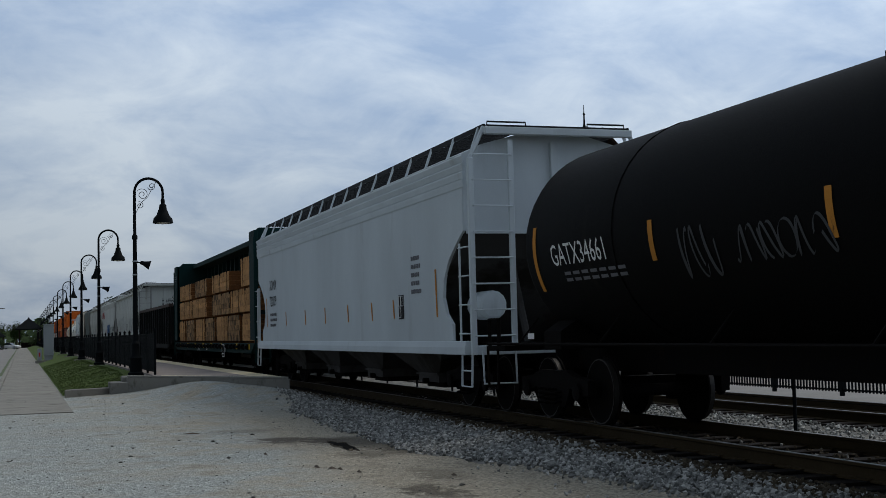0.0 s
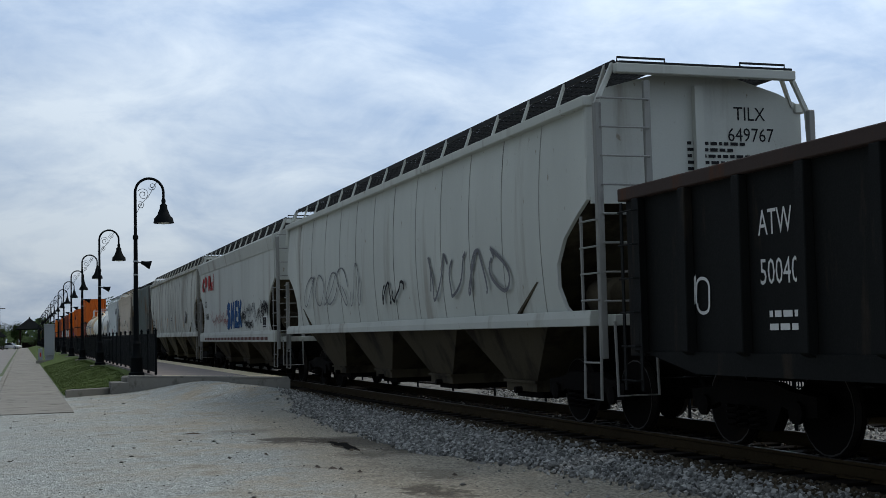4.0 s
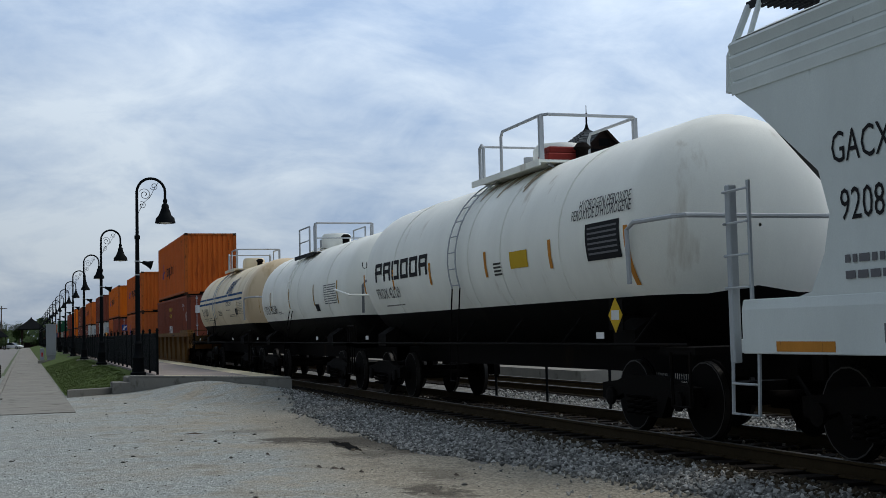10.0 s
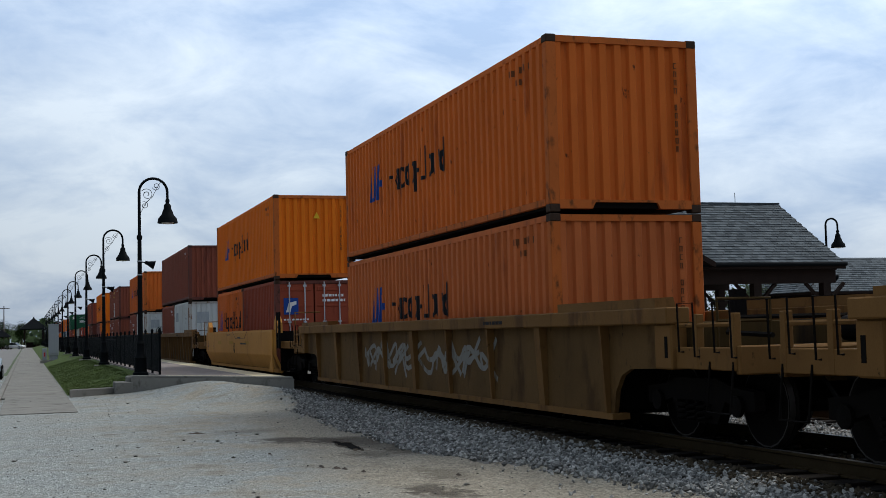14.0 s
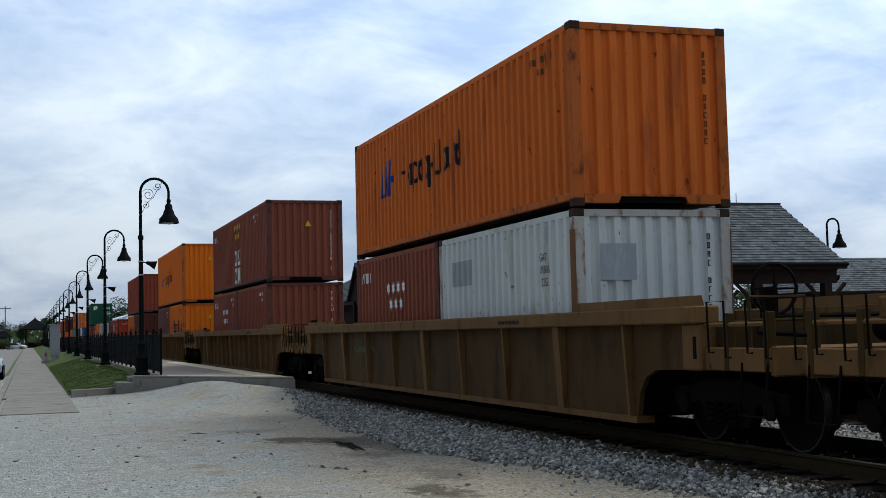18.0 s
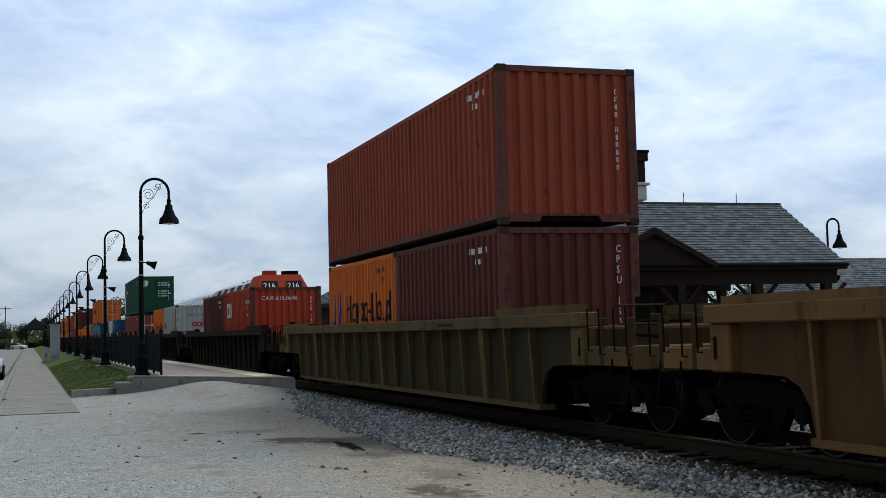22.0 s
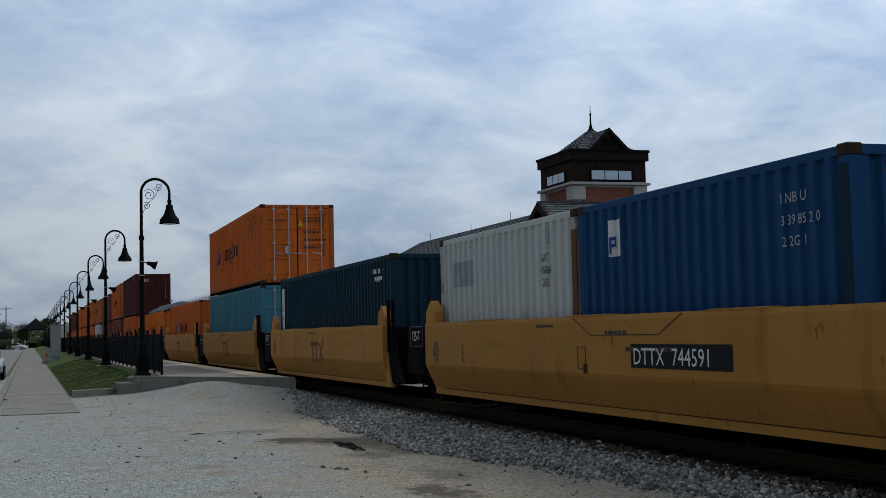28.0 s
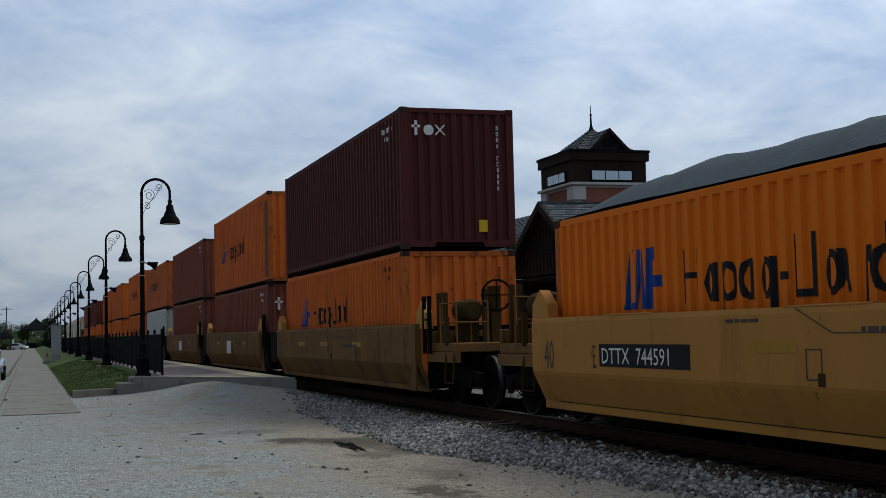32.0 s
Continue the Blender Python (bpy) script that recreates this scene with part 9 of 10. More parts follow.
for poly in ([(2.42, 3.2), (2.48, 3.35), (2.3, 3.65), (2.05, 3.7), (1.98, 3.6), (2.2, 3.56), (2.3, 3.36), (2.18, 3.32), (2.12, 3.45), (2.02, 3.45), (2.08, 3.2)],
             [(2.0, 3.2), (1.88, 3.2), (1.55, 3.72), (1.42, 3.72), (1.52, 3.2), (1.64, 3.2), (1.64, 3.34), (1.82, 3.34)], [(1.42, 3.2), (1.3, 3.2), (1.22, 3.62), (1.38, 3.62), (1.36, 3.73), (0.98, 3.73), (1.0, 3.62), (1.12, 3.62)],
             [(1.2, 3.2), (1.06, 3.2), (0.72, 3.74), (0.86, 3.74)], [(1.0, 3.74), (0.9, 3.74), (0.86, 3.2), (0.98, 3.2)]):
    part("slanted_name_block", Geo().slab(poly, "x", -1.591, -1.588), NAVY_INK, hop7, "dark slanted block of an owner's name")
ice_panel = part("data_panel", Geo().box(-1.592, -1.587, 2.47, 3.03, 1.82, 2.03).box(-1.592, -1.587, 2.47, 3.03, 1.7, 1.79), INK_BLACK, hop7, "black data panel with pale lines")
part("field_line", Geo().box(-1.594, -1.592, 2.72, 2.735, 1.82, 2.03), INK_WHITE, ice_panel)
bars(hop7, -1.588, 3.58, 2.32, 1.0, 0.12, SPRAY, 2)
bars(hop7, -1.588, 9.67, 1.96, 0.9, 0.28, SPRAY, 2)
bars(hop7, -1.588, 7.7, 1.68, 0.95, 0.07, SPRAY, 1)
bars(hop7, -1.588, 6.1, 1.74, 0.9, 0.1, SPRAY, 1)
WARN_PINK = paint("thin_pink_stencil", (0.33, 0.14, 0.16), None)
bars(hop7, -1.588, 6.4, 2.12, 1.1, 0.36, WARN_PINK, 5)
part("code_frame", Geo().pipe([(-1.588, 8.48, 2.47), (-1.588, 8.79, 2.47), (-1.588, 8.79, 2.73), (-1.588, 8.48, 2.73), (-1.588, 8.48, 2.47)], 0.008, 4), SPRAY, hop7)
letters("C", 0.15, INK_BLACK, hop7, on_side(-1.588, 8.69, 2.51), squeeze=0.8)
for a, b in ((0.85, 1.8), (3.4, 3.87), (5.55, 6.03), (7.77, 8.24), (9.83, 10.75)):
    part("yellow_dash", Geo().box(-1.614, -1.611, a, b, 1.075, 1.17), INK_ORANGE, hop7)
bars(hop7, -1.613, 7.54, 1.32, 1.15, 0.14, INK_BLACK, 1)
bars(hop7, -1.613, 6.2, 1.34, 0.95, 0.16, SPRAY, 2)
part("diamond_frame", Geo().pipe([(-1.613, 4.62, 1.13), (-1.613, 4.72, 1.24), (-1.613, 4.62, 1.36), (-1.613, 4.52, 1.24), (-1.613, 4.62, 1.13)], 0.007, 4), SPRAY, hop7)
part("badge", Geo().box(-1.614, -1.611, 8.95, 9.15, 1.16, 1.32), SPRAY, hop7)
part("jacking_hole", Geo().lathe([(0.005, 0.0), (0.05, 0.0), (0.05, 0.004), (0.005, 0.004)], (-1.614, 1.25, 1.32), "x", 10), BLACK, hop7)
tank1 = tank_car(177.2, 13.6, TANK_WHITE, TANK_BLACK, "white tank car with a black underside", split=True, platform_at=0.435, line_at=0.56, lead=1.0, gate=(7.1, 6.46, 4.65))
part("valve_housing", Geo().box(-0.45, 0.2, 5.3, 5.75, 3.91, 4.13).box(-0.4, 0.15, 5.36, 5.69, 4.13, 4.24), paint("dull_red_housing", (0.2, 0.03, 0.025), GRIME, 0.2), tank1, "dull red valve housing on the platform", bevel=0.02)
for i in range(6):
    y = 12.25 - 0.61 * i
    tank_patch(tank1, y - 0.11, y, 81, 96, INK_BLACK, "name_stroke")
    tank_patch(tank1, y - 0.5, y - 0.39, 81, (89, 96, 96, 96, 96, 96)[i], INK_BLACK, "name_stroke")
    tank_patch(tank1, y - 0.5, y, 81, 84, INK_BLACK, "name_stroke")
    tank_patch(tank1, y - 0.5, y, *((87, 90) if i in (0, 1, 5) else (93, 96)), INK_BLACK, "name_stroke")
tank_mark(tank1, "PROX 42129", 0.32, 12.23, 110, INK_BLACK, 0.95)
for y in (13.2, 11.0, 8.6, 5.7, 3.1):
    tank_patch(tank1, y - 0.1, y, 88, 104, INK_ORANGE, "reflector_stripe")
tank_patch(tank1, 0.62, 0.74, 88, 118, INK_ORANGE, "reflector_stripe")
tank_patch(tank1, 3.88, 4.58, 91, 101, INK_YELLOW, "yellow_placard")
tank_patch(tank1, 0.85, 1.85, 84, 103, INK_BLACK, "data_panel")
for k in range(6):
    tank_patch(tank1, 0.92, 1.78, 86 + 2.6 * k, 87 + 2.6 * k, SPRAY, "table_line", 0.009)
tank_mark(tank1, "HYDROGEN PEROXIDE", 0.2, 2.1, 76, INK_BLACK, 0.72)
tank_mark(tank1, "PEROXYDE D'HYDROGENE", 0.2, 2.3, 81, INK_BLACK, 0.72)
for k in range(4):
    tank_patch(tank1, 4.95, 5.3, 96 + 2.2 * k, 97.2 + 2.2 * k, MARKER, "table_line")
placard = part("placard_holder", Geo().box(-1.33, -1.31, 1.06, 1.44, 1.3, 1.68).rod((-1.31, 1.25, 1.5), (-0.95, 1.25, 1.5), 0.02, 5), SOOT, tank1)
part("placard", Geo().slab([(1.25, 1.27), (1.45, 1.49), (1.25, 1.71), (1.05, 1.49)], "x", -1.336, -1.332), INK_YELLOW, placard, "yellow diamond placard")
part("placard_field", Geo().slab([(1.14, 1.43), (1.36, 1.43), (1.36, 1.55), (1.14, 1.55)], "x", -1.339, -1.3365), INK_WHITE, placard)
tank2 = tank_car(192.0, 12.0, TANK_WHITE, TANK_BLACK, "white tank car with streaked sides and black underside", split=True, platform_at=0.57, r=1.33, cz=2.42, line_at=0.5, rail=False, lead=2.4)
tank_mark(tank2, "UTLX 300589", 0.38, 10.9, 110, INK_BLACK, 0.85)
letters("UTLX 300589", 0.21, INK_BLACK, tank2, on_end(-1.06, 0.02, 2.8), squeeze=0.95)
bars_end(tank2, -0.7, 0.03, 2.66, 0.9, 0.16, SPRAY, 2)
part("head_rail", Geo().pipe([(-1.05, -0.02, 1.8), (-1.05, -0.02, 2.42), (-0.98, -0.02, 2.52), (0.98, -0.02, 2.52), (1.05, -0.02, 2.42), (1.05, -0.02, 1.8)], 0.03, 6), RAILING, tank2, "bent grey grab rail across the tank end")
part("side_grab", Geo().pipe([(-1.33, 1.3, 2.36), (-1.42, 1.25, 2.38), (-1.42, -0.2, 2.2), (-0.3, -0.25, 2.18)], 0.026, 6), TANK_WHITE, tank2)
for y in (11.9, 10.0, 7.2, 4.0, 1.4):
    tank_patch(tank2, y - 0.08, y, 82, 106, PATCH_YELLOW, "reflector_stripe")
for k in range(9):
    tank_patch(tank2, 1.5, 2.75, 85 + 2.4 * k, 85.9 + 2.4 * k, SPRAY, "table_line")
for k in range(2):
    tank_patch(tank2, 1.5 + 1.23 * k, 1.52 + 1.23 * k, 85, 105, SPRAY, "table_line", 0.007)
tank_patch(tank2, 3.5, 3.9, 104, 112, INK_BLACK, "data_panel")
tank3 = tank_car(205.3, 12.9, TANK_TAN, TANK_BLACK, "cream tank car with two blue bands", TANK_BUFF, True, 0.55, 1.41, 2.49, 0.52, lead=2.4, trail=11.6, gate=(7.75, 7.35, 6.05))
BAND_BLUE = paint("dull_blue_band", (0.022, 0.075, 0.185), None)
tank_patch(tank3, 1.5, 4.72, 76, 79, BAND_BLUE, "blue_band")
tank_patch(tank3, 4.85, 12.3, 76, 79, BAND_BLUE, "blue_band")
tank_patch(tank3, 1.5, 12.3, 83.5, 86.5, BAND_BLUE, "blue_band")


def shell_stroke(ob, pts, w, mat, name):
    """A painted stroke of even width through (y, angle) points on the shell."""
    r, cz = TANKS[ob.name]
    vs = []
    for k, (y, a) in enumerate(pts):
        (ya, aa), (yb, ab) = pts[max(0, k - 1)], pts[min(len(pts) - 1, k + 1)]
        dy, da = yb - ya, radians(ab - aa) * r
        d = math.hypot(dy, da) or 1.0
        for sgn in (-1, 1):
            q = radians(a) + sgn * w / 2 * dy / d / r
            vs.append((-(r + 0.006 + 0.0002 * k) * math.sin(q), y - sgn * w / 2 * da / d, cz + (r + 0.006 + 0.0002 * k) * math.cos(q)))
    part(name, Geo().add(vs, [(2 * k, 2 * k + 1, 2 * k + 3, 2 * k + 2) for k in range(len(pts) - 1)]), mat, ob, "blue slanted stroke of an emblem")


# slanted emblem of curved strokes that fan out upwards
for k in range(7):
    y_low, y_top = 5.2 - 0.2 * k, 4.7 - 0.2 * k
    shell_stroke(tank3, [(y_low + (y_top - y_low) * (q / 6) ** (1.0 + 0.12 * (k % 3)), 75.5 - (20 + 0.8 * k) * q / 6) for q in range(7)], 0.06, BAND_BLUE, "emblem_stroke")
for y1, y2, a1 in ((5.15, 4.8, 74.0), (4.5, 4.1, 67.0), (4.75, 4.4, 58.0)):
    shell_stroke(tank3, [(y1 + (y2 - y1) * q / 4, a1 - 1.2 * math.sin(math.pi * q / 4)) for q in range(5)], 0.05, BAND_BLUE, "emblem_stroke")
tank_mark(tank3, "TILX 16309", 0.44, 11.3, 104, INK_BLACK, 0.8)
for y in (3.04, 2.76):
    tank_patch(tank3, y - 0.24, y, 98, 107, INK_BLACK, "data_panel")
for k in range(8):
    tank_patch(tank3, 1.5, 2.65, 90 + 2.25 * k, 90.35 + 2.25 * k, MARKER, "table_line")
for k in range(4):
    tank_patch(tank3, 1.5 + 0.38 * k, 1.515 + 0.38 * k, 90, 106, MARKER, "table_line", 0.007)
tank_mark(tank3, "LIMESTONE SLURRY", 0.22, 5.02, 93, INK_BLACK, 0.64)


def shell_bars(ob, y, w, ang, mat, rows, seed, step=2.2):
    """Rows of small unreadable stencils on the shell."""
    rng = random.Random(seed)
    for q in range(rows):
        p = 0.0
        while p < w * rng.uniform(0.7, 1.0):
            d = rng.uniform(0.08, 0.26)
            tank_patch(ob, y - p - d, y - p, ang + step * q, ang + step * q + 0.9, mat, "stencil")
            p += d + 0.05


shell_bars(tank3, 5.0, 1.2, 98.5, MARKER, 1, 1)
shell_bars(tank3, 11.2, 2.6, 108, MARKER, 2, 2, 3.2)
shell_bars(tank3, 6.95, 0.8, 98, MARKER, 4, 3)
shell_bars(tank3, 4.4, 1.3, 106, MARKER, 2, 4)
shell_bars(tank2, 8.9, 0.5, 108, MARKER, 2, 6)
shell_bars(tank1, 11.9, 1.4, 116, MARKER, 1, 8)

# well cars and their stacks: u of the leading end of each container
H8, H9 = 2.591, 2.896
L40, L20, L45 = 12.192, 6.058, 13.716


def put(ob, u, z):
    return ride(ob, 0, u, z)


def liner(ln, h, u, z, mat=None, label="orange corrugated shipping container", logo=True, lead="plain", code=CODE_BROWN, tri=False):
    ob = container(ln, h, mat or ORANGE, label, lead)
    if logo:
        liner_mark(ob, ln)
    end_code(ob, h, code)
    side_code(ob, ln, h, code)
    if tri:
        triangle_mark(ob, 0.1, h * 0.72)
    return put(ob, u, z)


ribbed_well(220.5, TAN_W, "dusty yellow ribbed well car", 19.6, 13)
first_well = MOVERS[-1][0]
plate = part("number_panel", Geo().box(-1.406, -1.401, 13.95, 15.55, 0.84, 1.09), END_BROWN, first_well, "worn dark number panel")
letters("DTTX 66824", 0.22, paint("worn_tan_lettering", (0.26, 0.2, 0.12), None), plate, on_side(-1.409, 15.5, 0.89), squeeze=0.85)
zim45 = container(L45, H9, MAROON, "long maroon shipping container with white doors marks", "doors")
star_mark(zim45, 7.55, 2.35)
letters("45", 0.60, INK_WHITE, zim45, on_side(-1.224, 0.62, 1.69), squeeze=0.72)
letters("ZCS 900620", 0.19, INK_WHITE, zim45, on_side(-1.222, 1.98, 2.38), squeeze=0.86)
letters("L51", 0.17, INK_WHITE, zim45, on_side(-1.222, 1.6, 2.2), squeeze=0.9)
bars_end(zim45, 0.1, 0.0, 2.35, 0.9, 0.3, INK_WHITE, 2)
bars_end(zim45, 0.1, 0.0, 1.5, 0.9, 0.7, INK_WHITE, 5)
part("block_lettering", Geo().box(-0.85, -0.55, -0.045, -0.04, 2.05, 2.4).box(-0.48, -0.42, -0.045, -0.04, 2.05, 2.4).box(-0.36, 0.0, -0.045, -0.04, 2.05, 2.4), INK_WHITE, zim45, "white block letter shapes")
put(zim45, 223.45, FLOOR)
liner(L40, H9, 224.26, FLOOR + H9 + 0.02)
ribbed_well(243.4, TAN_W, "dusty yellow ribbed well car with white spray paint", 20.3, 13)
PALE_SPRAY = paint("pale_spray", (0.23, 0.22, 0.195), (0.1, 0.07, 0.04), 0.4, scale=3.0)
jagged_tag(MOVERS[-1][0], -1.405, 14.1, 10.7, 0.45, 1.24, 4, 0.09, PALE_SPRAY, 31)
jagged_tag(MOVERS[-1][0], -1.405, 9.95, 6.6, 0.45, 1.24, 4, 0.09, PALE_SPRAY, 33)
liner(L40, H8, 247.4, FLOOR, ORANGE_F)
liner(L40, H8, 247.4, FLOOR + H8 + 0.02, ORANGE)
single = smooth_well(267.6, YELLOW_W, "yellow smooth-sided single well car", 14.6, None)
for e, yy in ((0, -1.2), (1, 15.8)):
    truck(single, yy)
    coupler(single, yy - 1.4 if e == 0 else yy + 1.4, -1 if e == 0 else 1)
    part("end_deck", Geo().box(-1.3, 1.3, yy - 1.5, yy + 1.2, 0.95, 1.15).box(-0.3, 0.3, yy - 1.6, yy + 1.2, 0.7, 0.95), TAN_W, single, bevel=0.015)
    part("end_rail", Geo().pipe([(-1.3, yy - 1.0 if e == 0 else yy + 1.0, 1.1), (-1.3, yy - 1.0 if e == 0 else yy + 1.0, 1.95), (-0.6, yy - 1.0 if e == 0 else yy + 1.0, 1.95)], 0.02, 5), TAN_W, single)
fsc = container(L20, H8, BRICKRED, "brick red shipping container with a dark logo plate on its door", "doors")
part("logo_plate", Geo().box(-0.95, -0.5, 0.0, 0.004, 1.55, 2.05), INK_BLUE, fsc, "blue square plate with a pale shape")
part("plate_shape", Geo().slab([(-0.88, 1.62), (-0.75, 1.62), (-0.7, 1.8), (-0.56, 1.86), (-0.56, 1.96), (-0.8, 1.9)], "y", -0.003, 0.0), INK_WHITE, fsc)
bars_end(fsc, 0.25, 0.0, 2.2, 0.75, 0.3, INK_WHITE, 2)
bars_end(fsc, -0.95, 0.0, 1.45, 0.8, 0.1, INK_WHITE, 1)
put(fsc, 268.8, FLOOR)
liner(L20, H8, 268.8 + 6.13, FLOOR, ORANGE)
liner(L40, H8, 268.76, FLOOR + H8 + 0.02, ORANGE_B, "bright orange corrugated shipping container", tri=True)


def grey_box(u, z, label="pale grey shipping container with rusty posts"):
    ob = container(L20, H8, WHITE_C, label)
    for s in (-1, 1):
        part("rust_strip", Geo().box(s * 1.215 - 0.009, s * 1.215 + 0.009, -0.004, 0.15, 0.3, 2.3), paint("rusty_steel", (0.16, 0.075, 0.035), RUST, 0.4), ob, "rust-streaked corner post")
    part("grey_patch", Geo().box(-0.83, -0.28, 0.012, 0.018, 1.59, 2.1), paint("grey_patch_paint", (0.33, 0.36, 0.37), (0.42, 0.44, 0.44), 0.4, scale=4.0), ob, "painted-over grey patch")
    wall_paint(ob, [(5.33, 4.35, 1.71, 2.14, 0.0)], paint("grey_patch_paint", (0.33, 0.36, 0.37), (0.42, 0.44, 0.44), 0.4, scale=4.0), L20, "grey_patch")
    letters("GAT", 0.17, MARKER, ob, on_side(-1.222, 1.28, 1.92), squeeze=0.85)
    letters("05806", 0.17, MARKER, ob, on_side(-1.222, 1.26, 1.74), squeeze=0.85)
    letters("22G", 0.17, MARKER, ob, on_side(-1.222, 1.22, 1.56), squeeze=0.85)
    part("side_patch", Geo().box(-1.2235, -1.22, 0.95, 1.06, 2.2, 2.42), paint("grey_patch_paint", (0.33, 0.36, 0.37), (0.42, 0.44, 0.44), 0.4, scale=4.0), ob)
    end_code(ob, H8, MARKER)
    return put(ob, u, z)


def web_mark(ob, y):
    """A short row of thin, worn white strokes near the top of the side."""
    r = []
    for i in range(7):
        a = y - 0.125 * i
        r += [(a, a - 0.02, 2.03, 2.25, 0.03 if i % 3 == 0 else 0.0), (a - 0.06, a - 0.08, 2.03, 2.25, -0.03 if i % 3 == 0 else 0.0)]
        if i % 3 != 0:
            r.append((a, a - 0.07, 2.23, 2.25, 0.0))
    wall_paint(ob, r, INK_WHITE, 6, "stencil")


def plain_box(ln, h, mat, label, u, z, code=INK_WHITE, lead="plain", tri=False, text="", side=True):
    ob = container(ln, h, mat, label, lead)
    if text:
        end_text(ob, text, h, code)
    else:
        end_code(ob, h, code)
    if side:
        side_code(ob, ln, h, code)
    if tri:
        triangle_mark(ob, 0.1, h * 0.7)
    return put(ob, u, z)


ribbed_well(286.5, DUST_W, "dusty brown ribbed well car", 20.3, 16, "53")
grey_box(290.4, FLOOR)
plain_box(L20, H8, MAROON, "plain maroon corrugated shipping container", 296.53, FLOOR)
plain_box(L40, H8, MAROON, "maroon corrugated shipping container with white codes", 290.3, FLOOR + H8 + 0.02)
ribbed_well(309.9, DUST_W, "dusty brown ribbed well car with a brake wheel", 20.3, 13, brake=True)
jagged_tag(MOVERS[-1][0], -1.404, 15.6, 14.2, 0.84, 1.1, 4, 0.03, paint("pale_green_spray", (0.085, 0.105, 0.065), None), 21)
grey_box(313.75, FLOOR)
zb = container(L20, H8, MAROON, "maroon shipping container with white star patches", "plain")
star_mark(zb, 3.5, 1.85, False, False)
web_mark(zb, 5.58)
put(zb, 319.88, FLOOR)
liner(L40, H8, 313.71, FLOOR + H8 + 0.02)
ribbed_well(333.4, DUST_W, "dark brown steel ribbed well car", 20.2, 16)
plain_box(L20, H8, MAROON, "plain maroon corrugated shipping container", 337.35, FLOOR, text="TRLU 3781")
zb = container(L20, H8, MAROON, "maroon shipping container with white star patches", "plain")
star_mark(zb, 3.5, 1.85, False, False)
web_mark(zb, 5.75)
side_code(zb, L20, H8, INK_WHITE)
put(zb, 343.47, FLOOR)
za = container(L40, H8, MAROON, "maroon shipping container with gold stars and white block shapes", "plain")
star_mark(za, 6.63, 2.22)
triangle_mark(za, 0.1, 1.75)
side_code(za, L40, H8, INK_WHITE, 2.6)
end_text(za, "ZCSU 250258 5", H8, INK_WHITE, 0.8, 0.15)
web_mark(za, 11.85)
put(za, 337.3, FLOOR + H8 + 0.02)
ribbed_well(356.9, DUST_W, "dusty brown ribbed well car", 20.2, 16)
liner(L20, H8, 360.4, FLOOR, ORANGE_B, "bright orange corrugated shipping container", tri=True)
plain_box(L20, H8, paint("dull_rose_paint", (0.17, 0.07, 0.06), GRIME, 0.08), "dull rose-brown corrugated shipping container", 366.53, FLOOR)
liner(L40, H9, 360.35, FLOOR + H8 + 0.02, ORANGE_B, "bright orange high-cube shipping container", tri=True)
ribbed_well(380.3, OLIVE_W, "dark brown steel ribbed well car", 20.2, 16)
plain_box(L20, H8, BROWN, "dark brown corrugated shipping container", 384.0, FLOOR, text="CPSU 16098")
liner(L20, H8, 390.1, FLOOR, ORANGE)
plain_box(L40, H8, BRICKRED, "brick red corrugated shipping container", 383.95, FLOOR + H8 + 0.02)
ribbed_well(403.9, DARK_W, "dark brown ribbed well car", 20.2, 15, "53")
cai = plain_box(L20, H8, RED, "bright red shipping container with a white block mark", 408.0, FLOOR, side=False)
wall_paint(cai, [(5.28, 5.12, 1.62, 2.15, 0), (5.28, 4.95, 2.02, 2.15, 0), (5.28, 4.95, 1.62, 1.74, 0), (4.88, 4.72, 1.62, 2.15, -0.0), (4.72, 4.6, 1.68, 2.08, 0.16), (4.45, 4.32, 1.62, 2.15, 0.0)], INK_WHITE, L20, "block_lettering")
letters("CAX 6153648", 0.2, INK_WHITE, cai, on_end(-0.85, 0.008, 2.14), squeeze=1.05)
letters("CAX 6153648", 0.17, INK_WHITE, cai, on_side(-1.224, 1.01, 2.04), squeeze=0.86)
letters("2 1", 0.17, INK_WHITE, cai, on_side(-1.224, 0.8, 1.87), squeeze=0.86)
bars(cai, -1.224, 0.72, 1.7, 0.12, 0.1, INK_WHITE, 1)
plain_box(L20, H8, BROWN, "dark maroon corrugated shipping container", 414.13, FLOOR)
ribbed_well(427.3, DARK_W, "dark brown ribbed well car", 20.2, 15)
oocl = container(L20, H8, paint("cream_grey_paint", (0.40, 0.41, 0.36), RUST, 0.1), "cream grey shipping container with red round letter shapes")
for i in range(3):
    turn = range(13) if i < 2 else range(2, 12)
    for wide_, put_ in ((0.125, lambda r, a: (-0.28 + 0.235 * i + r * math.cos(a), 0.008, 1.62 + r * math.sin(a))), (0.17, lambda r, a: (-1.22, 5.25 - 0.31 * i - r * math.cos(a), 1.62 + r * math.sin(a)))):
        g = Geo()
        for k in turn:
            a = 2 * math.pi * k / 12
            g.v += [put_(wide_, a), put_(wide_ * 0.5, a)]
        m = len(g.v) // 2
        g.f = [(2 * k, 2 * k + 1, 2 * k + 3, 2 * k + 2) for k in range(m - 1)]
        g.k = [0] * len(g.f)
        part("red_ring", g, INK_RED, oocl, "red ring shape")
part("red_bar", Geo().box(0.33, 0.4, 0.006, 0.01, 1.5, 1.745).box(0.4, 0.53, 0.006, 0.01, 1.5, 1.56), INK_RED, oocl)
letters("O O L U   30 21 18 0", 0.165, INK_BLACK, oocl, on_end(-0.62, 0.008, 2.02), squeeze=0.95)
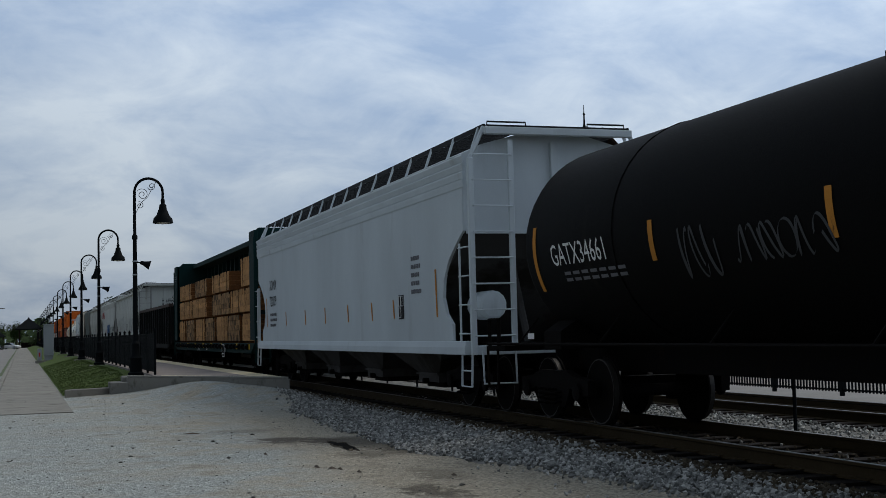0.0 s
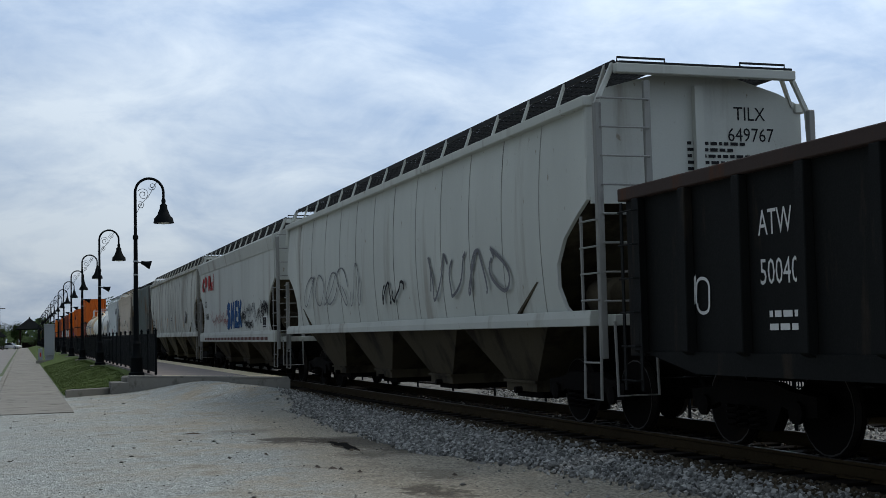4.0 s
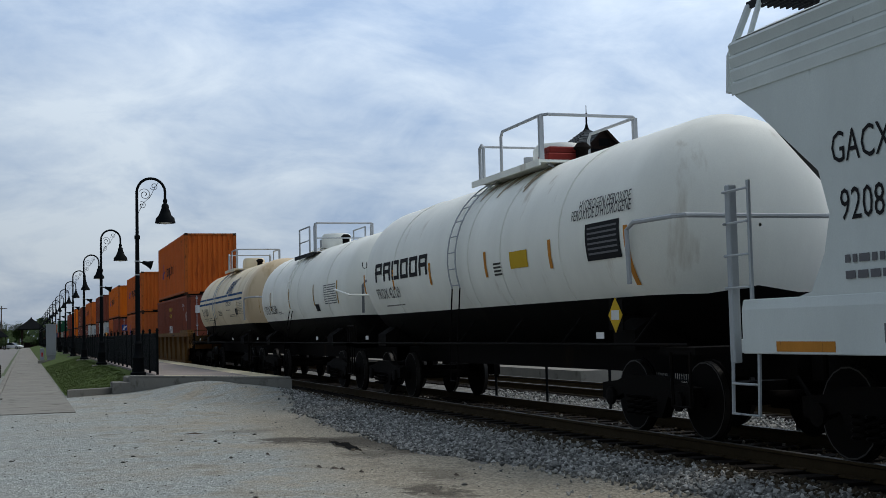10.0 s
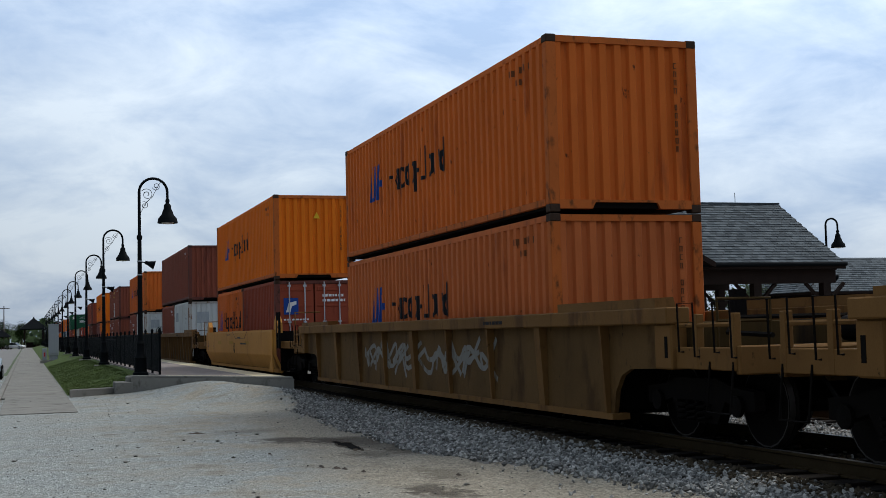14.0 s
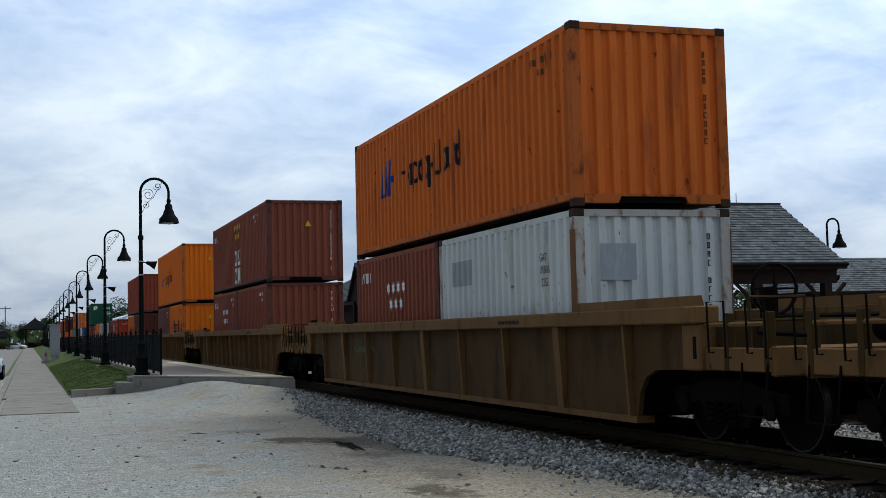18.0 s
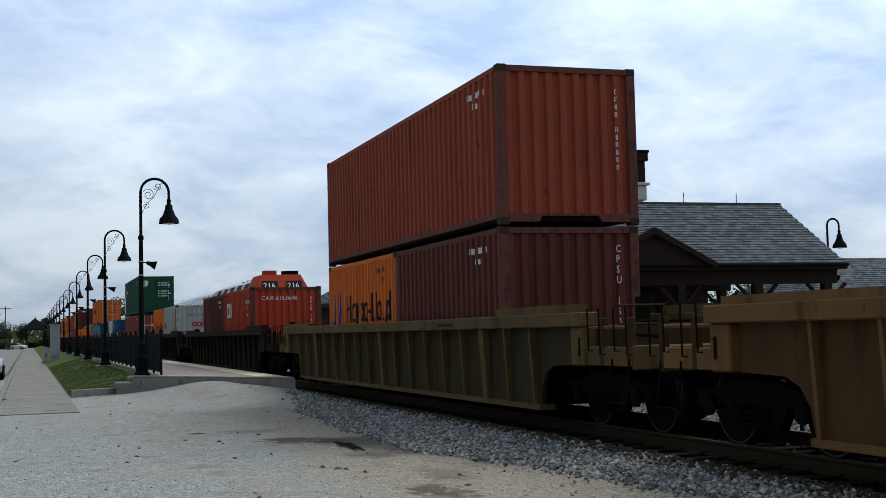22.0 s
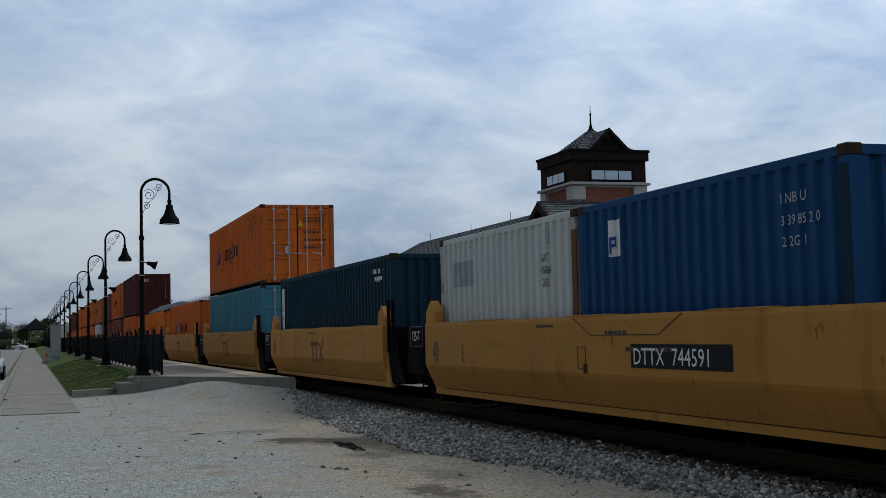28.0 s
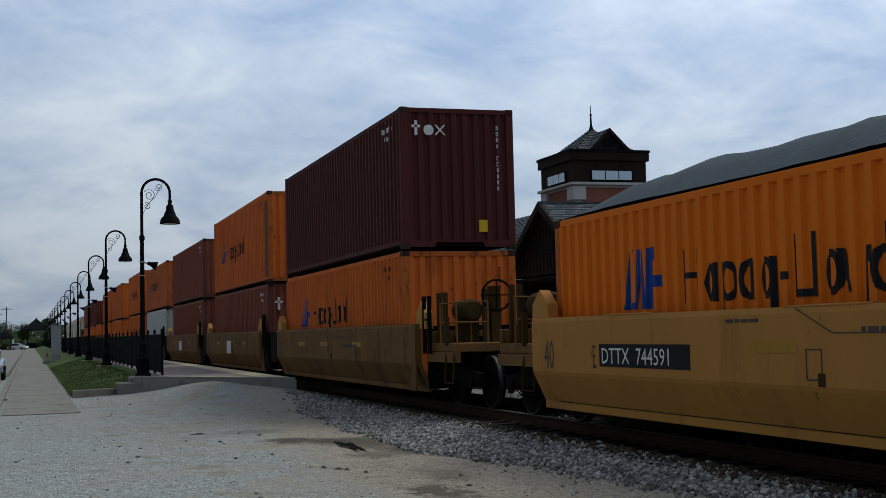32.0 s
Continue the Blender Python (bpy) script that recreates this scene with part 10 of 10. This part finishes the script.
letters("22 G 1", 0.16, INK_BLACK, oocl, on_end(0.12, 0.008, 1.83), squeeze=0.95)
letters("OOLU", 0.2, INK_BLACK, oocl, on_side(-1.222, 1.0, 2.0), squeeze=0.9)
letters("22G1", 0.18, INK_BLACK, oocl, on_side(-1.222, 0.95, 1.8), squeeze=0.9)
for z in (1.05, 1.28):
    for y in (0.62, 0.86):
        part("small_mark", Geo().box(-1.224, -1.22, y, y + 0.1, z, z + 0.16), INK_BLACK, oocl)
for s in (-1, 1):
    part("rust_strip", Geo().box(s * 1.215 - 0.009, s * 1.215 + 0.009, -0.004, 0.15, 0.3, 2.4), paint("rusty_steel", (0.16, 0.075, 0.035), RUST, 0.4), oocl)
put(oocl, 431.0, FLOOR)
liner(L20, H8, 437.13, FLOOR, ORANGE_B, "orange shipping container with dark strokes")
ribbed_well(451.0, TAN_W, "dusty yellow ribbed well car", 20.3, 18)
cap = plain_box(L40, H8, BRICKRED, "brick red shipping container with barred doors", 454.5, FLOOR, lead="doors")
bars_end(cap, 0.1, 0.0, 1.95, 0.9, 0.3, INK_WHITE, 2)
bars_end(cap, -0.95, 0.0, 1.9, 0.7, 0.12, INK_WHITE, 1)
part("round_mark", Geo().lathe([(0.1, -0.003), (0.1, 0.0)], (-0.28, 0.0, 1.85), "y", 12), INK_WHITE, cap)
grn = plain_box(L40, H8, GREEN_C, "dark green shipping container with barred doors", 454.4, FLOOR + H8 + 0.02, lead="doors")
part("white_plate", Geo().slab([(-0.95, 1.75), (-0.55, 1.95), (-0.5, 2.25), (-0.75, 2.3), (-0.95, 2.2)], "y", -0.002, 0.002), INK_WHITE, grn, "white angular plate")
bars_end(grn, 0.15, 0.0, 2.2, 0.85, 0.3, INK_WHITE, 2)
bars_end(grn, 0.15, 0.0, 1.65, 0.85, 0.5, INK_WHITE, 3)
wall_paint(grn, [(12.0, 11.2, 0.25, 1.4, 0.0), (11.95, 11.4, 1.4, 2.4, -0.1), (10.9, 10.6, 1.45, 2.1, -0.2)], INK_WHITE, L40, "white_sweep", "broad white sweep at the rear end")
bars(grn, -1.224, 10.2, 1.9, 1.7, 0.22, INK_WHITE, 1)

# five-unit yellow set
WL = 14.1
for k in range(5):
    u0 = 474.2 + 15.55 * k
    smooth_well(u0, YELLOW_W, "clean yellow smooth-sided well car", WL, "number" if k == 0 else "number_back" if k == 4 else "logo", 1.5 if k else 0.0)
for k in range(6):
    uu = 474.2 - 0.72 + 15.55 * k if 0 < k < 5 else (473.2 if k == 0 else 474.2 + 15.55 * 4 + WL + 1.0)
    joint_truck(uu, "shared truck and dark end frame between two well cars" if 0 < k < 5 else "end truck of a yellow well set with a tan platform", 0 < k < 5, k in (0, 5))
inb = plain_box(L20, H8, BLUE_C, "bright blue shipping container with a dark end post", 476.0, FLOOR, side=False)
part("post_paint", Geo().box(-1.2235, -1.2195, 0.005, 0.17, 0.2, 2.4), NAVY, inb, "dark green corner post")
wall_paint(inb, [(5.2, 4.77, 1.85, 2.32, 0)], INK_WHITE, L20, "white_placard")
part("placard_letter", Geo().box(-1.226, -1.2225, 5.02, 5.07, 1.88, 2.1).box(-1.226, -1.2225, 4.87, 5.02, 2.06, 2.1).box(-1.226, -1.2225, 4.87, 5.02, 1.97, 2.01).box(-1.226, -1.2225, 4.87, 4.91, 2.01, 2.06), INK_BLUE, inb)
letters("I NB U", 0.145, INK_WORN, inb, on_side(-1.222, 1.13, 2.13), squeeze=1.1)
letters("3 39 85 2 0", 0.145, INK_WORN, inb, on_side(-1.222, 1.13, 1.91), squeeze=1.0)
letters("2 2G 1", 0.145, INK_WORN, inb, on_side(-1.222, 1.12, 1.7), squeeze=1.1)
gb = grey_box(482.13, FLOOR, "pale grey shipping container with a dark patch")
nav = plain_box(L40, H8, NAVY, "dark navy shipping container with a white sign strip", 491.5, FLOOR)
part("sign_strip", Geo().box(-1.226, -1.222, L40 - 0.62, L40 - 0.3, 0.5, 2.3), INK_WHITE, nav, "tall white strip with red letters")
for i, ch in enumerate("conts"):
    letters(ch, 0.42, INK_RED, nav, on_side(-1.23, L40 - 0.34, 1.98 - 0.34 * i))
bars(nav, -1.222, 1.3, 2.2, 0.6, 0.16, INK_WHITE, 1)
part("code_plate", Geo().box(0.5, 1.0, 0.0, 0.012, 1.9, 2.2), INK_WHITE, nav)
tea = plain_box(L40, H8, TEAL, "teal blue shipping container with a blue patch on its doors", 507.05, FLOOR, lead="doors", side=False)
part("blue_repaint", Geo().box(0.08, 0.52, 0.0, 0.006, 0.9, 2.15), paint("royal_blue_paint", (0.03, 0.12, 0.34), None), tea, "bright blue repainted patch")
liner(L40, H8, 507.0, FLOOR + H8 + 0.02, ORANGE, "orange shipping container with barred doors", lead="doors", tri=True)
bars_end(MOVERS[-1][0], -0.95, 0.0, 2.12, 0.75, 0.1, CODE_BROWN, 1)
for z, hh, nr in ((2.2, 0.2, 2), (1.75, 0.12, 1), (1.5, 0.12, 1), (1.25, 0.12, 1)):
    bars_end(MOVERS[-1][0], 0.2, 0.0, z, 0.7, hh, CODE_BROWN, nr)
part("data_plate", Geo().box(-0.42, -0.28, -0.03, 0.0, 0.98, 1.22), STEEL_G, MOVERS[-1][0], "small metal plate on the door")
rb = liner(L40, H8, 522.6, FLOOR, ORANGE, "orange shipping container with rusty blotches")
ot = liner(L40, 2.48, 538.05, FLOOR, ORANGE_B, "orange open-top container under a grey tarpaulin", lead="doors")


def tarpaulin(ln):
    g = Geo()
    n, m = 30, 8
    for i in range(n + 1):
        for j in range(m + 1):
            x, y = -1.2 + 2.4 * j / m, 0.25 + (ln - 0.3) * i / n
            e = 1 - abs(2 * j / m - 1) ** 1.8
            lift = min(1.0, max(0.08, (ln - y) / 1.35)) * min(1.0, 0.3 + max(0.0, y - 0.25) / 0.9)
            g.v.append((x, y, 0.02 + e * (0.5 + 0.1 * noise.noise((x * 0.9, y * 0.7, 1)) + 0.05 * noise.noise((x * 2.1, y * 1.9, 3))) * lift + 0.025 * noise.noise((x * 3, y * 3, 5))))
    g.f = [(i * (m + 1) + j, i * (m + 1) + j + 1, (i + 1) * (m + 1) + j + 1, (i + 1) * (m + 1) + j) for i in range(n) for j in range(m)]
    g.k = [0] * len(g.f)
    return solid("tarpaulin", g, TARP, "sagging grey tarpaulin over an open container", "tarpaulin", smooth=True)


put(tarpaulin(L40), 538.05, FLOOR + 2.48)
bars_end(ot, -0.95, 0.0, 2.12, 0.75, 0.16, CODE_BROWN, 1)
bars_end(ot, 0.15, 0.0, 2.22, 0.75, 0.26, CODE_BROWN, 2)

# second five-unit set, duller
for k in range(5):
    smooth_well(556.2 + 15.55 * k, TAN_W, "dull tan smooth-sided well car", WL, "white" if k else None, 1.5 if k else 0.0)
for k in range(6):
    uu = 556.2 - 0.72 + 15.55 * k if 0 < k < 5 else (555.2 if k == 0 else 556.2 + 15.55 * 4 + WL + 1.0)
    joint_truck(uu, "shared truck between two tan well cars" if 0 < k < 5 else "end truck with a dirty tan platform and brake wheel", False, k in (0, 5))
liner(L40, H8, 558.05, FLOOR, ORANGE)
tex = plain_box(L40, H9, paint("dark_maroon_paint", (0.085, 0.024, 0.022), GRIME, 0.04), "dark maroon high-cube container with a white name", 557.98, FLOOR + H8 + 0.02)
tex_name = part("name_block", Geo().box(-0.92, -0.86, 0.0, 0.015, 2.32, 2.62).box(-0.98, -0.8, 0.0, 0.015, 2.48, 2.53).lathe([(0.06, -0.004), (0.11, -0.004), (0.11, 0.01), (0.06, 0.01)], (-0.62, 0.008, 2.43), "y", 12).box(-0.71, -0.53, 0.0, 0.014, 2.42, 2.445).rod((-0.48, 0.0, 2.33), (-0.28, 0.0, 2.54), 0.02, 4).rod((-0.28, 0.0, 2.33), (-0.48, 0.0, 2.54), 0.02, 4), INK_WHITE, tex, "white lettering shapes")
tagged(tex_name, "white lettering shapes", kind="stuff")
part("yellow_plate", Geo().box(0.42, 0.6, 0.0, 0.014, 0.35, 0.6), INK_YELLOW, tex)
tx2 = plain_box(L40, H8, MAROON, "maroon shipping container with a white mark", 573.2, FLOOR)
part("name_block", Geo().box(-0.92, -0.84, 0.0, 0.015, 1.75, 2.15).box(-1.0, -0.76, 0.0, 0.015, 1.97, 2.04), INK_WHITE, tx2)
ru = liner(L40, H9, 573.1, FLOOR + H8 + 0.02, ORANGE, "orange high-cube container with a rust-stained end")
part("rust_sheet", Geo().box(-1.224, -1.2195, 0.0, 0.55, 0.2, 2.6), paint("rust_brown_paint", (0.14, 0.05, 0.025), RUST, 0.4), ru, "rust-stained front edge")
plain_box(L40, H8, MAROON, "maroon shipping container with white stars", 588.8, FLOOR)
plain_box(L40, H8, MAROON, "plain maroon corrugated shipping container", 588.75, FLOOR + H8 + 0.02)
plain_box(L40, H8, WHITE_C, "pale grey corrugated shipping container", 604.4, FLOOR, INK_BLACK)
liner(L40, H8, 604.3, FLOOR + H8 + 0.02, ORANGE_F)
liner(L40, H8, 619.9, FLOOR, ORANGE)
liner(L40, H9, 619.9, FLOOR + H8 + 0.02, ORANGE)
for k in range(5):
    u0 = 638.2 + 15.55 * k
    smooth_well(u0, TAN_W, "dull tan smooth-sided well car", WL, None, 1.5)
    joint_truck(u0 - 0.72, "shared truck between two tan well cars", tag=False)
    mats = ((ORANGE, ORANGE), (ORANGE, ORANGE_B), (ORANGE, ORANGE), (BROWN, ORANGE), (BRICKRED, ORANGE_F))[k]
    plain_box(L40, H8, mats[1], "orange corrugated shipping container", u0 + 1.8, FLOOR, INK_BLACK)
    if k != 2:
        plain_box(L40, H9, mats[0], "weathered shipping container stacked on another", u0 + 1.8, FLOOR + H8 + 0.02, INK_BLACK)
tail = hopper(719.0, 16.2, HOP_TAN, "dusty grey-green covered hopper far back", "flat", 3, 4.2, OVAL, 1.6)
for k in range(1, 4):
    o = copy_thing(tail, pose(0, 719.0 + 17.4 * k, 0))
    ride(o, 0, 719.0 + 17.4 * k)


# ---- everything that moves ----
def travelled(t):
    """Metres that the freight train has run since the start; it gathers speed slightly until 18 s."""
    out, last = 0.0, (0.0, 16.2)
    for tk, vk in ((10.0, 16.6), (18.0, 16.84), (32.0, 16.84)):
        d = min(t, tk) - last[0]
        if d <= 0:
            break
        slope = (vk - last[1]) / (tk - last[0])
        out += last[1] * d + slope * d * d / 2
        last = (tk, vk)
    return out


def motions():
    slack = {23: -0.6, 21: -0.15}  # the run-in of the couplers
    runs = [(t, travelled(t) + slack.get(t, 0.0)) for t in range(33)]
    for ob, x, u, z in MOVERS:
        walk(ob, [(t, pose(x, u - d, z)) for t, d in runs])
    # wheels turn as they roll past the lot
    place = {ob.name: u for ob, x, u, z in MOVERS}
    for car, along, k, wheel in WHEELS:
        if car.name not in place:
            continue
        first = place[car.name] + along
        rows = []
        i = 0
        while i <= 32 * 30:
            t = i / 30
            y = first - travelled(t)
            if 3 < y < 42:
                rows.append((t, pose(0, k, 0.457, math.degrees((first - y) / 0.457) % 360, 0, 0)))
            i += 1
        if rows:
            if rows[0][0] > 0:
                rows.insert(0, (0, rows[0][1]))
            if rows[-1][0] < 32:
                rows.append((32, rows[-1][1]))
            walk(wheel, rows)
    # the passenger train rolls the last metres to its stop
    for ob, off in PASSENGER:
        walk(ob, [(t, pose(TRACK2, y + off, 0)) for t, y in ((0, 46.0), (2, 53.0), (4, 58.5), (6, 62.2), (8, 64.4), (10, 65.2), (12, 65.2), (32, 65.2))])


motions()
